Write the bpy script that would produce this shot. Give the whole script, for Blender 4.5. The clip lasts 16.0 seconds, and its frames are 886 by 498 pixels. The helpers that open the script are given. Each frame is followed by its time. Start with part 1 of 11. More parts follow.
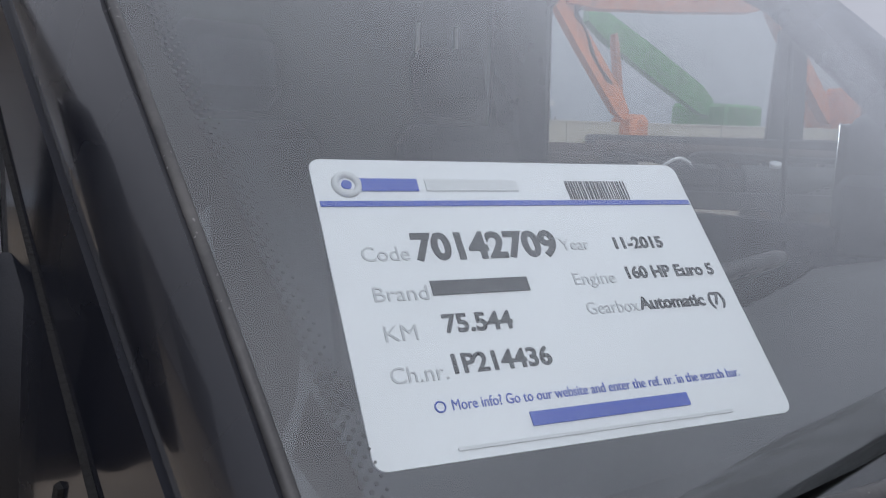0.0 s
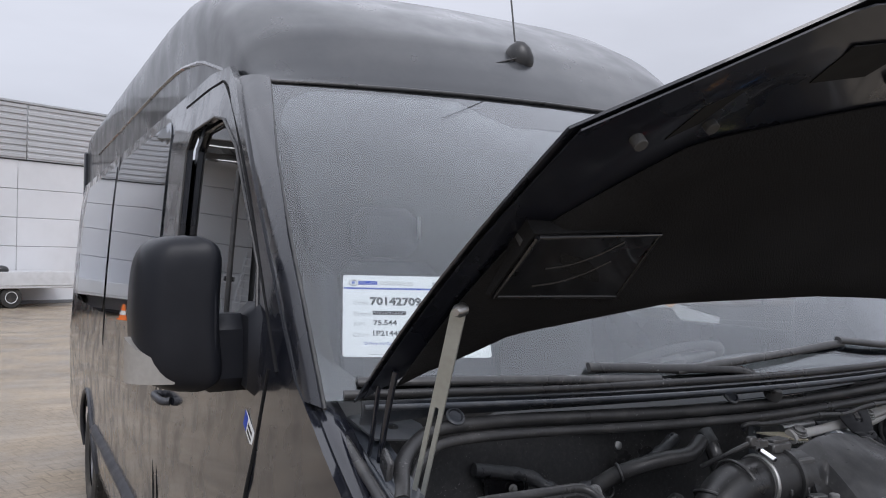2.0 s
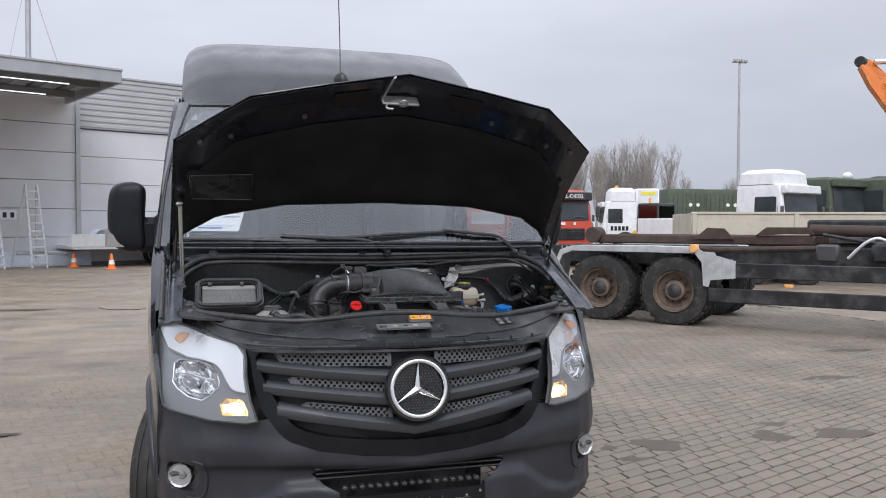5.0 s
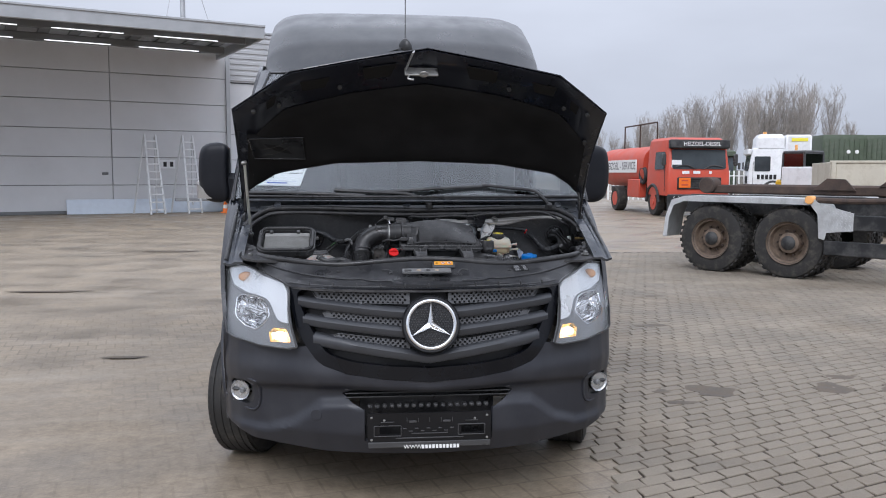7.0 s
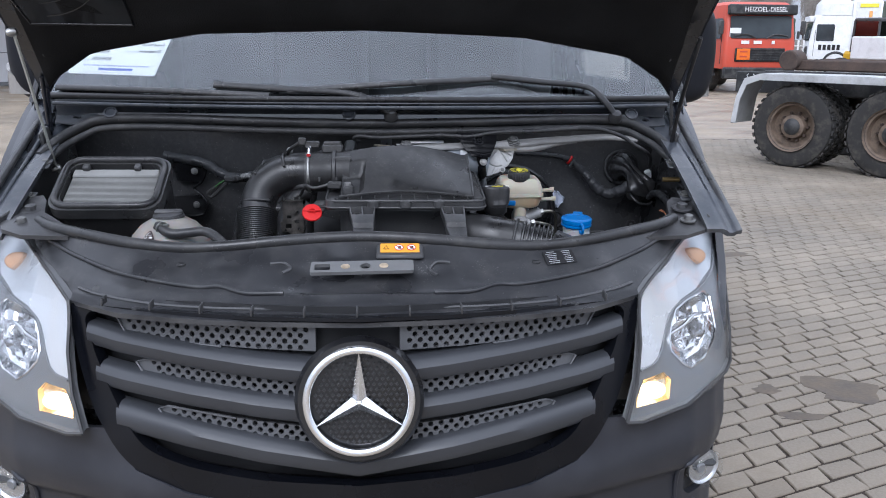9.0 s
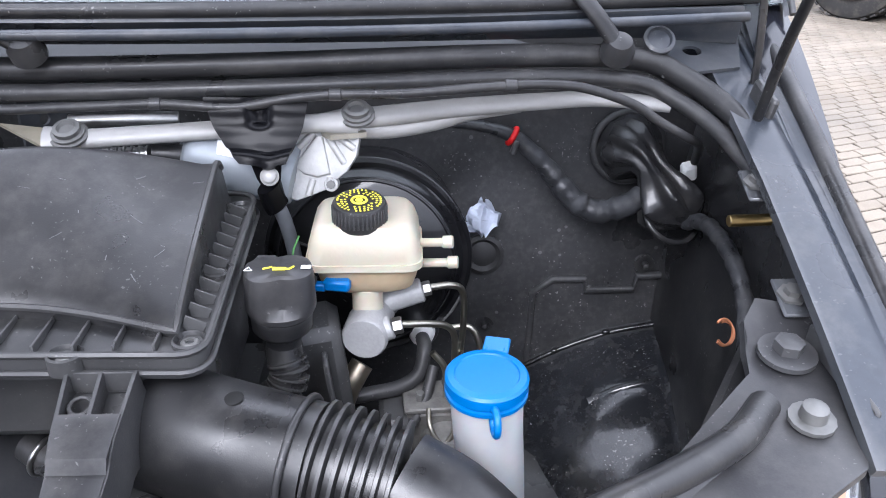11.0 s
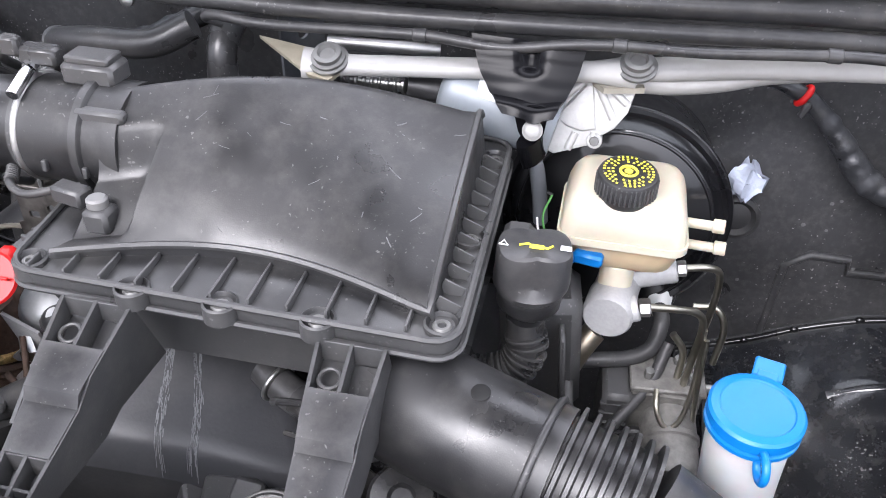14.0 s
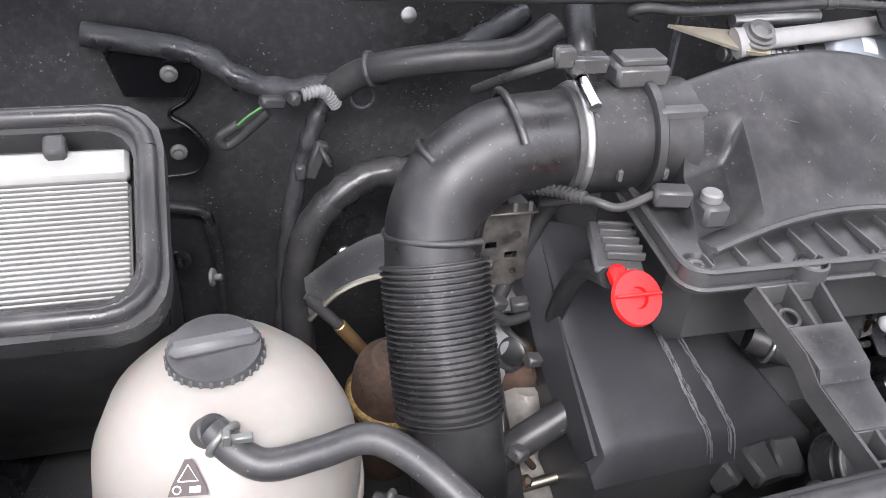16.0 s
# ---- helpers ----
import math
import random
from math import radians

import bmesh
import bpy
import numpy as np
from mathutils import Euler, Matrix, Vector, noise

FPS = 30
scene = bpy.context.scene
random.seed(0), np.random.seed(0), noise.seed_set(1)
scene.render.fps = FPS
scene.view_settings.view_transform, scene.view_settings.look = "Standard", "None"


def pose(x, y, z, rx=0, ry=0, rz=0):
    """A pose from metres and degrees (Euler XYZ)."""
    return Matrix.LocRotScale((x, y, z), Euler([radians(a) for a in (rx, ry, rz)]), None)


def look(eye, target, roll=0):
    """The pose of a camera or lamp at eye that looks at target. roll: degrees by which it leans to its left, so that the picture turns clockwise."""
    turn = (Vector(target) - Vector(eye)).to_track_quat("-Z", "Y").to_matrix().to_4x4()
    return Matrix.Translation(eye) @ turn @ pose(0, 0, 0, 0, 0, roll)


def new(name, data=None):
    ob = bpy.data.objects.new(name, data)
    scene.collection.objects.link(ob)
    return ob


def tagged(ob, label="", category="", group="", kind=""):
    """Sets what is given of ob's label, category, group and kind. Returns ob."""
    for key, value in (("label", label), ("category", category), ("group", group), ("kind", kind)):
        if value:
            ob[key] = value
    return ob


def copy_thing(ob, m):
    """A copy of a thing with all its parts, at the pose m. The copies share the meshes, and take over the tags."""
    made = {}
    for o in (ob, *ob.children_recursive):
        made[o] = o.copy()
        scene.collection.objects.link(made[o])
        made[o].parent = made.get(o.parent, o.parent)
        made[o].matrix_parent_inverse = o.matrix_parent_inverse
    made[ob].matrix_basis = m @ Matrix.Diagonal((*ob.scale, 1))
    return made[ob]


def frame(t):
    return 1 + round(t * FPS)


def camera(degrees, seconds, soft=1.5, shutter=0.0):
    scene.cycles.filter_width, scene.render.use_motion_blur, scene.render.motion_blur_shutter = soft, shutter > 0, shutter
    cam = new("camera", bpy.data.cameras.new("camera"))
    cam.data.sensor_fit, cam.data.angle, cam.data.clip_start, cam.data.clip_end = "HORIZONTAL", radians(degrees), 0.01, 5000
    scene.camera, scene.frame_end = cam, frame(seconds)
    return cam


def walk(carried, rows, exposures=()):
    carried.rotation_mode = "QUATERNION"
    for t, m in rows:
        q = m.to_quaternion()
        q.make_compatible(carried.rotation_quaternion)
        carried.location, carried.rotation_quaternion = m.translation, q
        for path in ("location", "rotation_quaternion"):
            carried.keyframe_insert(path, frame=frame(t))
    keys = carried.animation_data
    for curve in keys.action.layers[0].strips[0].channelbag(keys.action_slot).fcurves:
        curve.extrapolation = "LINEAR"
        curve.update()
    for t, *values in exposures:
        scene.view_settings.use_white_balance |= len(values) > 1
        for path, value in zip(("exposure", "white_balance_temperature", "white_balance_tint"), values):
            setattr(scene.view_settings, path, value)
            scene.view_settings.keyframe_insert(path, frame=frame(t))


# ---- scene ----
# camera and its walk
cam = camera(56.6, 16.0, 1.0)
PATH = [
    (0, (-1.164, 0.757, 1.625), (0.227, 2.163, 1.329), 1.5),
    (0.5, (-1.221, 0.614, 1.634), (0.044, 2.144, 1.393), -0.1),
    (1, (-1.34, 0.362, 1.648), (-0.104, 1.934, 1.641), 0.5),
    (1.5, (-1.464, -0.025, 1.638), (-0.352, 1.636, 1.675), 0.5),
    (2, (-1.487, -0.454, 1.632), (-0.549, 1.312, 1.663), 0.7),
    (2.5, (-1.436, -0.875, 1.598), (-0.663, 0.97, 1.632), 0.6),
    (3, (-1.443, -1.338, 1.565), (-0.703, 0.519, 1.599), 0.5),
    (3.5, (-1.378, -1.861, 1.521), (-0.665, 0.007, 1.527), 0.4),
    (4, (-1.17, -2.246, 1.463), (-0.478, -0.37, 1.44), 0.4),
    (4.2, (-1.057, -2.391, 1.438), (-0.384, -0.508, 1.417), 0.3),
    (6.3, (-0.472, -3.636, 1.528), (-0.163, -1.665, 1.377), 0.2),
    (6.5, (-0.413, -3.657, 1.525), (-0.134, -1.684, 1.365), 0.2),
    (7, (-0.312, -3.514, 1.511), (-0.105, -1.534, 1.327), 0.2),
    (7.5, (-0.215, -3.087, 1.529), (-0.041, -1.104, 1.34), 0.2),
    (8, (-0.068, -2.566, 1.523), (0.084, -0.585, 1.294), 0.3),
    (8.2, (-0.025, -2.362, 1.526), (0.118, -0.385, 1.261), 0.3),
    (10.3, (0.251, -0.395, 1.572), (0.34, 1.432, 0.763), 0.2),
    (10.5, (0.312, -0.29, 1.558), (0.392, 1.531, 0.736), -0.0),
    (11, (0.483, -0.063, 1.536), (0.568, 1.739, 0.671), 0.7),
    (11.5, (0.561, 0.044, 1.514), (0.545, 1.842, 0.637), 1.1),
    (12, (0.613, 0.142, 1.542), (0.569, 1.82, 0.454), 1.9),
    (12.5, (0.646, 0.17, 1.554), (0.442, 1.796, 0.409), 2.4),
    (13, (0.582, 0.129, 1.563), (0.259, 1.734, 0.415), 1.8),
    (13.5, (0.509, 0.096, 1.575), (0.18, 1.699, 0.426), 2.0),
    (14, (0.389, 0.055, 1.593), (0.077, 1.652, 0.43), 1.9),
    (14.3, (0.268, 0.01, 1.576), (0.006, 1.645, 0.454), 1.4),
    (14.5, (0.138, -0.002, 1.571), (-0.047, 1.624, 0.42), 2.6),
    (15, (-0.128, -0.05, 1.549), (-0.071, 1.59, 0.406), 2.7),
    (15.5, (-0.339, -0.021, 1.536), (-0.052, 1.602, 0.404), 3.6),
    (16, (-0.465, 0.049, 1.547), (0.01, 1.638, 0.429), 4.4),
]
walk(cam, [(t, look(eye, target, roll)) for t, eye, target, roll in PATH], exposures=[(0, -0.2, 6100, 15), (1.2, -0.05, 6100, 15), (2.5, 0.1, 6100, 14), (4, 0.1, 6100, 14), (8.2, 0.2, 5750, 13), (10.3, 1.22, 5550, 15), (11, 1.58, 5800, 16), (12, 1.82, 6000, 17), (13.5, 1.87, 6050, 17), (14.5, 2.03, 6250, 17), (15, 2.13, 6300, 17), (15.5, 1.98, 6300, 17), (16, 1.92, 6300, 17)])

# ---- world, sun and exposure ----
world = bpy.data.worlds.new("overcast_sky")
scene.world = world
world.use_nodes = True
wn, wl = world.node_tree.nodes, world.node_tree.links
bg = wn["Background"]
sky = wn.new("ShaderNodeTexSky")
sky.sky_type, sky.sun_disc = "NISHITA", False
sky.sun_elevation, sky.sun_rotation = radians(42), radians(200)
sky.air_density, sky.dust_density, sky.ozone_density = 1.0, 6.0, 1.0
grey = wn.new("ShaderNodeHueSaturation")
grey.inputs["Saturation"].default_value = 0.12
grey.inputs["Value"].default_value = 0.10
wl.new(sky.outputs[0], grey.inputs["Color"])
coord = wn.new("ShaderNodeTexCoord")
split = wn.new("ShaderNodeSeparateXYZ")
wl.new(coord.outputs["Generated"], split.inputs[0])
rise = wn.new("ShaderNodeValToRGB")
rise.color_ramp.elements[0].position, rise.color_ramp.elements[0].color = 0.0, (0.52, 0.545, 0.585, 1)
rise.color_ramp.elements[1].position, rise.color_ramp.elements[1].color = 0.8, (1.75, 1.78, 1.84, 1)
step_el = rise.color_ramp.elements.new(0.3)
step_el.color = (0.78, 0.80, 0.84, 1)
wl.new(split.outputs["Z"], rise.inputs[0])
cloud = wn.new("ShaderNodeTexNoise")
cloud.inputs["Scale"].default_value, cloud.inputs["Detail"].default_value = 2.2, 5
stretch = wn.new("ShaderNodeMapping")
stretch.inputs["Scale"].default_value = (1, 1, 3.5)
wl.new(coord.outputs["Generated"], stretch.inputs[0])
wl.new(stretch.outputs[0], cloud.inputs["Vector"])
lump = wn.new("ShaderNodeMapRange")
lump.inputs["From Min"].default_value, lump.inputs["From Max"].default_value = 0.3, 0.7
lump.inputs["To Min"].default_value, lump.inputs["To Max"].default_value = 0.88, 1.10
wl.new(cloud.outputs[0], lump.inputs[0])
veil = wn.new("ShaderNodeMix")
veil.data_type, veil.blend_type = "RGBA", "MULTIPLY"
veil.inputs[0].default_value = 1.0
wl.new(rise.outputs[0], veil.inputs[6])
wl.new(lump.outputs[0], veil.inputs[7])
both = wn.new("ShaderNodeMix")
both.data_type = "RGBA"
both.inputs[0].default_value = 0.85
wl.new(grey.outputs[0], both.inputs[6])
wl.new(veil.outputs[2], both.inputs[7])
wl.new(both.outputs[2], bg.inputs["Color"])
bg.inputs["Strength"].default_value = 1.0
sun_data = bpy.data.lights.new("sun", "SUN")
sun_data.energy, sun_data.angle, sun_data.color = 1.2, radians(30), (1.0, 0.97, 0.92)
sun = new("sun", sun_data)
sun.matrix_world = look((-4, -14, 14), (0, 0, 0))


# ---- materials ----
MATS = {}


def mat(name, col, rough=0.5, metal=0.0, var=0.15, scale=6.0, bump=0.0, bscale=90.0, rvar=0.12, spec=0.5, coat=0.0,
        dirt=None, dirt_amt=0.0, dirt_scale=4.0, trans=0.0, ior=1.45, emit=0.0, aniso=(1, 1, 1), sss=0.0, island=0.0, specks=0.0, edge_glint=0.0):
    """A surface with colour variation at two scales, uneven gloss, fine relief and an optional film of dirt."""
    m = bpy.data.materials.new(name)
    m.use_nodes = True
    n, l = m.node_tree.nodes, m.node_tree.links
    b = n["Principled BSDF"]
    tc = n.new("ShaderNodeTexCoord")
    mp = n.new("ShaderNodeMapping")
    mp.inputs["Scale"].default_value = aniso
    l.new(tc.outputs["Object"], mp.inputs[0])
    big = n.new("ShaderNodeTexNoise")
    big.inputs["Scale"].default_value, big.inputs["Detail"].default_value = scale, 6
    fine = n.new("ShaderNodeTexNoise")
    fine.inputs["Scale"].default_value, fine.inputs["Detail"].default_value = bscale, 4
    l.new(mp.outputs[0], big.inputs["Vector"])
    l.new(mp.outputs[0], fine.inputs["Vector"])
    add = n.new("ShaderNodeMath")
    add.operation = "MULTIPLY_ADD"
    add.inputs[1].default_value = 0.35
    l.new(fine.outputs[0], add.inputs[0])
    l.new(big.outputs[0], add.inputs[2])
    rng = n.new("ShaderNodeMapRange")
    rng.inputs["From Min"].default_value, rng.inputs["From Max"].default_value = 0.45, 0.9
    rng.inputs["To Min"].default_value, rng.inputs["To Max"].default_value = 1 - var, 1 + var
    l.new(add.outputs[0], rng.inputs[0])
    mul = n.new("ShaderNodeMix")
    mul.data_type, mul.blend_type = "RGBA", "MULTIPLY"
    mul.inputs[0].default_value = 1.0
    mul.inputs[6].default_value = (*col, 1)
    l.new(rng.outputs[0], mul.inputs[7])
    out = mul.outputs[2]
    if island:
        gi = n.new("ShaderNodeObjectInfo")
        g2 = n.new("ShaderNodeNewGeometry")
        sm = n.new("ShaderNodeMath")
        l.new(gi.outputs["Random"], sm.inputs[0])
        l.new(g2.outputs["Random Per Island"], sm.inputs[1])
        fr = n.new("ShaderNodeMath")
        fr.operation = "FRACT"
        l.new(sm.outputs[0], fr.inputs[0])
        r2 = n.new("ShaderNodeMapRange")
        r2.inputs["To Min"].default_value, r2.inputs["To Max"].default_value = 1 - island, 1 + island
        l.new(fr.outputs[0], r2.inputs[0])
        m2 = n.new("ShaderNodeMix")
        m2.data_type, m2.blend_type = "RGBA", "MULTIPLY"
        m2.inputs[0].default_value = 1.0
        l.new(out, m2.inputs[6])
        l.new(r2.outputs[0], m2.inputs[7])
        out = m2.outputs[2]
    if dirt:
        dn = n.new("ShaderNodeTexNoise")
        dn.inputs["Scale"].default_value, dn.inputs["Detail"].default_value = dirt_scale, 8
        dn.inputs["Roughness"].default_value = 0.68
        l.new(tc.outputs["Object"], dn.inputs["Vector"])
        dr = n.new("ShaderNodeMapRange")
        dr.inputs["From Min"].default_value, dr.inputs["From Max"].default_value = 0.48, 0.72
        dr.inputs["To Max"].default_value = dirt_amt
        l.new(dn.outputs[0], dr.inputs[0])
        dm = n.new("ShaderNodeMix")
        dm.data_type = "RGBA"
        dm.inputs[7].default_value = (*dirt, 1)
        l.new(dr.outputs[0], dm.inputs[0])
        l.new(out, dm.inputs[6])
        out = dm.outputs[2]
    if specks:
        # grains of pale dust lying on the surface
        sn = n.new("ShaderNodeTexNoise")
        sn.inputs["Scale"].default_value, sn.inputs["Detail"].default_value = 260.0, 1
        l.new(tc.outputs["Object"], sn.inputs["Vector"])
        sb = n.new("ShaderNodeTexNoise")
        sb.inputs["Scale"].default_value, sb.inputs["Detail"].default_value = 17.0, 3
        l.new(tc.outputs["Object"], sb.inputs["Vector"])
        sa = n.new("ShaderNodeMath")
        sa.operation = "MULTIPLY_ADD"
        sa.inputs[1].default_value = 0.45
        l.new(sb.outputs[0], sa.inputs[0])
        l.new(sn.outputs[0], sa.inputs[2])
        sr = n.new("ShaderNodeMapRange")
        sr.inputs["From Min"].default_value, sr.inputs["From Max"].default_value = 0.955, 1.03
        sr.inputs["To Max"].default_value = specks
        l.new(sa.outputs[0], sr.inputs[0])
        sx = n.new("ShaderNodeMix")
        sx.data_type = "RGBA"
        sx.inputs[7].default_value = (0.30, 0.295, 0.285, 1)
        l.new(sr.outputs[0], sx.inputs[0])
        l.new(out, sx.inputs[6])
        out = sx.outputs[2]
    if edge_glint:
        # edge highlights put into the colour: convex edges turn paler
        ge = n.new("ShaderNodeNewGeometry")
        wr = n.new("ShaderNodeMapRange")
        wr.inputs["From Min"].default_value, wr.inputs["From Max"].default_value = 0.53, 0.62
        wr.inputs["To Max"].default_value = edge_glint
        l.new(ge.outputs["Pointiness"], wr.inputs[0])
        wx = n.new("ShaderNodeMix")
        wx.data_type = "RGBA"
        wx.inputs[7].default_value = (0.17, 0.17, 0.17, 1)
        l.new(wr.outputs[0], wx.inputs[0])
        l.new(out, wx.inputs[6])
        out = wx.outputs[2]
    l.new(out, b.inputs["Base Color"])
    rr = n.new("ShaderNodeMapRange")
    rr.inputs["From Min"].default_value, rr.inputs["From Max"].default_value = 0.35, 0.65
    rr.inputs["To Min"].default_value, rr.inputs["To Max"].default_value = max(0.0, rough - rvar * rough), min(1, rough + rvar)
    l.new(big.outputs[0], rr.inputs[0])
    l.new(rr.outputs[0], b.inputs["Roughness"])
    b.inputs["Metallic"].default_value = metal
    b.inputs["Specular IOR Level"].default_value = spec
    b.inputs["Coat Weight"].default_value = coat
    b.inputs["Coat Roughness"].default_value = 0.06
    b.inputs["Transmission Weight"].default_value = trans
    b.inputs["IOR"].default_value = ior
    if sss:
        b.inputs["Subsurface Weight"].default_value = sss
        b.inputs["Subsurface Scale"].default_value = 0.02
    if emit:
        b.inputs["Emission Color"].default_value = (*col, 1)
        b.inputs["Emission Strength"].default_value = emit
    if bump:
        bp = n.new("ShaderNodeBump")
        bp.inputs["Strength"].default_value, bp.inputs["Distance"].default_value = bump, 0.004
        l.new(fine.outputs[0], bp.inputs["Height"])
        l.new(bp.outputs[0], b.inputs["Normal"])
    MATS[name] = m
    return m


def glass_mat(name, tint, f0, rough=0.02, f1=1.0):
    """Thin glass: mostly straight through, with a mirror-like film that grows towards grazing views."""
    m = bpy.data.materials.new(name)
    m.use_nodes = True
    n, l = m.node_tree.nodes, m.node_tree.links
    n.remove(n["Principled BSDF"])
    tr = n.new("ShaderNodeBsdfTransparent")
    tr.inputs[0].default_value = (*tint, 1)
    gl = n.new("ShaderNodeBsdfGlossy")
    gl.inputs["Roughness"].default_value = rough
    gl.inputs["Color"].default_value = (0.95, 0.97, 1, 1)
    lw = n.new("ShaderNodeLayerWeight")
    lw.inputs[0].default_value = 0.5
    pw = n.new("ShaderNodeMath")
    pw.operation = "POWER"
    pw.inputs[1].default_value = 3.9
    l.new(lw.outputs["Facing"], pw.inputs[0])
    mr = n.new("ShaderNodeMapRange")
    mr.inputs["To Min"].default_value, mr.inputs["To Max"].default_value = f0, f1
    l.new(pw.outputs[0], mr.inputs[0])
    mx = n.new("ShaderNodeMixShader")
    l.new(mr.outputs[0], mx.inputs[0])
    l.new(tr.outputs[0], mx.inputs[1])
    l.new(gl.outputs[0], mx.inputs[2])
    l.new(mx.outputs[0], n["Material Output"].inputs[0])
    MATS[name] = m
    return m


DUST = (0.20, 0.19, 0.175)
PAINT = mat("black_paint", (0.008, 0.009, 0.0135), 0.10, var=0.1, coat=0.6, rvar=0.3, dirt=DUST, dirt_amt=0.05, dirt_scale=2.5)
ROOFP = mat("dusty_roof_paint", (0.016, 0.018, 0.022), 0.3, var=0.1, coat=0.4, dirt=DUST, dirt_amt=0.10, dirt_scale=2)
BAYP = mat("bay_paint", (0.026, 0.031, 0.040), 0.26, var=0.3, coat=0.22, rvar=0.4, dirt=DUST, dirt_amt=0.22, dirt_scale=14, bump=0.05, specks=0.12, edge_glint=0.3)
LOCKP = mat("panel_plastic", (0.026, 0.0265, 0.029), 0.34, bump=0.05, bscale=420, var=0.14, rvar=0.25, dirt=DUST, dirt_amt=0.14, dirt_scale=13, specks=0.3, edge_glint=0.35)
TRIMB = mat("gloss_black_trim", (0.004, 0.0045, 0.0065), 0.06, var=0.1, rvar=0.4, spec=0.35)
GLOSSB = mat("gloss_black", (0.005, 0.005, 0.006), 0.10, var=0.1, coat=0.6, rvar=0.5)
HOUSEP = mat("housing_paint", (0.012, 0.013, 0.0155), 0.16, var=0.25, spec=0.5, coat=0.35, rvar=0.12, bump=0.03, bscale=40, dirt=DUST, dirt_amt=0.10, dirt_scale=70, specks=0.6, edge_glint=0.3)
BUMPER = mat("bumper_plastic", (0.024, 0.0255, 0.032), 0.36, bump=0.06, bscale=500, var=0.12, dirt=DUST, dirt_amt=0.05, dirt_scale=6)
MIRP = mat("mirror_plastic", (0.009, 0.010, 0.0135), 0.36, bump=0.05, bscale=500, var=0.1, spec=0.25, dirt=DUST, dirt_amt=0.02, dirt_scale=6)
PLAST = mat("engine_plastic", (0.016, 0.016, 0.0168), 0.35, spec=0.6, bump=0.05, bscale=700, var=0.22, scale=14, rvar=0.25, dirt=DUST, dirt_amt=0.13, dirt_scale=22, specks=0.22, edge_glint=0.28)
PLASTG = mat("grey_plastic", (0.027, 0.027, 0.029), 0.36, bump=0.05, bscale=500, var=0.15, rvar=0.2, dirt=DUST, dirt_amt=0.16, dirt_scale=15, specks=0.25, edge_glint=0.25)
PLASTB = mat("black_plastic", (0.015, 0.015, 0.016), 0.30, bump=0.05, bscale=350, var=0.18, rvar=0.25, dirt=DUST, dirt_amt=0.12, dirt_scale=14, specks=0.35, edge_glint=0.22)
RUBBER = mat("rubber", (0.030, 0.030, 0.031), 0.32, bump=0.06, bscale=220, var=0.2, rvar=0.25, dirt=DUST, dirt_amt=0.18, dirt_scale=18, specks=0.35)
TYRE = mat("tyre_rubber", (0.028, 0.027, 0.026), 0.78, bump=0.3, bscale=120, var=0.25, dirt=(0.13, 0.115, 0.095), dirt_amt=0.6, dirt_scale=7)
FELT = mat("insulation_felt", (0.015, 0.015, 0.0155), 0.95, bump=0.6, bscale=260, var=0.35, spec=0.15)
FIREWALL = mat("firewall_mat", (0.034, 0.0343, 0.036), 0.36, bump=0.14, bscale=120, var=0.35, rvar=0.3, dirt=DUST, dirt_amt=0.12, dirt_scale=60, specks=0.7)
STEEL = mat("bare_steel", (0.40, 0.40, 0.39), 0.40, metal=1, var=0.15, scale=25, bump=0.08, bscale=240)
CASTAL = mat("cast_aluminium", (0.34, 0.34, 0.34), 0.44, metal=0.2, var=0.18, bump=0.14, bscale=260)
GREYBAR = mat("silver_paint", (0.165, 0.166, 0.166), 0.42, metal=0.2, var=0.1, dirt=DUST, dirt_amt=0.4, dirt_scale=18)
ZINC = mat("zinc_pipe", (0.42, 0.40, 0.34), 0.35, metal=1, var=0.2)
RUST = mat("rusty_iron", (0.070, 0.044, 0.032), 0.8, var=0.55, scale=30, bump=0.6, bscale=140)
IRON = mat("dirty_casting", (0.27, 0.255, 0.235), 0.6, metal=0.3, var=0.4, scale=22, bump=0.7, bscale=110)
CHROME = mat("chrome", (0.86, 0.87, 0.88), 0.07, metal=1, var=0.03)
REFLECT = mat("reflector", (0.74, 0.745, 0.75), 0.08, metal=1, var=0.06, bump=0.12, bscale=60)
HLGREY = mat("headlamp_bezel", (0.22, 0.224, 0.23), 0.34, metal=0.3, var=0.05)
AMBER = mat("amber_plastic", (0.90, 0.46, 0.16), 0.25, var=0.1)
LITLAMP = mat("lit_lamp", (1.0, 0.80, 0.52), 0.4, var=0.05, emit=2.6)
RESERV = mat("cream_tank", (0.46, 0.42, 0.335), 0.34, var=0.06, scale=10, sss=0.25, bump=0.05, bscale=120)
RESERV2 = mat("aged_tank_base", (0.40, 0.31, 0.20), 0.38, var=0.12, scale=14, sss=0.15)
WASHW = mat("screenwash_white", (0.50, 0.51, 0.52), 0.35, var=0.08, scale=9, sss=0.2)
TANKW = mat("white_tank", (0.24, 0.225, 0.205), 0.32, var=0.10, scale=7, sss=0.3)
COOLANT = mat("pink_coolant_tank", (0.78, 0.26, 0.27), 0.30, var=0.12, scale=9, sss=0.3)
BLUE = mat("blue_plastic", (0.003, 0.135, 0.42), 0.32, var=0.06, bump=0.05, bscale=160)
RED = mat("red_plastic", (0.60, 0.010, 0.010), 0.38, var=0.08)
YELLOW = mat("yellow_print", (0.80, 0.72, 0.06), 0.5, var=0.05)
ORANGEY = mat("yellow_label", (0.80, 0.36, 0.035), 0.42, var=0.05)
WHITE = mat("white_plastic", (0.78, 0.78, 0.77), 0.4, var=0.06)
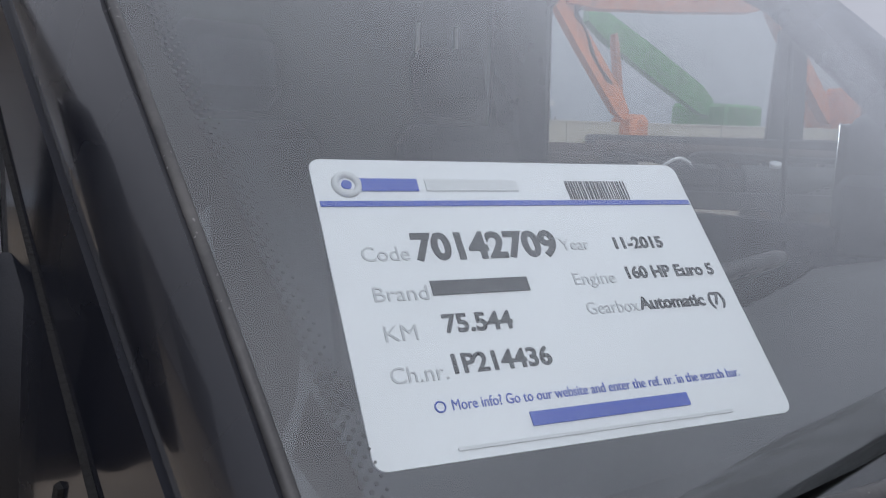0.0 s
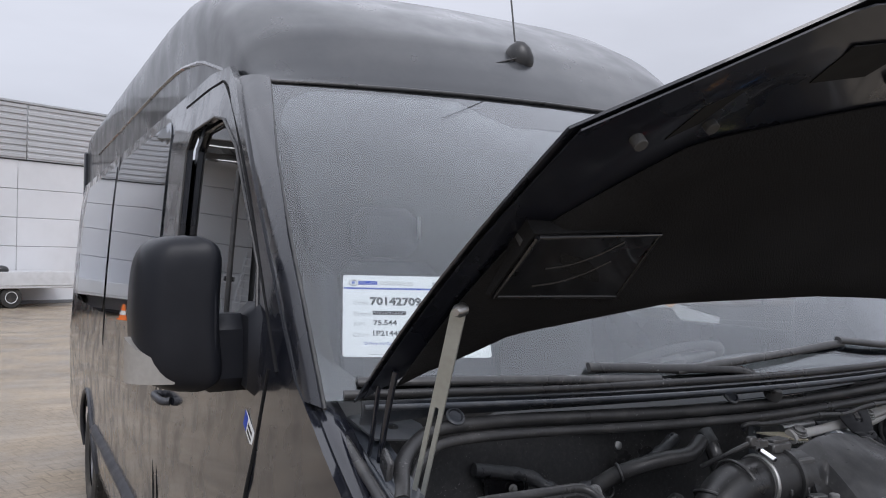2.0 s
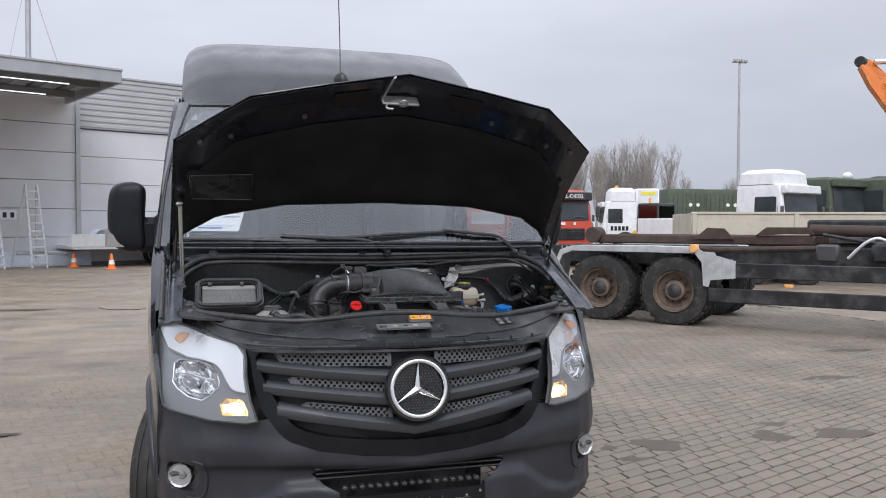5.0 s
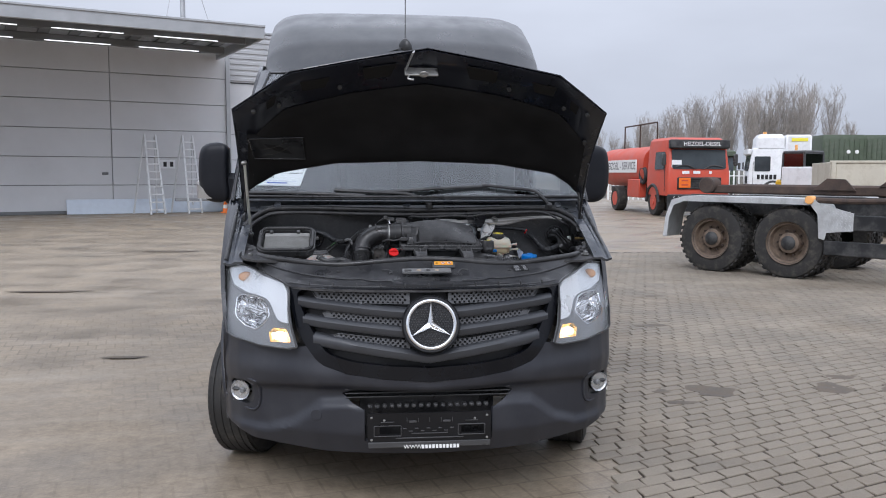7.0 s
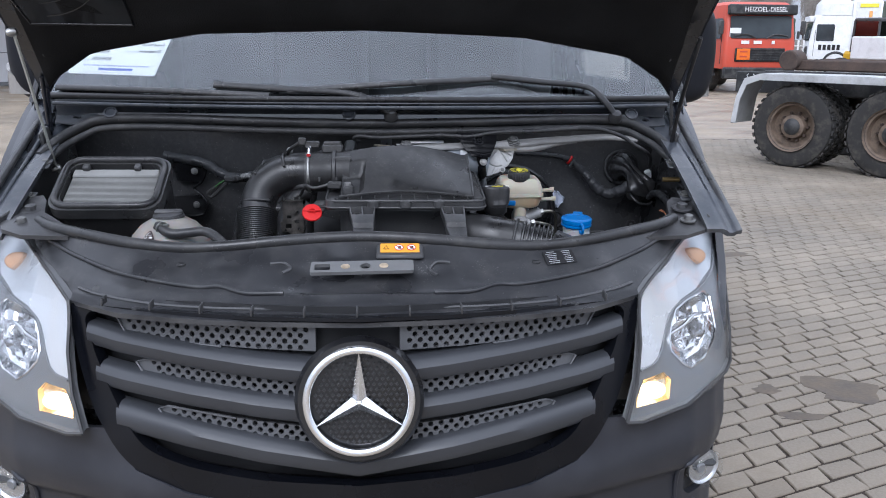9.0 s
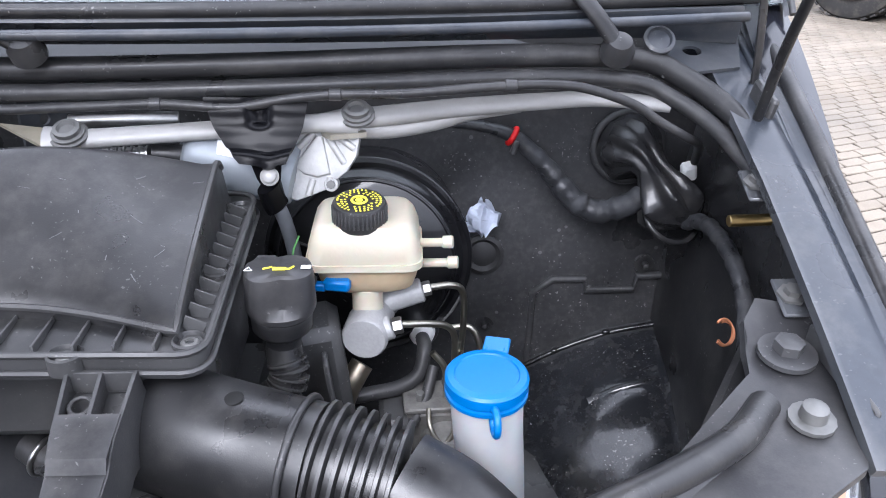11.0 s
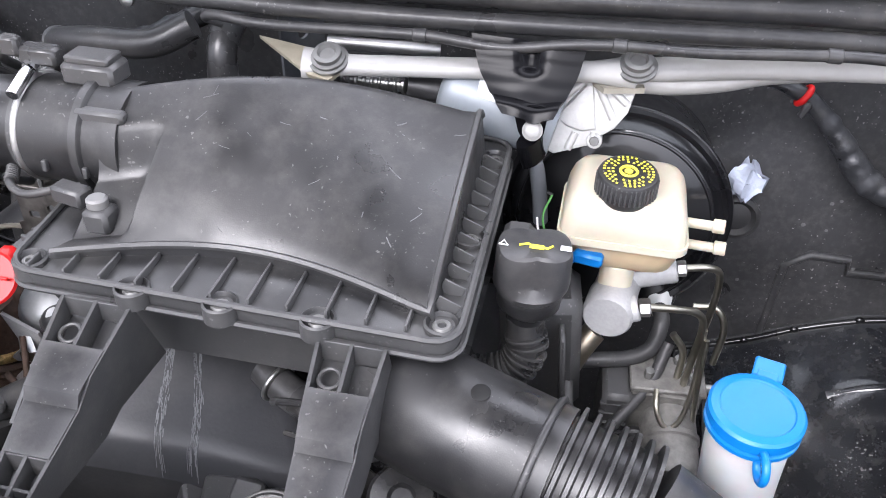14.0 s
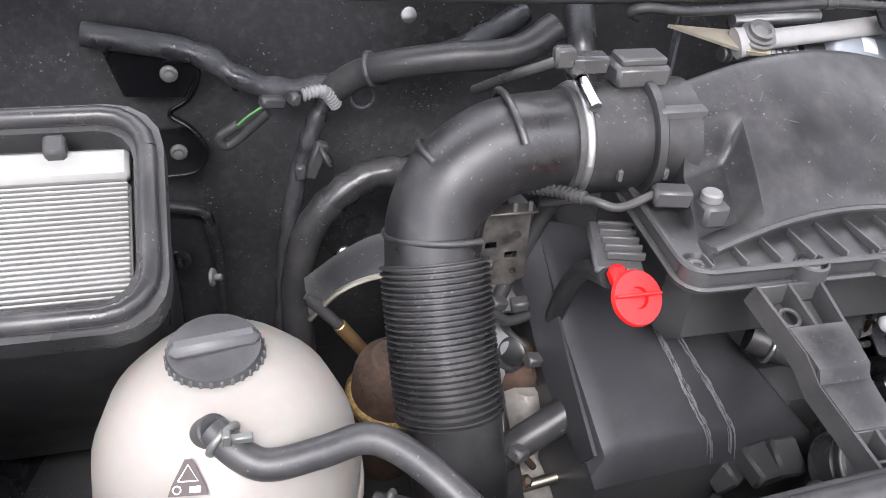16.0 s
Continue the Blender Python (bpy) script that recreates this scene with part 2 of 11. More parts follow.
PAPER = mat("white_card", (0.76, 0.775, 0.79), 0.45, var=0.015)
TISSUE = mat("tissue", (0.46, 0.50, 0.60), 0.9, var=0.15, scale=40, bump=0.8, bscale=90)
FILTER = mat("pleated_paper", (0.25, 0.25, 0.24), 0.8, var=0.1, scale=20)
INKB = mat("blue_print", (0.012, 0.055, 0.42), 0.5, var=0.03)
INKK = mat("black_print", (0.012, 0.012, 0.013), 0.5, var=0.05)
INKG = mat("grey_print", (0.45, 0.46, 0.47), 0.5, var=0.05)
INKR = mat("red_print", (0.60, 0.07, 0.05), 0.5, var=0.05)
COPPER = mat("copper", (0.75, 0.33, 0.18), 0.35, metal=1, var=0.15)
BRASS = mat("brass", (0.62, 0.45, 0.20), 0.38, metal=1, var=0.2)
TAPE = mat("cloth_tape", (0.028, 0.029, 0.032), 0.40, bump=0.55, bscale=65, var=0.35, scale=30, rvar=0.4, dirt=DUST, dirt_amt=0.16, dirt_scale=40, specks=0.3)
DULLZ = mat("dull_zinc", (0.16, 0.16, 0.155), 0.5, metal=0.5, var=0.2, scale=60)
GREENW = mat("green_wire", (0.06, 0.20, 0.05), 0.4, var=0.1)
CABIN = mat("cabin_trim", (0.075, 0.077, 0.082), 0.75, var=0.12, bump=0.03, bscale=220)
CABINL = mat("cabin_bulkhead", (0.13, 0.134, 0.142), 0.7, var=0.03, scale=1.5, bump=0.0, bscale=120)
SEATM = mat("seat_cloth", (0.045, 0.046, 0.050), 0.92, var=0.25, scale=30, bump=0.4, bscale=300)
GLASS = glass_mat("windscreen_glass", (0.84, 0.86, 0.86), 0.060, f1=0.82)
DARKGL = glass_mat("tinted_glass", (0.16, 0.17, 0.18), 0.09)
CLEAR = glass_mat("lamp_lens", (0.96, 0.965, 0.97), 0.02, f1=0.4)


# ---- geometry ----
def cr(path, k=6):
    """Points along a smooth curve through path."""
    p = [Vector(q) for q in path]
    if len(p) < 3:
        return p
    p = [2 * p[0] - p[1]] + p + [2 * p[-1] - p[-2]]
    out = []
    for i in range(1, len(p) - 2):
        a, b, c, d = p[i - 1:i + 3]
        for j in range(k):
            t = j / k
            out.append(0.5 * (2 * b + (c - a) * t + (2 * a - 5 * b + 4 * c - d) * t * t + (3 * b - a - 3 * c + d) * t ** 3))
    out.append(p[-2])
    return out


def interp(x, xs, ys):
    return float(np.interp(x, xs, ys))


class G:
    """Collects vertices and faces of one mesh."""

    def __init__(self, m=None):
        self.v, self.f, self.m = [], [], m or Matrix()

    def add(self, vs, fs):
        k = len(self.v)
        self.v += [self.m @ Vector(p) for p in vs]
        self.f += [tuple(i + k for i in f) for f in fs]
        return self

    def box(self, c, s, b=0.004, rot=None):
        hx, hy, hz = (a / 2 for a in s)
        b = min(b, hx * 0.9, hy * 0.9, hz * 0.9)
        vs, idx = [], {}
        for sx in (-1, 1):
            for sy in (-1, 1):
                for sz in (-1, 1):
                    for ax in range(3):
                        q = [sx * (hx - b), sy * (hy - b), sz * (hz - b)]
                        q[ax] = (sx, sy, sz)[ax] * (hx, hy, hz)[ax]
                        idx[sx, sy, sz, ax] = len(vs)
                        vs.append(Vector(q))
        fs = []
        for ax in range(3):
            o = [a for a in range(3) if a != ax]
            for s0 in (-1, 1):
                ring = []
                for s1, s2 in ((-1, -1), (1, -1), (1, 1), (-1, 1)):
                    k = [0, 0, 0]
                    k[ax], k[o[0]], k[o[1]] = s0, s1, s2
                    ring.append(idx[(*k, ax)])
                fs.append(tuple(ring))
            for s1 in (-1, 1):
                for s2 in (-1, 1):
                    q = []
                    for s0 in (-1, 1):
                        k = [0, 0, 0]
                        k[ax], k[o[0]], k[o[1]] = s0, s1, s2
                        q.append(tuple(k))
                    fs.append((idx[(*q[0], o[0])], idx[(*q[1], o[0])], idx[(*q[1], o[1])], idx[(*q[0], o[1])]))
        for sx in (-1, 1):
            for sy in (-1, 1):
                for sz in (-1, 1):
                    fs.append(tuple(idx[sx, sy, sz, a] for a in range(3)))
        r = Euler([radians(a) for a in rot]).to_matrix() if rot else Matrix.Identity(3)
        return self.add([Vector(c) + r @ p for p in vs], fs)

    def rings(self, rings, closed=True, cap=True):
        n = len(rings[0])
        vs = [p for r in rings for p in r]
        fs = []
        for i in range(len(rings) - 1):
            for j in range(n if closed else n - 1):
                k = (j + 1) % n
                fs.append((i * n + j, i * n + k, (i + 1) * n + k, (i + 1) * n + j))
        if cap and closed:
            fs.append(tuple(range(n))[::-1])
            fs.append(tuple((len(rings) - 1) * n + j for j in range(n)))
        return self.add(vs, fs)

    def lathe(self, p0, axis, prof, n=24, cap=True, squash=(1, 1)):
        """prof: (radius, distance along axis from p0)."""
        a = Vector(axis).normalized()
        u = a.orthogonal().normalized() if abs(a.z) > 0.9 else a.cross(Vector((0, 0, 1))).normalized()
        w = a.cross(u)
        p0 = Vector(p0)
        return self.rings([[p0 + a * h + (u * math.cos(2 * math.pi * j / n) * squash[0] + w * math.sin(2 * math.pi * j / n) * squash[1]) * max(r, 1e-5)
                            for j in range(n)] for r, h in prof], cap=cap)

    def cyl(self, p0, p1, r, n=16, ch=0.12, r1=None):
        p0, p1 = Vector(p0), Vector(p1)
        h = (p1 - p0).length
        r1 = r if r1 is None else r1
        c = min(r * ch, h * 0.2)
        return self.lathe(p0, p1 - p0, [(r - c, 0), (r, c), (r1, h - c), (r1 - c, h)], n)

    def tube(self, path, r, n=10, k=6, smooth=True, cap=True, flat=1.0):
        """A pipe along path; r: one radius, or a function of the share of its length."""
        p = cr(path, k) if smooth else [Vector(q) for q in path]
        size = r(0.5) if callable(r) else r
        if 0.004 < size < 0.03 and n > 5:
            n = max(n, 20 if size > 0.008 else 14)
        s = [0.0]
        for i in range(1, len(p)):
            s.append(s[-1] + (p[i] - p[i - 1]).length)
        rings, u = [], None
        for i, q in enumerate(p):
            t = (p[min(i + 1, len(p) - 1)] - p[max(i - 1, 0)]).normalized()
            u = t.orthogonal().normalized() if u is None else (u - t * u.dot(t)).normalized()
            w = t.cross(u)
            rad = r(s[i] / s[-1]) if callable(r) else r
            rings.append([q + (u * math.cos(2 * math.pi * j / n) + w * math.sin(2 * math.pi * j / n) * flat) * rad for j in range(n)])
        return self.rings(rings, cap=cap)

    def bellows(self, path, r, depth, count, n=24, k=10):
        """A ribbed hose: rings of radius r with grooves of that depth."""
        p = cr(path, k)
        s = [0.0]
        for i in range(1, len(p)):
            s.append(s[-1] + (p[i] - p[i - 1]).length)
        L = s[-1]
        fine = []
        for c in range(count):
            for o, rr in ((0.0, r - depth), (0.22, r - depth), (0.36, r), (0.64, r), (0.78, r - depth)):
                d = (c + o) / count * L
                i = min(max(int(np.searchsorted(s, d)) - 1, 0), len(p) - 2)
                q = p[i].lerp(p[i + 1], (d - s[i]) / max(s[i + 1] - s[i], 1e-6))
                fine.append((q, (p[i + 1] - p[i]).normalized(), rr))
        rings, u = [], None
        for q, t, rr in fine:
            u = t.orthogonal().normalized() if u is None else (u - t * u.dot(t)).normalized()
            w = t.cross(u)
            rings.append([q + (u * math.cos(2 * math.pi * j / n) + w * math.sin(2 * math.pi * j / n)) * rr for j in range(n)])
        return self.rings(rings)

    def ball(self, c, r, n=20, m=12):
        c = Vector(c)
        rx, ry, rz = r if isinstance(r, tuple) else (r, r, r)
        rings = []
        for i in range(m + 1):
            a = math.pi * (i / m) - math.pi / 2
            rr = max(math.cos(a), 1e-4)
            rings.append([c + Vector((rx * rr * math.cos(2 * math.pi * j / n), ry * rr * math.sin(2 * math.pi * j / n), rz * math.sin(a))) for j in range(n)])
        return self.rings(rings)

    def torus(self, c, axis, R, r, n=40, k=8, a0=0, a1=360):
        a = Vector(axis).normalized()
        u = a.orthogonal().normalized() if abs(a.z) > 0.9 else a.cross(Vector((0, 0, 1))).normalized()
        w = a.cross(u)
        full = a1 - a0 >= 360
        k = max(k, 10) if r > 0.002 else k
        rings = []
        for i in range(n + 1):
            t = radians(a0 + (a1 - a0) * i / n)
            d = u * math.cos(t) + w * math.sin(t)
            rings.append([Vector(c) + d * (R + r * math.cos(2 * math.pi * j / k)) + a * r * math.sin(2 * math.pi * j / k) for j in range(k)])
        return self.rings(rings, cap=not full)

    def sheet(self, fn, nu, nv, thick=0.0, u=(0, 1), v=(0, 1)):
        """A grid of fn(u, v), thickened along its normals."""
        g = [[Vector(fn(u[0] + (u[1] - u[0]) * i / nu, v[0] + (v[1] - v[0]) * j / nv)) for j in range(nv + 1)] for i in range(nu + 1)]
        vs = [p for r in g for p in r]
        fs = [(i * (nv + 1) + j, (i + 1) * (nv + 1) + j, (i + 1) * (nv + 1) + j + 1, i * (nv + 1) + j + 1) for i in range(nu) for j in range(nv)]
        return self.slab(vs, fs, thick)

    def slab(self, vs, fs, thick):
        """An open surface, given a back side at distance thick (against its normals) and edges."""
        if not thick:
            return self.add(vs, fs)
        nm = [Vector((0, 0, 0)) for _ in vs]
        cnt = {}
        for f in fs:
            d = (vs[f[2]] - vs[f[0]]).cross(vs[f[3 % len(f)]] - vs[f[1]]) if len(f) > 3 else (vs[f[1]] - vs[f[0]]).cross(vs[f[2]] - vs[f[0]])
            for i in range(len(f)):
                nm[f[i]] += d
                cnt[(f[i], f[(i + 1) % len(f)])] = 1
        k = len(vs)
        back = [p - (q.normalized() * thick if q.length > 1e-12 else q) for p, q in zip(vs, nm)]
        sides = [(b, a, a + k, b + k) for (a, b) in cnt if (b, a) not in cnt]
        return self.add(list(vs) + back, list(fs) + [tuple(i + k for i in f)[::-1] for f in fs] + sides)

    def panel(self, outer, holes=(), step=0.08, fn=None, thick=0.003):
        """A flat outline with holes, filled with an even net, mapped by fn(a, b) to the world and thickened."""
        from mathutils.geometry import delaunay_2d_cdt
        loops = [list(outer)] + [list(h) for h in holes]

        def dense(lp):
            out = []
            for i, a in enumerate(lp):
                b = lp[(i + 1) % len(lp)]
                m = max(1, int(math.hypot(b[0] - a[0], b[1] - a[1]) / step))
                out += [(a[0] + (b[0] - a[0]) * j / m, a[1] + (b[1] - a[1]) * j / m) for j in range(m)]
            return out

        loops = [dense(lp) for lp in loops]
        arr = [np.array(lp) for lp in loops]

        def inside(x, y, a):
            x0, y0 = a[:, 0], a[:, 1]
            x1, y1 = np.roll(x0, -1), np.roll(y0, -1)
            c = ((y0 > y) != (y1 > y))
            with np.errstate(divide="ignore", invalid="ignore"):
                xi = x0 + (y - y0) * (x1 - x0) / (y1 - y0)
            return bool(np.count_nonzero(c & (x < xi)) % 2)

        pts, eds = [], []
        for lp in loops:
            k = len(pts)
            pts += [Vector(p) for p in lp]
            eds += [(k + i, k + (i + 1) % len(lp)) for i in range(len(lp))]
        lo, hi = arr[0].min(0), arr[0].max(0)
        edge = np.array([tuple(p) for p in pts])
        for ix in range(int((hi[0] - lo[0]) / step) + 1):
            for iy in range(int((hi[1] - lo[1]) / step) + 1):
                x, y = lo[0] + (ix + 0.5) * step, lo[1] + (iy + 0.5) * step
                if inside(x, y, arr[0]) and not any(inside(x, y, a) for a in arr[1:]) and np.min(np.hypot(edge[:, 0] - x, edge[:, 1] - y)) > step * 0.4:
                    pts.append(Vector((x, y)))
        vo, _, fo, *_ = delaunay_2d_cdt(pts, eds, [], 0, 1e-6)
        keep = []
        for f in fo:
            cx, cy = sum(vo[i].x for i in f) / 3, sum(vo[i].y for i in f) / 3
            if inside(cx, cy, arr[0]) and not any(inside(cx, cy, a) for a in arr[1:]):
                keep.append(tuple(f))
        fn = fn or (lambda a, b: (a, b, 0))
        return self.slab([Vector(fn(p.x, p.y)) for p in vo], keep, thick)

    def mesh(self, name, smooth=38):
        me = bpy.data.meshes.new(name)
        me.from_pydata([tuple(p) for p in self.v], [], self.f)
        bm = bmesh.new()
        bm.from_mesh(me)
        bmesh.ops.recalc_face_normals(bm, faces=bm.faces)
        bm.to_mesh(me)
        bm.free()
        if smooth:
            me.shade_smooth()
            me.set_sharp_from_angle(angle=radians(smooth))
        return me


def part(name, g, material, parent=None, label="", smooth=38):
    """Links collected geometry as one mesh object, under a thing or a part of one."""
    ob = new(name, g.mesh(name, smooth))
    ob.data.materials.append(material)
    if parent is not None:
        ob.parent = parent
    if label:
        ob["label"] = label
    return ob


def thing(name, label, category, at=(0, 0, 0), rot=(0, 0, 0), group="", kind=""):
    ob = new(name)
    ob.empty_display_size = 0.1
    ob.matrix_basis = pose(*at, *rot)
    return tagged(ob, label, category, group, kind)


def words(name, text, size, m, material, parent, label="", align="LEFT", depth=0.0004, width=None, bold=0.0):
    """Lettering as a mesh, in the plane of the pose m."""
    cu = bpy.data.curves.new(name, "FONT")
    cu.body, cu.size, cu.align_x, cu.align_y, cu.extrude, cu.resolution_u = text, size, align, "CENTER", depth, 3
    cu.offset = bold
    tmp = bpy.data.objects.new(name, cu)
    scene.collection.objects.link(tmp)
    me = bpy.data.meshes.new_from_object(tmp.evaluated_get(bpy.context.evaluated_depsgraph_get()))
    bpy.data.objects.remove(tmp)
    bpy.data.curves.remove(cu)
    if width:
        xs = [q.co.x for q in me.vertices]
        k = width / max(max(xs) - min(xs), 1e-6)
        me.transform(Matrix.Diagonal((k, 1, 1, 1)))
    me.transform(m)
    me.materials.append(material)
    ob = new(name, me)
    if parent is not None:
        ob.parent = parent
    if label:
        ob["label"] = label
    return ob


def mirror(g):
    h = G()
    h.v = [Vector((-p.x, p.y, p.z)) for p in g.v]
    h.f = [f[::-1] for f in g.f]
    return h


def rrect(cx, cy, w, h, r, n=4):
    """A rounded rectangle as a loop."""
    out = []
    for sx, sy, a in ((1, 1, 0), (-1, 1, 90), (-1, -1, 180), (1, -1, 270)):
        for i in range(n + 1):
            t = radians(a + 90 * i / n)
            out.append((cx + sx * (w / 2 - r) + r * math.cos(t), cy + sy * (h / 2 - r) + r * math.sin(t)))
    return out


def circle(cx, cy, r, n=20):
    return [(cx + r * math.cos(2 * math.pi * i / n), cy + r * math.sin(2 * math.pi * i / n)) for i in range(n)]


# ---- the van: body ----
van = thing("van", "dusty black high-roof van with its bonnet raised, parked on paving", "van")

PROF_Z = [0.25, 0.32, 0.45, 0.62, 0.80, 0.95, 1.08, 1.16, 1.50, 1.90, 2.06, 2.14, 2.22]
PROF_X = [0.915, 0.950, 0.975, 0.985, 0.985, 0.992, 0.992, 0.982, 0.966, 0.936, 0.922, 0.908, 0.900]


PROF = cr([(z, x, 0) for z, x in zip(PROF_Z, PROF_X)], 6)
PROF_DZ, PROF_DX = [p.x for p in PROF], [p.y for p in PROF]


def side_x(y, z):
    """Half width of the body at a height, narrowing towards the nose."""
    k = 1 - 0.055 * (max(0.0, 0.95 - y) / 0.5) ** 1.6
    return interp(z, PROF_DZ, PROF_DX) * k


def glass_y(x, z):
    """The windscreen's place along the van."""
    d = z - 1.445
    return 0.900 + 0.85 * d + 0.42 * d * d + 0.16 * x * x


def ws_edge(z):
    return interp(z, [1.36, 1.46, 1.67, 1.90, 2.135], [0.968, 0.964, 0.949, 0.910, 0.846])


def arch(cy, r, n=14, z0=0.34):
    return [(cy + r * math.cos(math.pi * i / n), z0 + r * math.sin(math.pi * i / n)) for i in range(n + 1)]


SIDE = ([(0.50, 0.46), (0.46, 0.60), (0.425, 0.735), (0.465, 0.86), (0.535, 0.975), (0.598, 1.05), (0.68, 1.125), (0.80, 1.225), (0.97, 1.335),
         (1.08, 1.395), (1.82, 2.115), (1.94, 2.19), (2.2, 2.215), (6.92, 2.215), (6.95, 1.4), (6.95, 0.40), (6.6, 0.32)]
        + arch(5.32, 0.43)[::1] + [(4.7, 0.27), (1.55, 0.27)] + arch(1.0, 0.42) + [(0.56, 0.40)])
DOORWIN = [(1.36, 1.44), (1.40, 1.62), (1.72, 1.93), (1.90, 2.03), (2.02, 2.055), (2.34, 2.055), (2.42, 2.0), (2.44, 1.44), (2.36, 1.40), (1.44, 1.40)]
SIDEWIN = [(2.80, 1.40), (2.80, 2.08), (2.88, 2.14), (4.35, 2.14), (4.42, 2.08), (4.42, 1.40), (4.35, 1.34), (2.88, 1.34)]
BACKWIN = [(4.56, 1.40), (4.56, 2.08), (4.64, 2.14), (6.3, 2.14), (6.38, 2.08), (6.38, 1.40), (6.3, 1.34), (4.64, 1.34)]


def grow(loop, d):
    cx, cy = sum(p[0] for p in loop) / len(loop), sum(p[1] for p in loop) / len(loop)
    return [(x + d * (1 if x > cx else -1), y + d * (1 if y > cy else -1)) for x, y in loop]


for sgn, word in ((-1, "right"), (1, "left")):
    def flank(y, z, s=sgn):
        return (s * side_x(y, z), y, z)

    skin = 0.020 if sgn < 0 else 0.0

    def flank_out(y, z, s=sgn, k=skin):
        return (s * (side_x(y, z) + k + 0.002), y, z)

    part("side_panel", G().panel(SIDE, [DOORWIN, SIDEWIN, BACKWIN], 0.065, flank, 0.02), PAINT, van, "glossy black painted body side, dusty")
    for w in (SIDEWIN, BACKWIN):
        part("side_window", G().panel(grow(w, 0.02), [], 0.15, flank_out, 0.004), DARKGL, van, "dark tinted side window")
    dw = part("door_window", G().panel(grow(DOORWIN, 0.004), [], 0.15, lambda y, z, s=sgn: (s * (side_x(y, z) - 0.012), y, z), 0.004), DARKGL if sgn < 0 else GLASS, van, "door window glass")
    dw.visible_shadow = False
    g = G()
    loop = [Vector(flank_out(*p)) for p in DOORWIN]
    g.tube(loop + loop[:1], 0.004, 6, smooth=False)
    part("window_seal", g, RUBBER, van)
    g = G()
    g.tube([flank_out(1.66, z) for z in (1.42, 1.60, 1.86)], 0.007, 6)
    part("quarter_light_bar", g, RUBBER, van)
    # door shut lines and swage lines
    for line in ([(1.26, 1.40), (1.32, 1.24), (1.38, 1.05), (1.44, 0.80), (1.50, 0.45), (1.52, 0.30)], [(2.64, 1.36), (2.64, 0.8), (2.64, 0.29)], [(2.56, 1.36), (2.56, 0.8), (2.56, 0.29)],
                 [(1.20, 1.40), (1.60, 1.85), (1.92, 2.12), (2.1, 2.165), (2.56, 2.17)], [(4.49, 2.2), (4.49, 1.2), (4.49, 0.3)]):
        part("shut_line", G().tube([(sgn * (side_x(y, z) + skin + 0.0005), y, z) for y, z in line], 0.0042, 5), FELT, van)
    g = G()
    g.tube([(sgn * (side_x(y, 0.63) + skin + 0.002), y, 0.63) for y in (1.52, 2.5, 3.6, 4.8)], 0.035, 8, flat=0.5)
    part("rub_strip", g, BUMPER, van, "matt black plastic rub strip")
    hz = G()
    hz.tube([(sgn * (side_x(y, 1.16) + skin + d), y, 1.165) for y, d in ((2.34, 0.004), (2.36, 0.028), (2.50, 0.028), (2.52, 0.004))], 0.013, 12)
    part("door_handle", hz, BUMPER, van, "black door handle")
    # arch lips
    for cy, r in ((1.0, 0.425), (5.32, 0.435)):
        part("arch_lip", G().tube([flank_out(*p) for p in arch(cy, r)], 0.016, 6, smooth=False), BUMPER, van)
    for cy, r in ((1.0, 0.44), (5.32, 0.45)):
        g = G()
        g.sheet(lambda u, v, cy=cy, r=r: (sgn * (0.60 + 0.36 * v), cy + r * math.cos(math.pi * u), 0.30 + r * math.sin(math.pi * u)), 14, 2, 0.01)
        part("wheel_arch_liner", g, PLASTB, van)
    # windscreen pillar
    g = G()
    rows = []
    for i in range(13):
        t = i / 12
        z = 1.36 + 0.775 * t
        xe = ws_edge(z)
        inner = Vector((sgn * xe, glass_y(xe, z) - 0.004, z))
        yo = 1.055 + 0.80 * t
        outer = Vector((sgn * (side_x(yo, z) - 0.001), yo + 0.02, z + 0.006))
        mid = inner.lerp(outer, 0.5) + Vector((sgn * 0.010, -0.009, 0.004))
        rows.append([inner, inner.lerp(mid, 0.5) + Vector((sgn * 0.002, -0.004, 0.001)), mid, mid.lerp(outer, 0.5) + Vector((sgn * 0.004, -0.002, 0.001)), outer])
    g.slab([p for r in rows for p in r], [(i * 5 + j, i * 5 + j + 1, (i + 1) * 5 + j + 1, (i + 1) * 5 + j) for i in range(12) for j in range(4)], 0.01)
    part("windscreen_pillar", g, PAINT, van)
    g = G()
    g.tube([(sgn * ws_edge(z), glass_y(ws_edge(z), z) - 0.006, z) for z in (1.36, 1.5, 1.7, 1.9, 2.135)], 0.0042, 8)
    part("pillar_trim", g, RUBBER, van)
    part("fuel_flap" if sgn > 0 else "jacking_point", G().box((sgn * 0.988, 1.62 if sgn > 0 else 1.5, 0.95 if sgn > 0 else 0.25), (0.006, 0.18, 0.16) if sgn > 0 else (0.05, 0.12, 0.06), 0.003), PAINT, van)

for s in (-1, 1):
    def wing_top(u, v):
        y = 0.655 + 0.405 * u
        z = interp(y, [0.598, 0.68, 0.80, 0.97, 1.08], [1.050, 1.125, 1.225, 1.335, 1.395])
        x0, x1 = side_x(y, z) + 0.001, 0.905 + 0.02 * u
        return (s * (x0 + (x1 - x0) * v), y + 0.01 * v, z + 0.014 * math.sin(math.pi * (0.15 + 0.85 * v)) - 0.006)

    part("wing_top", G().sheet(wing_top, 16, 6, 0.004), PAINT, van)
part("rear_wall", G().box((0, 6.94, 1.45), (1.86, 0.03, 2.1), 0.01), PAINT, van)
part("underbody", G().box((0, 3.9, 0.36), (1.6, 5.6, 0.12), 0.02), PLASTB, van)

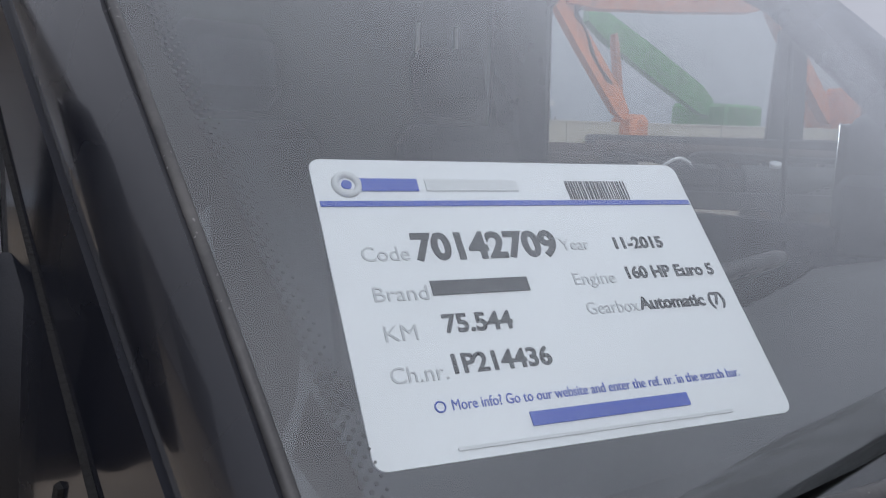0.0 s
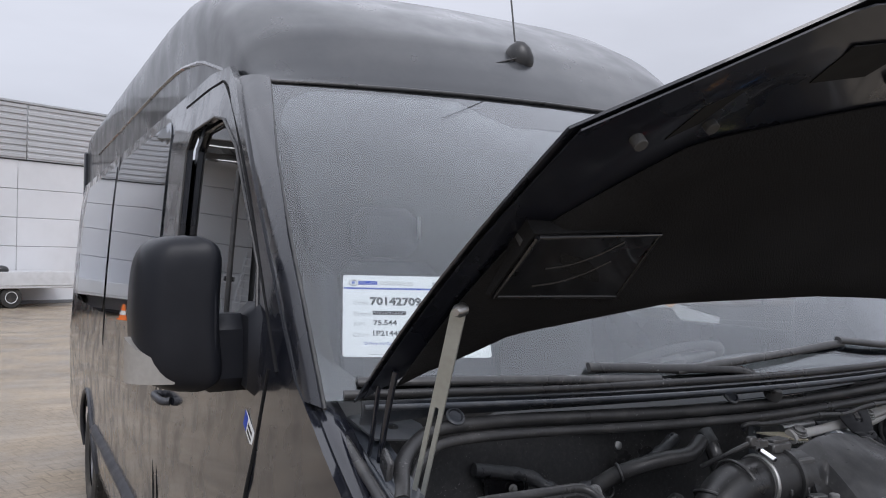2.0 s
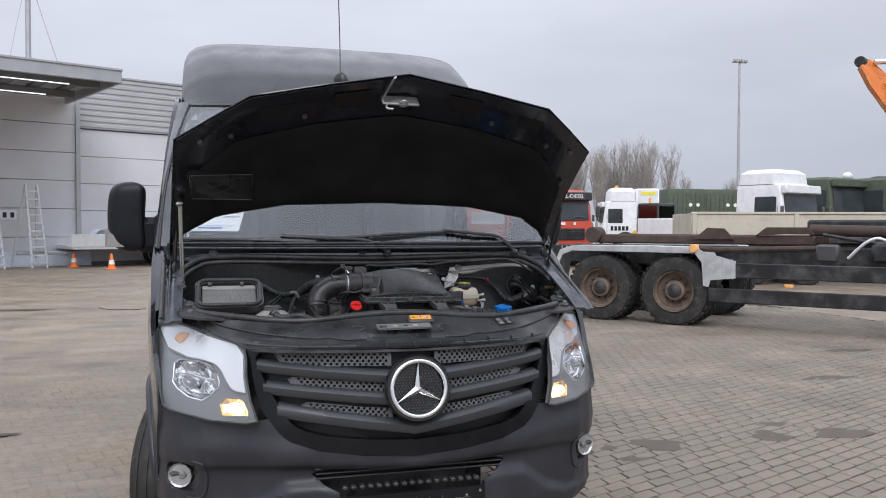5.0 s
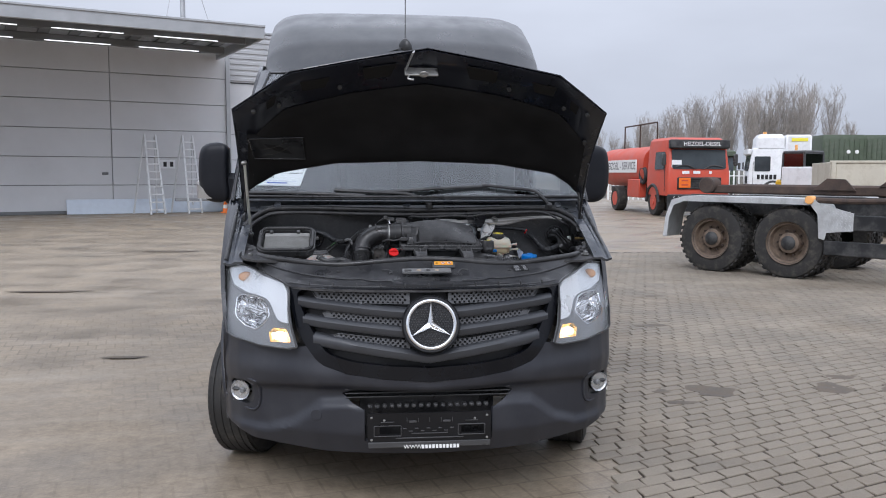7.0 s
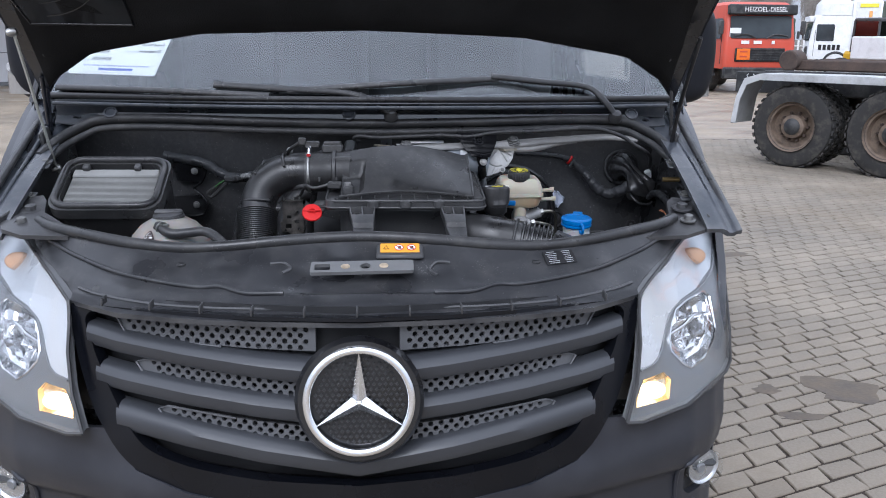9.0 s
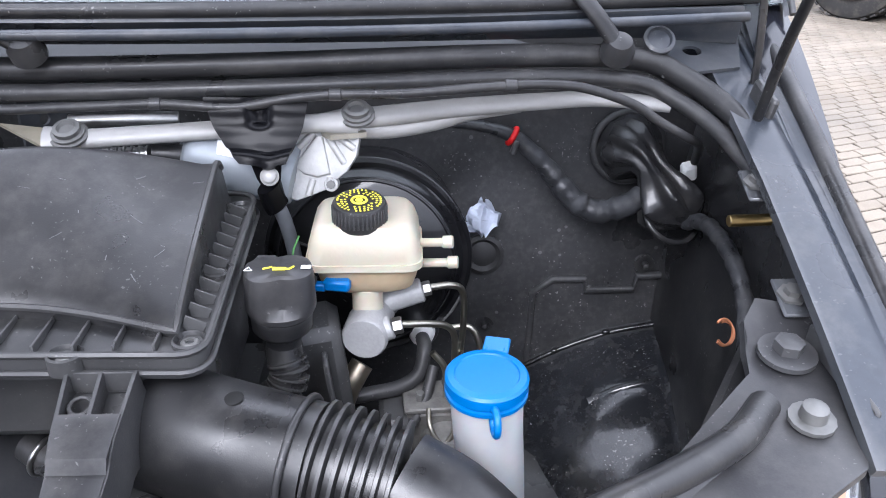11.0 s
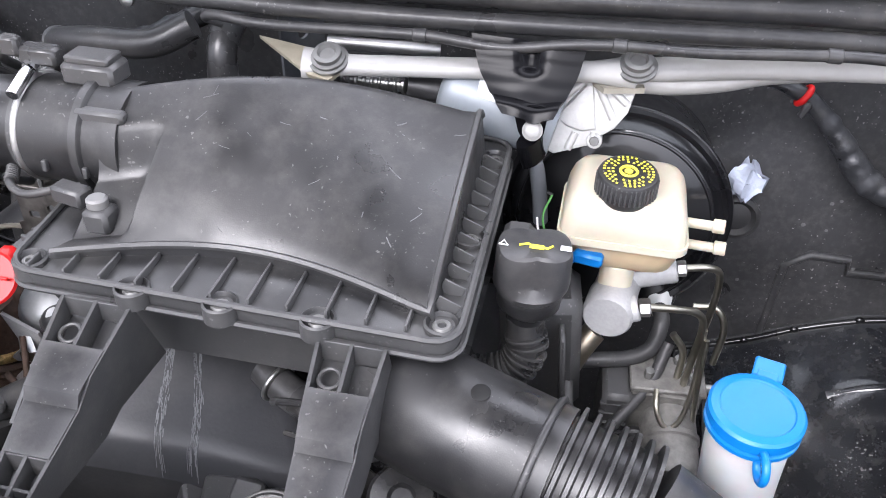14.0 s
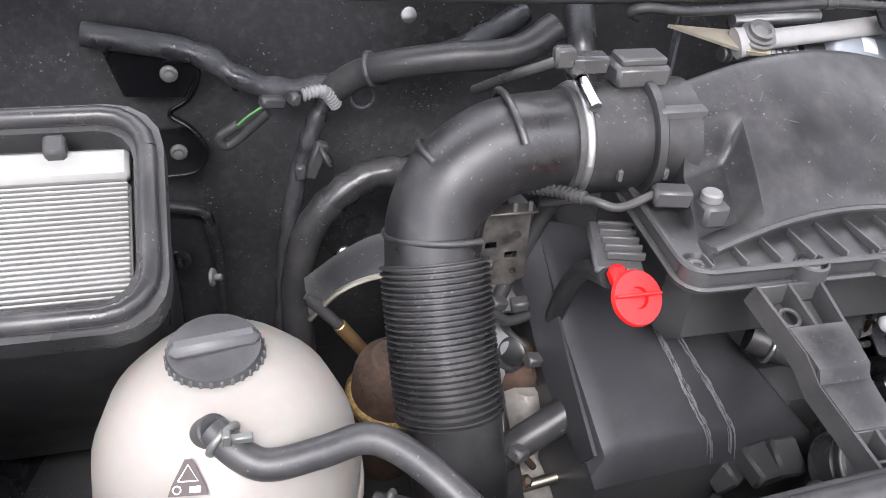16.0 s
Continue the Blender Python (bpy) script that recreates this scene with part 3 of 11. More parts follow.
# roof, in one sheet from the windscreen's head to the tail
RY = [1.682, 1.704, 1.76, 1.86, 2.05, 2.30, 2.55, 2.80, 3.3, 5.0, 6.95]
RZ = [2.137, 2.168, 2.238, 2.345, 2.475, 2.595, 2.650, 2.680, 2.705, 2.715, 2.70]
RG = [2.133, 2.134, 2.134, 2.145, 2.165, 2.185, 2.20, 2.205, 2.21, 2.21, 2.21]
RW = [0.845, 0.865, 0.88, 0.892, 0.895, 0.895, 0.895, 0.897, 0.899, 0.90, 0.90]
RP = [2.0, 2.6, 3.2, 4.2, 6.0, 7.4, 8.2, 9.0, 9.0, 9.0, 9.0]
RS = [0.16, 0.16, 0.155, 0.14, 0.12, 0.10, 0.08, 0.06, 0.02, 0, 0]


def roof_at(u, v):
    j = v * (len(RY) - 1)
    ix = range(len(RY))
    y, zc, zg, hw, p, s = (interp(j, ix, a) for a in (RY, RZ, RG, RW, RP, RS))
    a = math.pi / 2 * u
    q = 2 / p
    x = hw * math.copysign(abs(math.sin(a)) ** q, a)
    z = zg + (zc - zg) * abs(math.cos(a)) ** q
    return (x, y + s * x * x, z)


part("roof", G().sheet(roof_at, 40, 44, 0.005, u=(-1, 1)), ROOFP, van, "dusty black raised roof")
g = G()
g.tube([(0.85 * i / 10, glass_y(0.085 * i, 2.131) - 0.006, 2.133 - 0.004 * (i / 10) ** 2) for i in range(-10, 11)], 0.0055, 6, smooth=False)
part("windscreen_top_trim", g, RUBBER, van)
g = G()
for sgn in (-1, 1):
    g.tube([roof_at(sgn * 0.995, v) for v in (0.3, 0.45, 0.6, 0.8, 0.95)], 0.008, 5)
part("roof_gutter", g, PAINT, van)

# aerial
ant = part("aerial", G().lathe((0, 1.835, 2.285), (0, -0.25, 1), [(0.038, 0), (0.042, 0.012), (0.040, 0.035), (0.028, 0.062), (0.012, 0.078), (0.004, 0.08)], 18, squash=(0.8, 1.25)), PLASTB, van, "black roof aerial base")
part("mast", G().tube([(0, 1.85, 2.36), (0.004, 1.90, 2.60), (0.006, 1.98, 2.95)], 0.0032, 6), PLASTB, ant)
part("cable", G().tube([(-0.01, 1.81, 2.305), (-0.10, 1.80, 2.275), (-0.19, 1.79, 2.245)], 0.003, 6), PLASTB, ant)

# windscreen, its dark border, and what lies behind it
WS_IN = [(-0.88, 1.395), (-0.926, 1.435), (-0.922, 1.67), (-0.865, 2.0), (-0.82, 2.07), (-0.75, 2.105), (-0.33, 2.122), (-0.27, 2.06), (-0.20, 2.022), (0.26, 2.030), (0.268, 2.062), (0.33, 2.122), (0.75, 2.105), (0.82, 2.07), (0.865, 2.0), (0.922, 1.67), (0.926, 1.435), (0.88, 1.395)]
WS_OUT = [(-0.968, 1.372), (-0.964, 1.46), (-0.949, 1.67), (-0.910, 1.90), (-0.846, 2.128), (-0.4, 2.132), (0, 2.133), (0.4, 2.132), (0.846, 2.128), (0.910, 1.90), (0.949, 1.67), (0.964, 1.46), (0.968, 1.372), (0.5, 1.372), (0, 1.372), (-0.5, 1.372)]
ws = part("windscreen", G().panel(WS_OUT, [], 0.09, lambda x, z: (x, glass_y(x, z), z), 0.005), GLASS, van, "large raked windscreen reflecting grey sky")
ws.visible_shadow = False
part("border_print", G().panel(WS_OUT, [WS_IN], 0.07, lambda x, z: (x, glass_y(x, z) + 0.007, z), 0.001), mat("frit", (0.02, 0.02, 0.022), 0.5), ws, "black printed border")
g = G()
for i in range(100):
    z = 1.43 + 0.60 * i / 110
    for s in (-1, 1):
        for c in range(4):
            x = s * (interp(z, [1.43, 1.67, 2.0, 2.03], [0.926, 0.922, 0.865, 0.85]) - 0.0038 * c)
            zz = z + 0.0027 * (c % 2)
            g.lathe((x, glass_y(x, zz) + 0.0065, zz), (0, 1, -0.9), [(0.0019 - 0.0003 * c, 0), (0.0019 - 0.0003 * c, 0.0004)], 5)
tagged(part("border_dots", g, MATS["frit"], ws), kind="stuff")

part("dashboard", G().sheet(lambda u, v: (u, interp(v, [0, 0.15, 0.5, 0.8, 1], [1.0, 1.03, 1.25, 1.42, 1.46]) + 0.16 * u * u, interp(v, [0, 0.15, 0.5, 0.8, 1], [1.30, 1.345, 1.345, 1.30, 0.9]) + 0.03 * math.exp(-((u - 0.45) / 0.2) ** 2 - ((v - 0.55) / 0.2) ** 2)), 24, 14, 0.02, u=(-0.88, 0.88)), CABIN, van, "dark grey dashboard")
part("cabin_bulkhead", G().box((0, 2.62, 1.5), (1.74, 0.03, 1.3), 0.01), CABINL, van, "plain grey partition behind the seats")
part("cabin_headliner", G().box((0, 2.25, 2.13), (1.62, 0.75, 0.02), 0.008), CABINL, van)
part("cabin_floor", G().box((0, 1.95, 0.62), (1.75, 1.3, 0.03), 0.01), CABIN, van)
for sx, word in ((-0.45, "passenger"), (0.45, "driver")):
    st = part("seat", G().box((sx, 2.0, 0.98), (0.52 if sx > 0 else 0.86, 0.5, 0.16), 0.05), SEATM, van, "dark grey cloth front seat")
    for dx in ((0,) if sx > 0 else (-0.2, 0.22)):
        g = G()
        g.box((sx + dx, 2.29, 1.32), (0.44 if sx > 0 else 0.40, 0.13, 0.62), 0.05, (-10, 0, 0))
        part("backrest", g, SEATM, st)
        g = G()
        g.box((sx + dx, 2.38, 1.74), (0.27, 0.10, 0.19), 0.045, (-8, 0, 0))
        part("headrest", g, SEATM, st)
wheel_c, wheel_ax = Vector((0.45, 1.62, 1.30)), Vector((0, 0.42, 0.9))
sw = part("steering_wheel", G().torus(wheel_c, wheel_ax, 0.185, 0.016), PLASTB, van, "black steering wheel")
g = G()
for a in (0, 120, 240):
    e = Vector((math.cos(radians(a + 90)), math.sin(radians(a + 90)) * 0.9, -math.sin(radians(a + 90)) * 0.42)) * 0.18
    g.tube([wheel_c, wheel_c + e], 0.014, 6)
g.lathe(wheel_c - wheel_ax * 0.03, wheel_ax, [(0.06, 0), (0.075, 0.02), (0.06, 0.045)], 18)
part("hub", g, PLASTB, sw)
# the bright light of four slots, put in as white strips on the partition
for x, z, d in ((-0.14, 1.75, 0.09), (0.02, 1.75, 0.09), (0.53, 1.86, 0.09), (0.69, 1.86, 0.09)):
    part("bulkhead_slot", G().box((x, 2.598, z + 0.02), (0.015, 0.006, d), 0.002), WHITE, van, "white vertical strip on the partition, painted as the light of a slot")

# ---- the van: raised bonnet ----
HX = [-0.88, -0.74, -0.60, -0.30, 0.0, 0.30, 0.60, 0.74, 0.88]
HFY = [0.365, 0.255, 0.158, 0.137, 0.119, 0.137, 0.158, 0.255, 0.365]
HFZ = [1.800, 1.875, 1.950, 2.006, 2.055, 2.006, 1.950, 1.875, 1.800]
HRX = [-0.92, -0.84, -0.72, -0.42, 0.0, 0.42, 0.72, 0.84, 0.92]
HRY = [0.955, 0.865, 0.79, 0.72, 0.70, 0.72, 0.79, 0.865, 0.955]
HRZ = [1.375, 1.445, 1.510, 1.560, 1.572, 1.560, 1.510, 1.445, 1.375]
HN = Vector((0, 0.66, 0.75))


def bonnet(u, v, off=0.0):
    """u across from 0 to 1, v from the nose to the hinge; off towards the engine."""
    k = u * 8
    r = range(9)
    f = Vector((interp(k, r, HX), interp(k, r, HFY), interp(k, r, HFZ)))
    b = Vector((interp(k, r, HRX), interp(k, r, HRY), interp(k, r, HRZ)))
    p = f.lerp(b, v)
    side = 1 - abs(2 * u - 1) ** 3
    return p + HN * (0.045 * math.sin(math.pi * v) * (0.4 + 0.6 * side)) - HN * off


hood = part("bonnet", G().sheet(lambda u, v: bonnet(u, v, 0.0), 32, 12, 0.004), PAINT, van, "raised black bonnet with a felt-lined underside")
part("inner_frame", G().sheet(lambda u, v: bonnet(0.012 + 0.976 * u, 0.012 + 0.97 * v, 0.008 + 0.014 * min(1, 9 * min(u, 1 - u)) * min(1, 9 * min(v, 1 - v))), 48, 26, 0.003), mat("bonnet_inner_paint", (0.008, 0.009, 0.014), 0.24, coat=0.4, var=0.2), hood, "black pressed inner frame")


def pad(u, v):
    lo = 0.30 + 0.16 * abs(2 * u - 1) ** 2.0
    e = min(1, 12 * min(u, 1 - u)) * min(1, 12 * min(v, 1 - v))
    return bonnet(0.07 + 0.86 * u, lo + (0.965 - lo) * v, 0.024 + 0.017 * e + 0.003 * math.sin(9 * u * v + 3 * u))


part("insulation_pad", G().sheet(pad, 40, 16, 0.004), FELT, hood, "black felt insulation pad")
# near-black sheets on the uncut frame paint the shade of its openings
RECESS_SHADE = mat("painted_recess_shade", (0.004, 0.004, 0.004), 0.8)
BUFFER = mat("buffer_rubber", (0.05, 0.05, 0.05), 0.6)
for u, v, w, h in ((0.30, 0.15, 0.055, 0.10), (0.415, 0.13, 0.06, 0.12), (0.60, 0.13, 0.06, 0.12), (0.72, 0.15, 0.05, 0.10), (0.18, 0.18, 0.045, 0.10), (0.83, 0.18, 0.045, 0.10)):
    part("frame_opening", G().sheet(lambda a, b: bonnet(u + w * (a - 0.5) * (1 - 0.25 * b), v + h * (b - 0.5), 0.0220 + 0.0025), 6, 4, 0.002), RECESS_SHADE, hood, "black sheet on the frame, painted as the shade of an opening")
for u, v in ((0.22, 0.26), (0.35, 0.22), (0.65, 0.22), (0.78, 0.26), (0.10, 0.14), (0.90, 0.14), (0.08, 0.42), (0.92, 0.42), (0.12, 0.83), (0.88, 0.83)):
    q = bonnet(u, v, 0.021)
    part("rubber_buffer", G().cyl(q, q - HN * 0.018, 0.010, 10), BUFFER, hood)
IC = [bonnet(0.078, 0.380, 0.045), bonnet(0.294, 0.640, 0.045), bonnet(0.306, 0.850, 0.045), bonnet(0.114, 0.640, 0.045)]


def flap(a, b, d=0.0):
    return IC[0].lerp(IC[1], a).lerp(IC[3].lerp(IC[2], a), b) - HN * d


g = G()
g.rings([[flap(a, b, d) for a, b in ((-k, -k), (1 + k, -k), (1 + k, 1 + k), (-k, 1 + k))] for k, d in ((0.05, -0.040), (0.04, -0.004), (0.03, 0.0))])
holder = part("air_intake", g, FELT, hood, "black moulded air intake box")
part("intake_panel", G().sheet(lambda a, b: flap(a, b, 0.002), 8, 4, 0.003), GLOSSB, holder, "glossy black rectangular flap")
c4 = [flap(a, b, 0.004) for a, b in ((0, 0), (1, 0), (1, 1), (0, 1))]
part("surround", G().tube(c4 + c4[:1], 0.0045, 6, smooth=False), GLOSSB, holder)
for k in range(2):
    part("gleam_rib", G().tube([flap(0.22 + 0.5 * t, 0.80 - 0.30 * k - 0.42 * t + 0.10 * math.sin(3 * t), 0.005) for t in (0, 0.35, 0.7, 1)], 0.0022, 6), GLOSSB, holder)
q = bonnet(0.47, 0.13, 0.036)
striker = part("bonnet_catch", G().box(q + Vector((0.05, -0.012, -0.012)), (0.15, 0.05, 0.012), 0.004, (48, 0, 3)), STEEL, hood, "bare metal bonnet catch")
g = G()
g.tube([q + Vector((-0.02, 0.0, -0.01)), q + Vector((-0.005, -0.06, 0.03)), q + Vector((0.01, -0.105, 0.062))], 0.010, 6, flat=0.4)
part("lever", g, STEEL, striker)
part("ring", G().torus(q + Vector((0.06, -0.028, -0.024)), (0, 0.5, 0.8), 0.016, 0.005, 18, 6), STEEL, striker)
g = G()
g.tube([q + Vector((0.0, -0.02, -0.02)), q + Vector((-0.01, -0.04, -0.045)), q + Vector((0.015, -0.045, -0.05))], 0.005, 6)
part("hook", g, STEEL, striker)

# bonnet stays
st1 = part("bonnet_stay", G().panel(rrect(0, 0.2, 0.025, 0.42, 0.012), [rrect(0, 0.13, 0.008, 0.20, 0.003)], 0.03,
           lambda a, b: Vector((-0.862, 0.825, 1.185)) + Vector((-0.005, -0.165, 0.372)).normalized() * b + Vector((0.504, -0.671, -0.290)).normalized() * a, 0.004), mat("stay_metal", (0.36, 0.37, 0.34), 0.42, metal=0.55, var=0.12, dirt=DUST, dirt_amt=0.3, dirt_scale=20), van, "slotted bare-metal bonnet stay")
for p in ((-0.868, 0.655, 1.560), (-0.86, 0.82, 1.195)):
    part("pivot", G().lathe(Vector(p) + Vector((0.012, 0.006, 0)), (-0.86, -0.5, -0.2), [(0.006, 0), (0.011, 0.004), (0.011, 0.018), (0.006, 0.026)], 12), STEEL, st1)
g = G()
g.tube([(0.885, 0.86, 1.21), (0.882, 0.78, 1.38), (0.878, 0.655, 1.56)], 0.006, 8)
g.tube([(0.905, 0.91, 1.25), (0.90, 0.90, 1.33), (0.893, 0.90, 1.42)], 0.008, 8, flat=0.5)
part("bonnet_strut", g, PLASTB, van, "black bonnet strut")
g = G()
g.tube([(-0.905, 0.93, 1.24), (-0.90, 0.91, 1.33), (-0.893, 0.90, 1.42)], 0.008, 8, flat=0.5)
g.tube([(-0.895, 0.91, 1.20), (-0.892, 0.88, 1.33), (-0.885, 0.85, 1.44)], 0.006, 8)
part("bonnet_hinge", g, PAINT, van)

# ---- the van: nose ----
FX = [0, 0.20, 0.35, 0.50, 0.58, 0.68, 0.78, 0.86, 0.92, 0.955, 0.975]
FY = [0.015, 0.030, 0.060, 0.105, 0.145, 0.195, 0.250, 0.320, 0.410, 0.500, 0.60]


def nose_y(x, z=0.6):
    """The front surface: bowed in plan, leaning back above the bumper."""
    return interp(abs(x), FX, FY) + 0.22 * max(0.0, z - 0.72) * (0.5 + 0.5 * min(1, abs(x) / 0.6)) + 0.05 * max(0.0, 0.42 - z)


def ramp(x, a, b):
    t = min(1.0, max(0.0, (x - a) / (b - a)))
    return t * t * (3 - 2 * t)


def bump_y(x, z):
    """The bumper's face: a rounded upper band, a channel running out from the mouth, and a proud lower wing."""
    ax = abs(x)
    lip = 0.016 * math.exp(-((z - 0.625) / 0.05) ** 2) * min(1, ax / 0.5)
    zl = interp(ax, [0.20, 0.355, 0.474, 0.601, 0.72], [0.47, 0.500, 0.488, 0.392, 0.345])
    zu = interp(ax, [0.0, 0.40, 0.60, 0.80], [0.555, 0.570, 0.560, 0.545])
    below = 1 - ramp(z, zu - 0.026, zu + 0.016)
    wing = 1 - ramp(z, zl - 0.022, zl + 0.024)
    chan = 0.034 * below * (1 - wing) * (1 - 0.4 * ramp(ax, 0.86, 0.95))
    return nose_y(x, z) - lip - 0.006 + chan + 0.05 * max(0, (0.36 - z) / 0.12)


def soft(half):
    """The same half outline, rounded by a smooth curve."""
    return [(max(0.0, p.x), p.y) for p in cr([(x, z, 0) for x, z in half], 5)]


def sym(half):
    """A loop across the middle from its x >= 0 half, given from the top middle round to the bottom middle."""
    return half + [(-x, z) for x, z in half[::-1] if x > 1e-6]


BUMP = sym([(0, 0.598), (0.2, 0.610), (0.36, 0.630), (0.47, 0.666), (0.538, 0.745), (0.577, 0.738), (0.64, 0.729), (0.75, 0.730), (0.86, 0.740), (0.915, 0.754), (0.965, 0.752), (0.975, 0.60), (0.972, 0.42), (0.955, 0.34), (0.80, 0.285), (0.45, 0.262), (0, 0.262)])
MOUTH = sym([(0, 0.550), (0.33, 0.553), (0.385, 0.535), (0.335, 0.495), (0.285, 0.470), (0.285, 0.325), (0, 0.325)])
FOGH = rrect(0.852, 0.495, 0.125, 0.115, 0.045)
bumper = part("front_bumper", G().panel(BUMP, [MOUTH, FOGH, [(-x, z) for x, z in FOGH]], 0.0125, lambda x, z: (x, bump_y(x, z), z), 0.02), BUMPER, van, "matt dark-grey plastic front bumper")
for s in (-1, 1):
    part("fog_lamp_frame", G().tube([(s * x, bump_y(s * x, z) - 0.001, z) for x, z in ((0.955, 0.55), (0.80, 0.565), (0.765, 0.53), (0.768, 0.44), (0.82, 0.415), (0.95, 0.44))], 0.006, 6), BUMPER, bumper)
part("tow_eye_cover", G().lathe((-0.498, bump_y(-0.498, 0.44) - 0.003, 0.44), (-0.25, -1, 0), [(0.001, 0.0015), (0.024, 0.002), (0.026, 0)], 24), BUMPER, bumper)
mouth = part("lower_grille", G().panel(grow(MOUTH, 0.02), [], 0.06, lambda x, z: (x, nose_y(x) + 0.10, z), 0.01), PLASTB, bumper, "black lower grille")
g = G()
for z in (0.512, 0.530, 0.547):
    g.box((0, 0.105, z), (0.74, 0.05, 0.006), 0.002, (-15, 0, 0))
for i in range(17):
    g.box((-0.26 + i * 0.0325, 0.075, 0.478), (0.020, 0.03, 0.016), 0.004)
part("slat", g, PLASTB, mouth)
plate = part("plate_holder", G().panel(rrect(0, 0.395, 0.545, 0.135, 0.008), [rrect(-0.17, 0.385, 0.10, 0.035, 0.005), rrect(0.19, 0.385, 0.10, 0.035, 0.005)], 0.04, lambda x, z: (x, 0.005 + 0.06 * x * x, z), 0.012), mat("plate_black", (0.007, 0.007, 0.008), 0.32, var=0.2, spec=0.35), bumper, "empty black number-plate holder")
for x, z in ((-0.255, 0.445), (0.255, 0.445), (-0.255, 0.345), (0.255, 0.345), (-0.20, 0.432), (0.20, 0.432)):
    part("screw", G().lathe((x, 0.004 + 0.06 * x * x, z), (0, -1, 0), [(0.006, 0), (0.005, 0.003), (0.001, 0.004)], 10), STEEL, plate)
g = G()
for i in range(9):
    g.box((-0.11 + i * 0.026, 0.001, 0.395 - 0.012 * (i % 2)), (0.016, 0.006, 0.004), 0.001)
for sx in (-1, 1):
    for w_, h_, z_ in ((0.118, 0.004, 0.408), (0.118, 0.004, 0.362), (0.060, 0.003, 0.425)):
        g.box((sx * 0.185, 0.003, z_), (w_, 0.006, h_), 0.001)
    for dx in (-0.059, 0.059):
        g.box((sx * 0.185 + dx, 0.003, 0.385), (0.004, 0.006, 0.046), 0.001)
    g.box((sx * 0.075, 0.002, 0.425), (0.034, 0.006, 0.010), 0.002)
for k in range(5):
    g.box((-0.10 + 0.05 * k, 0.001, 0.432), (0.003, 0.005, 0.020), 0.001)
g.box((0, 0.002, 0.352), (0.30, 0.006, 0.005), 0.001)
g.box((0, 0.002, 0.372), (0.16, 0.006, 0.004), 0.001)
part("rib", g, PLASTB, plate)
sill = part("plate_strip", G().box((0, 0.006, 0.322), (0.54, 0.010, 0.026), 0.003), PLASTB, plate)
words("web_line", "WWW.", 0.026, Matrix.Translation((-0.115, -0.0005, 0.312)) @ pose(0, 0, 0, 90), WHITE, sill, "white lettering")
g = G()
for i in range(11):
    g.box((-0.030 + i * 0.0155, -0.0002, 0.312), (0.011, 0.001, 0.017), 0.0004)
part("name_bar", g, WHITE, sill)
for s in (-1, 1):
    fog = part("fog_lamp", G().lathe((s * 0.852, nose_y(0.852) + 0.055, 0.495), (s * 0.35, -1, 0), [(0.030, 0), (0.050, 0.020), (0.052, 0.040), (0.044, 0.050), (0.002, 0.056)], 24), CLEAR, bumper, "round clear fog lamp")
    part("reflector", G().lathe((s * 0.852, nose_y(0.852) + 0.06, 0.495), (s * 0.35, -1, 0), [(0.004, 0), (0.022, 0.004), (0.034, 0.014), (0.043, 0.030), (0.047, 0.032), (0.047, 0.026)], 28), mat("fog_reflector", (0.55, 0.56, 0.57), 0.22, metal=0.8, var=0.1), fog)
    part("lens_flute", G().lathe((s * 0.852, nose_y(0.852) + 0.028, 0.495), (s * 0.35, -1, 0), [(0.012, 0), (0.014, 0.004), (0.010, 0.008), (0.001, 0.008)], 18), HLGREY, fog)
    part("fog_lamp_recess", G().panel(grow([(s * x, z) for x, z in FOGH], 0.006), [circle(s * 0.852, 0.495, 0.046)], 0.03, lambda x, z: (x, bump_y(x, z) + 0.035, z), 0.012), PLASTB, bumper)

# grille
GR = sym([(0, 1.005), (0.35, 1.000)] + soft([(0.540, 0.992), (0.572, 0.982), (0.582, 0.960), (0.566, 0.920), (0.552, 0.886), (0.505, 0.80), (0.448, 0.724), (0.35, 0.690), (0.2, 0.672), (0, 0.662)]))
SUR = sym([(0, 1.012), (0.36, 1.008)] + soft([(0.58, 1.000), (0.612, 0.996), (0.622, 0.975), (0.611, 0.92), (0.597, 0.868), (0.572, 0.80), (0.545, 0.752), (0.47, 0.668), (0.36, 0.632), (0.2, 0.612), (0, 0.600)]))
part("grille_surround", G().panel(SUR, [GR], 0.03, lambda x, z: (x, nose_y(x, z) - 0.012, z), 0.03), TRIMB, van, "glossy black grille surround")
grille = part("grille_backing", G().panel(grow(GR, 0.012), [], 0.08, lambda x, z: (x, nose_y(x, z) + 0.045, z), 0.008), mat("grille_dark", (0.012, 0.012, 0.013), 0.5), van, "black honeycomb radiator grille")
STRIPS = ((0.516, 0.994, 0.472, 0.940, 0.985, 0.936, 4), (0.466, 0.898, 0.428, 0.852, 0.889, 0.840, 4), (0.418, 0.806, 0.378, 0.760, 0.778, 0.734, 4))
STRIPG = mat("strip_plastic", (0.085, 0.087, 0.092), 0.40, bump=0.08, bscale=400, var=0.1)
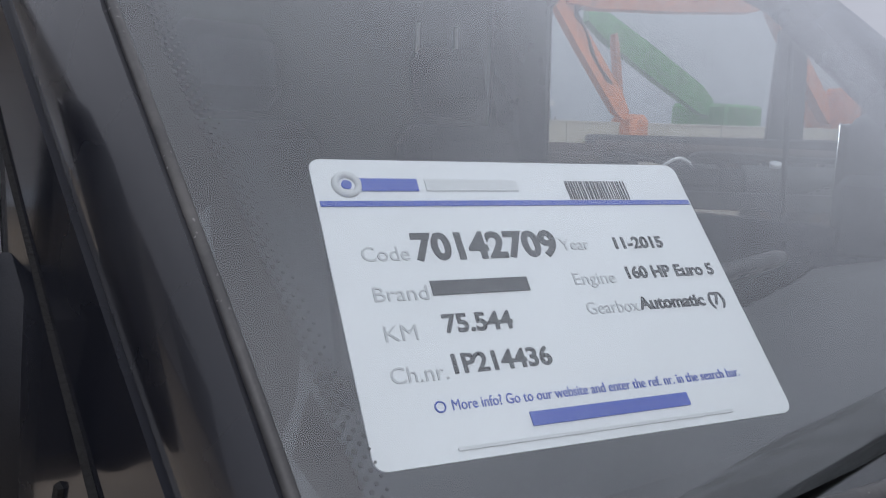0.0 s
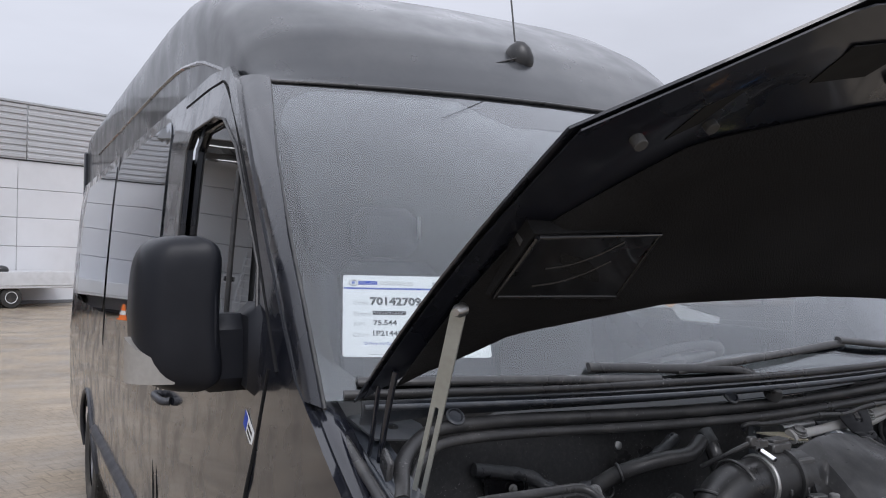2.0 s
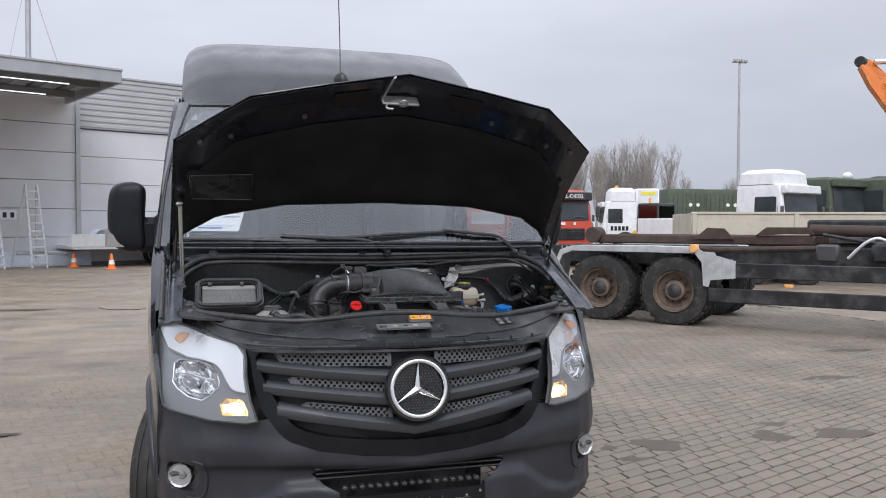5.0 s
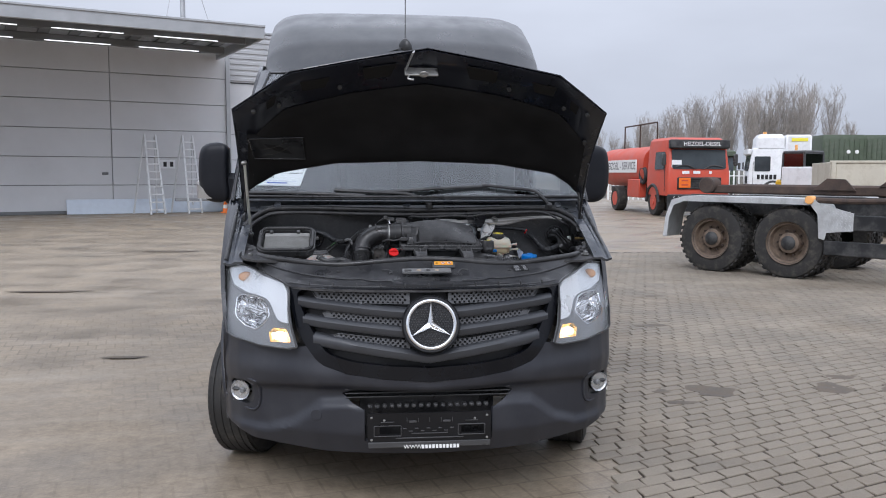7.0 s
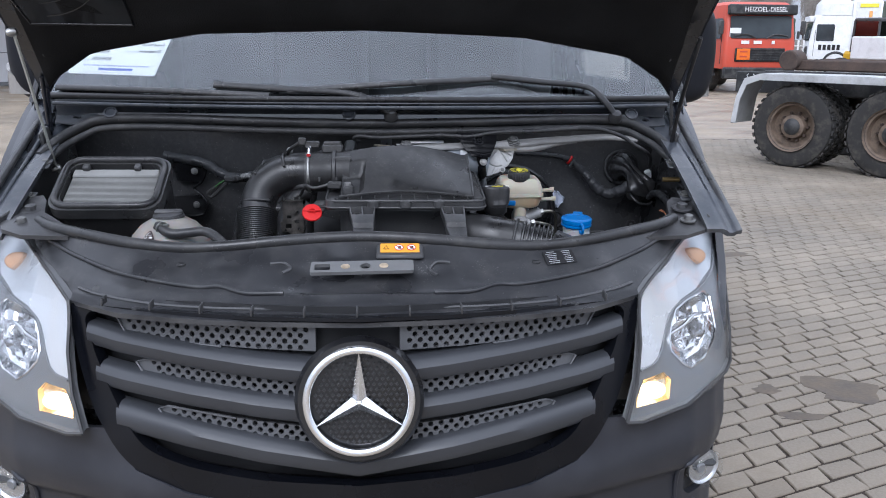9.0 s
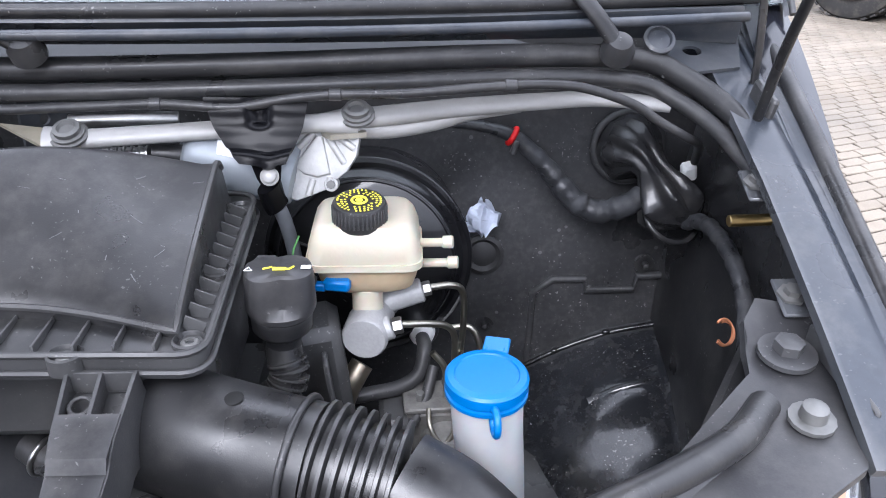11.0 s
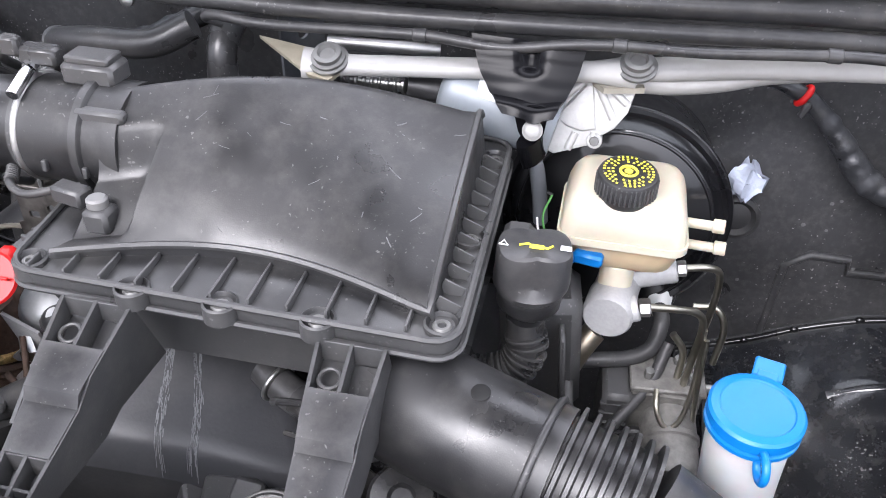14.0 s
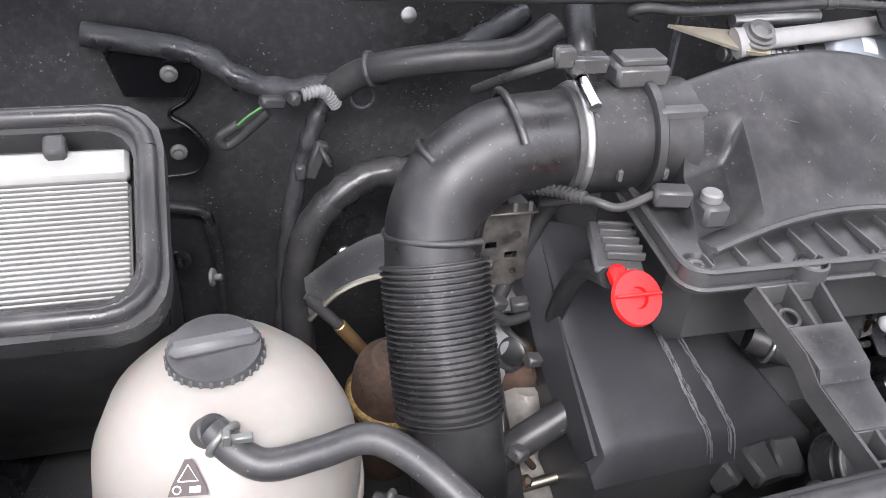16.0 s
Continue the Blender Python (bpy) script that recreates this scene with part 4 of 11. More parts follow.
for xo, zt, xb, zb, it, ib, nr in STRIPS:
    for s in (-1, 1):
        xi = 0.085
        loop = [(xi, it), ((xi + xo) / 2, (it + zt) / 2), (xo - 0.02, zt - 0.001), (xo, zt - 0.008), (xb + 0.016, zb + 0.006), (xb, zb), ((xi + xb) / 2, (ib + zb) / 2), (xi, ib)]
        holes = []
        for r in range(nr):
            for i in range(20):
                x = 0.105 + 0.0215 * (i + 0.5 * (r % 2))
                f = (x - xi) / (xo - xi)
                top, bot = it + (zt - it) * f, ib + (zb - ib) * f
                z = top - (top - bot) * (r + 0.5) / nr
                lim = xo - 0.016 - (xo - xb) * (zt - z) / (zt - zb)
                if x < lim:
                    holes.append(circle(s * x, z, 0.0056, 8))
        part("perforated_strip", G().panel([(s * x, z) for x, z in loop], holes, 0.06, lambda x, z: (x, nose_y(x, z) + 0.010, z), 0.008), STRIPG, grille, "grey perforated strip")
        part("strip_lip", G().tube([(s * x, nose_y(x, z) + 0.006, z) for x, z in loop[1:-1]], 0.0026, 6, smooth=False), STRIPG, grille)
GBAR = mat("bar_plastic", (0.040, 0.042, 0.047), 0.34, bump=0.06, bscale=420, var=0.08)
for xe, z1, z0, h1, h0 in ((0.578, 0.935, 0.888, 0.024, 0.025), (0.556, 0.857, 0.806, 0.025, 0.025), (0.508, 0.776, 0.705, 0.029, 0.026)):
    g = G()
    rows = []
    for i in range(-16, 17):
        x = xe * i / 16
        f = abs(i) / 16
        zc, h = z0 + (z1 - z0) * f, h0 + (h1 - h0) * f
        y = nose_y(x, zc)
        rows.append([Vector((x, y + a, zc + b * h)) for a, b in ((0.036, 1.05), (0.010, 1.0), (-0.006, 0.80), (-0.016, 0.30), (-0.015, -0.45), (-0.009, -0.85), (0.004, -1.0), (0.036, -1.05))])
    g.rings(rows)
    part("grille_bar", g, GBAR, grille, "satin dark-grey grille bar")
# badge: a plain ring with three spokes
BC = Vector((0.004, -0.012, 0.858))
BN = Vector((0, -1, 0.16)).normalized()
badge = part("round_badge", G().lathe(BC - BN * 0.03, BN, [(0.125, 0), (0.128, 0.02), (0.120, 0.034), (0.104, 0.034), (0.100, 0.022), (0.02, 0.022)], 48), GLOSSB, grille, "round chrome badge with three spokes on black")
part("badge_ring", G().torus(BC + BN * 0.006, BN, 0.103, 0.0085, 56, 10), CHROME, badge)
g = G()
bu = Vector((1, 0, 0))
bw = BN.cross(bu).normalized()
if bw.z < 0:
    bw = -bw
for a in (90, 210, 330):
    d = bu * math.cos(radians(a)) + bw * math.sin(radians(a))
    e = BN.cross(d)
    c0 = BC + BN * 0.002
    vs = [c0 + e * 0.017 - d * 0.008, c0 - e * 0.017 - d * 0.008, c0 - e * 0.0025 + d * 0.100, c0 + e * 0.0025 + d * 0.100, c0 + BN * 0.016 - d * 0.004, c0 + BN * 0.006 + d * 0.100]
    g.add(vs, [(0, 1, 2, 3), (0, 4, 5, 3), (1, 2, 5, 4), (2, 3, 5), (0, 1, 4)])
part("badge_spokes", g, CHROME, badge, smooth=10)
g = G()
for i in range(-8, 9):
    for j in range(-8, 9):
        x, z = i * 0.0115 + (j % 2) * 0.0057, j * 0.0105
        if x * x + z * z < 0.090 ** 2:
            p = BC + bu * x + bw * z - BN * 0.006
            g.lathe(p, BN, [(0.0048, 0), (0.002, 0.004)], 4)
part("badge_mesh", g, PLASTB, badge)

# headlamps
HL = [(0.580, 0.742), (0.62, 0.733), (0.75, 0.735), (0.90, 0.752), (0.926, 0.765), (0.942, 0.83), (0.952, 0.93), (0.958, 1.035), (0.945, 1.052), (0.868, 1.066), (0.80, 1.052), (0.72, 1.035), (0.655, 1.018), (0.622, 1.000), (0.616, 0.96), (0.617, 0.90), (0.605, 0.82)]


def lamp_y(x, z):
    x, t = abs(x), min(1.1, max(-0.1, (z - 0.75) / 0.30))
    b0 = interp(x, [0.57, 0.66, 0.75, 0.85, 0.926, 0.96], [0.098, 0.145, 0.205, 0.285, 0.385, 0.45])
    b1 = interp(x, [0.60, 0.64, 0.75, 0.868, 0.93, 0.96], [0.215, 0.250, 0.405, 0.560, 0.605, 0.635])
    return b0 + (b1 - b0) * (0.55 * t + 0.45 * t * t)


REFL_HOLE = [(0.883, 0.916), (0.863, 0.932), (0.796, 0.934), (0.746, 0.926), (0.724, 0.900), (0.714, 0.870), (0.718, 0.849), (0.750, 0.815), (0.777, 0.797), (0.827, 0.804), (0.871, 0.828), (0.888, 0.850)]
SIDE_HOLE = [(0.712, 0.791), (0.691, 0.813), (0.631, 0.813), (0.612, 0.774), (0.612, 0.757), (0.704, 0.752)]
FIN = [(0.758, 1.026), (0.767, 0.941), (0.731, 0.933), (0.708, 0.912), (0.690, 0.880), (0.673, 0.853), (0.655, 0.843), (0.622, 0.840), (0.628, 0.90), (0.628, 0.975), (0.650, 1.008)]
FLUTE = [(0.948, 1.043), (0.909, 0.971), (0.836, 0.946), (0.767, 0.941), (0.758, 1.026), (0.80, 1.040), (0.868, 1.054)]
SILVER = mat("silver_fin_paint", (0.78, 0.79, 0.80), 0.28, metal=0.45, var=0.03)
WARM = mat("warm_reflector", (0.95, 0.78, 0.54), 0.22, metal=1, var=0.08)
BULBGL = mat("bulb_metal", (0.45, 0.45, 0.46), 0.2, metal=1, var=0.1)


def on_lamp(loop, s, d):
    return [Vector((s * x, lamp_y(x, z) + d, z)) for x, z in loop]


def shrink(loop, k):
    cx, cz = sum(p[0] for p in loop) / len(loop), sum(p[1] for p in loop) / len(loop)
    return [(cx + (x - cx) * k, cz + (z - cz) * k) for x, z in loop]


for s in (-1, 1):
    hl = [(s * x, z) for x, z in HL]
    lamp = part("headlamp", G().panel(hl, [[(s * x, z) for x, z in h] for h in (REFL_HOLE, SIDE_HOLE)], 0.02, lambda x, z: (x, lamp_y(x, z) + 0.026, z), 0.006), HLGREY, van, "clear headlamp with chrome reflector and lit side lamp")
    part("housing", G().panel(grow(hl, 0.003), [], 0.05, lambda x, z: (x, lamp_y(x, z) + 0.13, z), 0.01), PLASTB, lamp)
    lens = part("lens", G().panel(hl, [], 0.03, lambda x, z: (x, lamp_y(x, z), z), 0.004), CLEAR, lamp, "clear lens")
    lens.visible_shadow = False
    edge = [Vector((x, lamp_y(x, z) + 0.002, z)) for x, z in hl]
    part("rim", G().rings([edge, [p + Vector((0, 0.028, 0)) for p in edge]], cap=False), HLGREY, lamp)
    part("lamp_gasket", G().tube([Vector((x, lamp_y(x, z) + 0.001, z)) for x, z in hl + hl[:1]], 0.0042, 5, smooth=False), PLASTB, lamp)
    # faceted main reflector with its two bulb shields
    g = G()
    rows = []
    rf = random.Random(6)
    for k, d in ((1.0, 0.024), (0.93, 0.050), (0.78, 0.066), (0.60, 0.080), (0.42, 0.088), (0.20, 0.096)):
        rows.append([p + Vector((0, (0.012 if 0.3 < k < 0.95 else 0.0) * rf.uniform(-1.7, 1.7), 0)) for p in on_lamp(shrink(REFL_HOLE, k), s, d)])
    rows.append(on_lamp(shrink(REFL_HOLE, 0.02), s, 0.096))
    g.rings(rows, cap=False)
    main = part("main_reflector", g, REFLECT, lamp, "faceted chrome main reflector", smooth=0)
    part("reflector_ridge", G().tube(on_lamp([(0.884, 0.868), (0.83, 0.882), (0.78, 0.872), (0.72, 0.866)], s, 0.062), 0.006, 6), REFLECT, main)
    for x, z, r in ((0.822, 0.846, 0.015), (0.795, 0.905, 0.013)):
        c = Vector((s * x, lamp_y(x, z) + 0.085, z))
        part("bulb_shield", G().lathe(c, (s * 0.2, -1, 0), [(r, 0), (r, 0.026), (r * 0.8, 0.036), (r * 0.4, 0.040), (0.001, 0.040)], 14), BULBGL, main)
    for x, z in ((0.880, 0.856), (0.748, 0.862), (0.86, 0.915)):
        part("reflector_stud", G().ball((s * x, lamp_y(x, z) + 0.052, z), (0.006, 0.006, 0.006), 10, 6), BULBGL, main)
    part("hole_trim", G().tube(on_lamp(REFL_HOLE + REFL_HOLE[:1], s, 0.024), 0.003, 5, smooth=False), CHROME, lamp)
    # silver fin, fluted indicator with its amber bulb
    part("silver_fin", G().panel([(s * x, z) for x, z in FIN], [], 0.02, lambda x, z: (x, lamp_y(x, z) + 0.018, z), 0.006), SILVER, lamp, "bright silver fin")
    ind = part("indicator", G().panel([(s * x, z) for x, z in FLUTE], [], 0.02, lambda x, z: (x, lamp_y(x, z) + 0.022, z), 0.004), SILVER, lamp, "fluted clear indicator with an amber bulb")
    part("amber_bulb", G().ball((s * 0.847, lamp_y(0.847, 1.010) + 0.018, 1.010), (0.036, 0.010, 0.024)), mat("frosted_amber", (0.62, 0.40, 0.27), 0.35, var=0.08), ind, "amber bulb")
    g = G()
    for i in range(28):
        x = 0.762 + 0.0068 * i
        zt = interp(x, [0.758, 0.80, 0.868, 0.948], [1.024, 1.038, 1.052, 1.044]) - 0.003
        zb = interp(x, [0.758, 0.767, 0.836, 0.909, 0.948], [0.945, 0.943, 0.948, 0.973, 1.036]) + 0.002
        g.tube(on_lamp([(x, zt), (x, (zt + zb) / 2), (x, zb)], s, 0.010), 0.0022, 4)
    tagged(part("lens_flute", g, CLEAR, ind), kind="stuff")
    part("fin_edge", G().tube(on_lamp([(0.955, 1.036), (0.909, 0.967), (0.836, 0.943), (0.767, 0.938), (0.731, 0.930), (0.708, 0.909), (0.673, 0.850), (0.622, 0.837)], s, 0.016), 0.0026, 6), HLGREY, lamp)
    # lit side lamp
    g = G()
    g.rings([on_lamp(shrink(SIDE_HOLE, k), s, d) for k, d in ((1.0, 0.024), (0.85, 0.044), (0.4, 0.056), (0.02, 0.058))], cap=False)
    side = part("side_lamp", g, WARM, lamp, "lit amber side lamp", smooth=0)
    part("glowing_bulb", G().ball((s * 0.660, lamp_y(0.66, 0.780) + 0.034, 0.780), (0.030, 0.014, 0.021)), LITLAMP, side, "glowing bulb")
    for i in range(9):
        x = 0.622 + 0.010 * i
        part("flute", G().tube(on_lamp([(x, 0.806), (x, 0.762)], s, 0.016), 0.003, 5, smooth=False), CLEAR, side)

# door mirrors
for s in (-1, 1):
    g = G()
    rows = []
    for i in range(25):
        t = 0.5 - 0.5 * math.cos(math.pi * i / 24)
        e = (1 - abs(2 * t - 1) ** 5) ** 0.33 * 0.62 + 0.38 * (0.25 + 0.75 * (1 - abs(2 * t - 1) ** 12))
        z = 1.334 + 0.350 * t
        w = 0.091 * e
        dpt = 0.086 * (0.35 + 0.65 * e)
        cx = 1.136 + 0.014 * math.sin(math.pi * t) - 0.022 * max(0, 0.35 - t)
        rows.append([Vector((s * (cx + w * math.copysign(abs(math.cos(a)) ** 0.5, math.cos(a))), 1.485 + dpt * math.copysign(abs(math.sin(a)) ** 0.62, math.sin(a)) + 0.03 * (abs(math.cos(a)) * math.copysign(1, math.cos(a))), z)) for a in (2 * math.pi * j / 56 for j in range(56))])
    g.rings(rows)
    mir = part("door_mirror", g, MIRP, van, "large matt black door mirror with a clear indicator")
    part("mirror_glass", G().box((s * 1.14, 1.572, 1.512), (0.145, 0.004, 0.29), 0.002), CHROME, mir)
    g = G()
    g.box((s * 1.030, 1.470, 1.418), (0.16, 0.11, 0.178), 0.034, (0, 0, s * -6))
    g.box((s * 0.975, 1.43, 1.425), (0.060, 0.20, 0.215), 0.027, (0, 0, s * 4))
    part("arm", g, MIRP, mir)
    g = G()
    g.tube([(s * 1.075, 1.402, 1.374), (s * 1.073, 1.396, 1.49), (s * 1.078, 1.402, 1.63)], 0.005, 6)
    part("crease", g, MIRP, mir)
    g = G()
    g.sheet(lambda u, v: (s * (1.155 + 0.078 * math.sin(u * 1.5)), 1.43 + 0.06 * u * u, 1.357 + 0.10 * v * (0.35 + 0.65 * u)), 8, 5, 0.02)
    part("indicator", g, mat("clear_indicator", (0.24, 0.23, 0.215), 0.08, coat=0.5) if s < 0 else MATS["clear_indicator"], mir, "clear indicator lens")

# dealer's sticker by the door edge
sx_ = -(side_x(1.372, 1.262) + 0.0212)
stick = part("door_sticker", G().box((sx_, 1.385, 1.252), (0.0012, 0.082, 0.044), 0.0004, (30, 0, 0)), PAPER, van, "small white and blue sticker")
part("sticker_mark", G().box((sx_ - 0.0008, 1.409, 1.266), (0.0010, 0.026, 0.040), 0.0003, (30, 0, 0)), INKB, stick)
for k in (0, 1):
    part("sticker_bar", G().box((sx_ - 0.0008, 1.373 + 0.008 * k, 1.252 - 0.014 * k), (0.0010, 0.036, 0.008), 0.0003, (30, 0, 0)), INKK, stick)

# wheels
def wheel(x, y, steer):
    w = new("wheel")
    w.empty_display_size = 0.1
    w.parent = van
    w["label"] = "steel road wheel with a dusty tyre"
    w.matrix_basis = pose(x, y, 0.345, 0, 0, steer)
    prof = [(0.20, -0.095), (0.235, -0.112), (0.30, -0.115), (0.335, -0.102), (0.345, -0.075), (0.345, 0.075), (0.335, 0.102), (0.30, 0.115), (0.235, 0.112), (0.20, 0.095)]
    part("tyre", G().lathe((0, 0, 0), (1, 0, 0), prof, 48, cap=False), TYRE, w, "dusty tyre")
    g = G()
    for dx, wd in ((-0.078, 0.026), (-0.040, 0.034), (0.0, 0.034), (0.040, 0.034), (0.078, 0.026)):
        g.lathe((dx - wd / 2, 0, 0), (1, 0, 0), [(0.340, 0), (0.3495, 0.001), (0.3505, wd / 2), (0.3495, wd - 0.001), (0.340, wd)], 60, cap=False)
    for i in range(70):
        a = 2 * math.pi * i / 70
        for dx in (-0.088, 0.088):
            g.box((dx, 0.3485 * math.cos(a), 0.3485 * math.sin(a)), (0.012, 0.020, 0.006), 0.001, (math.degrees(a) - 90, 0, 0))
    part("tread", g, TYRE, w)
    for sg in (1,):
        o = 1 if x > 0 else -1
        part("rim", G().lathe((0, 0, 0), (o, 0, 0), [(0.205, -0.09), (0.200, 0.0), (0.205, 0.085), (0.190, 0.088), (0.175, 0.05), (0.10, 0.035), (0.085, 0.075), (0.03, 0.08), (0.001, 0.08)], 32, cap=False), mat("rim_paint", (0.12, 0.12, 0.125), 0.4, metal=0.6) if "rim_paint" not in MATS else MATS["rim_paint"], w)


wheel(-0.878, 1.0, -18)
wheel(0.875, 1.0, -17)
wheel(-0.875, 5.32, 0)
wheel(0.875, 5.32, 0)
# ---- the engine bay ----
part("firewall", G().panel([(-0.90, 0.40), (-0.90, 1.24), (-0.80, 1.32), (0.80, 1.32), (0.90, 1.24), (0.90, 0.40)], [circle(0.809, 1.150, 0.0465, 40)], 0.08,
     lambda x, z: (x, 1.062 + 0.012 * math.sin(7 * x) * math.sin(9 * z), z), 0.02), FIREWALL, van, "dusty black firewall mat")
part("firewall_ridge", G().tube([(0.672, 1.052, 0.80), (0.676, 1.052, 0.925), (0.705, 1.052, 0.948), (0.755, 1.052, 0.948), (0.757, 1.052, 0.928), (0.832, 1.052, 0.930), (0.836, 1.052, 0.952), (0.89, 1.05, 0.955)], 0.006, 6, smooth=False), FIREWALL, van)
part("firewall_ridge", G().tube([(-0.78, 1.052, 0.95), (-0.55, 1.052, 0.95), (-0.5, 1.052, 0.9), (-0.5, 1.052, 0.7)], 0.008, 6), FIREWALL, van)
for s in (-1, 1):
    part("inner_wing", G().sheet(lambda u, v: (s * (0.905 - 0.03 * v - 0.02 * math.sin(3.1 * v)), 0.63 + 0.43 * u, 1.13 + 0.12 * u - 0.66 * v), 10, 8, 0.01), PLASTB, van, "black inner wing panel")

    def house(u, v):
        x, y = 0.56 + 0.345 * u, 1.056 - 0.62 * v
        b = 0.013 * math.exp(-((u - 0.75) / 0.21) ** 6) * math.exp(-max(0.0, (v - 0.19) / 0.035) ** 2) * min(1.0, max(0.0, (v - 0.05) / 0.13))
        back = interp(x, [0.56, 0.585, 0.65, 0.714, 0.794, 0.86, 0.905], [0.750, 0.757, 0.783, 0.818, 0.852, 0.864, 0.872])
        dish = -0.010 * math.exp(-((u - 0.40) / 0.30) ** 2 - ((v - 0.42) / 0.25) ** 2) + 0.006 * math.exp(-((u - 0.80) / 0.10) ** 2 - ((v - 0.45) / 0.2) ** 2)
        return (s * x, y, back - 0.22 * v - 0.18 * v * v + b + dish)

    part("wheel_housing", G().sheet(house, 26, 26, 0.006), HOUSEP, van, "shiny black painted wheel housing")
    part("housing_dent", G().tube([Vector(house(0.56 + 0.38 * k, 0.185)) + Vector((0, 0, 0.002)) for k in (0, 0.35, 0.7, 1.0)], lambda t: 0.0095 - 0.005 * t, 14, flat=0.6), HOUSEP, van)
    part("housing_flange", G().tube([Vector(house(u, 0.012)) + Vector((0, -0.004, 0.006)) for u in (0, 0.15, 0.3, 0.45, 0.6, 0.75, 0.97)], 0.0046, 10), GLOSSB, van)
    for u in (0.27, 0.45, 0.68):
        part("flange_weld", G().ball(Vector(house(u, 0.012)) + Vector((0, -0.006, 0.008)), (0.007, 0.005, 0.005), 12, 8), GLOSSB, van)
    part("housing_seam", G().tube([Vector(house(0.955, v)) + Vector((0, 0, 0.006)) for v in (0.02, 0.3, 0.6, 0.9)], 0.006, 6), GLOSSB, van)
part("undertray", G().box((0, 0.72, 0.50), (1.8, 0.75, 0.02), 0.01), PLASTB, van)
part("radiator", G().box((0, 0.27, 0.74), (1.18, 0.06, 0.56), 0.01), PLASTB, van)

# wing rails with bolts
for s in (-1, 1):
    rail = part("wing_rail", G().sheet(lambda u, v: (s * (0.853 + 0.090 * v + 0.010 * (0.5 - abs(u - 0.5))), 0.44 + 0.60 * u, 1.088 + 0.245 * u ** 0.92 - 0.010 * ramp(v, 0.42, 0.62) + 0.006 * ramp(v, 0.78, 0.9)), 26, 16, 0.012), BAYP, van, "dusty dark-blue painted wing rail")
    part("gutter_line", G().tube([(s * (0.918 - 0.01 * (1 - u)), 0.46 + 0.56 * u, 1.083 + 0.245 * u ** 0.92) for u in (0, 0.25, 0.5, 0.75, 1)], 0.006, 6), BAYP, rail)
    part("edge_seal", G().tube([(s * (0.945 - 0.012 * (1 - u)), 0.46 + 0.56 * u, 1.092 + 0.252 * u ** 0.92) for u in (0, 0.25, 0.5, 0.75, 1)], 0.010, 6), RUBBER, rail)
    for (x, y, z) in ((0.863, 0.762, 1.218), (0.860, 0.633, 1.150), (0.862, 0.90, 1.262)):
        g = G()
        g.box((s * (x + 0.006), y, z - 0.0045), (0.040, 0.048, 0.005), 0.002, (22, 0, 0))
        part("tab", g, BAYP, rail)
        g = G()
        g.lathe((s * x, y, z - 0.002), (0, -0.25, 1), [(0.015, 0), (0.015, 0.003), (0.009, 0.004), (0.009, 0.010), (0.004, 0.0105)], 6 if y < 0.8 else 12)
        part("bolt", g, DULLZ, rail)
    part("hinge_plate", G().panel([(0, 0), (0.10, 0.02), (0.12, 0.10), (0.02, 0.12), (-0.01, 0.06)], [circle(0.05, 0.06, 0.012)], 0.03, lambda a, b: (s * (0.79 + a), 0.905 + b * 0.9, 1.300 + b * 0.30), 0.004), BAYP, rail)
    g = G()
    g.box((s * 0.895, 0.865, 1.255), (0.012, 0.05, 0.09), 0.004, (20, 0, s * 8))
    part("strut_bracket", g, PLASTB, rail)
    br = part("headlamp_bracket", G().panel([(0.70, 0.462), (0.672, 0.438), (0.69, 0.415), (0.79, 0.402), (0.85, 0.44), (0.880, 0.50), (0.885, 0.56), (0.880, 0.63), (0.830, 0.645), (0.806, 0.61), (0.792, 0.55)], [circle(0.826, 0.487, 0.013)], 0.03,
              lambda x, y: (s * x, y, 1.106 + 0.16 * (y - 0.5) - 0.10 * max(0, 0.78 - x) + 0.010 * (y > 0.60)), 0.010), PLASTG, van, "grey plastic headlamp bracket")
    g = G()
    g.lathe((s * 0.832, 0.567, 1.122), (0, -0.15, 1), [(0.027, 0), (0.027, 0.005), (0.020, 0.006)], 20)
    part("washer", g, PLASTG, br)
    g = G()
    g.lathe((s * 0.832, 0.567, 1.128), (0, -0.15, 1), [(0.014, 0), (0.014, 0.010), (0.010, 0.012)], 6)
    part("hex_bolt", g, PLASTG, br)
    g = G()
    g.lathe((s * 0.822, 0.487, 1.108), (0, -0.15, 1), [(0.020, 0), (0.020, 0.004), (0.012, 0.005), (0.011, 0.016), (0.004, 0.019)], 14)
    part("adjuster", g, DULLZ, br)
    part("web", G().box((s * 0.868, 0.535, 1.122), (0.006, 0.12, 0.022), 0.003, (8, 0, s * 4)), PLASTG, br)
part("brass_pin", G().cyl((0.845, 0.775, 1.166), (0.895, 0.778, 1.166), 0.007, 10), BRASS, van, "brass pin")
part("copper_wire", G().torus((0.815, 0.668, 1.085), (0.6, -1, 0.5), 0.014, 0.0016, 24, 5, 30, 300), COPPER, van)
part("copper_wire", G().torus((0.818, 0.671, 1.082), (0.5, -1, 0.6), 0.0125, 0.0016, 24, 5, 20, 280), COPPER, van)

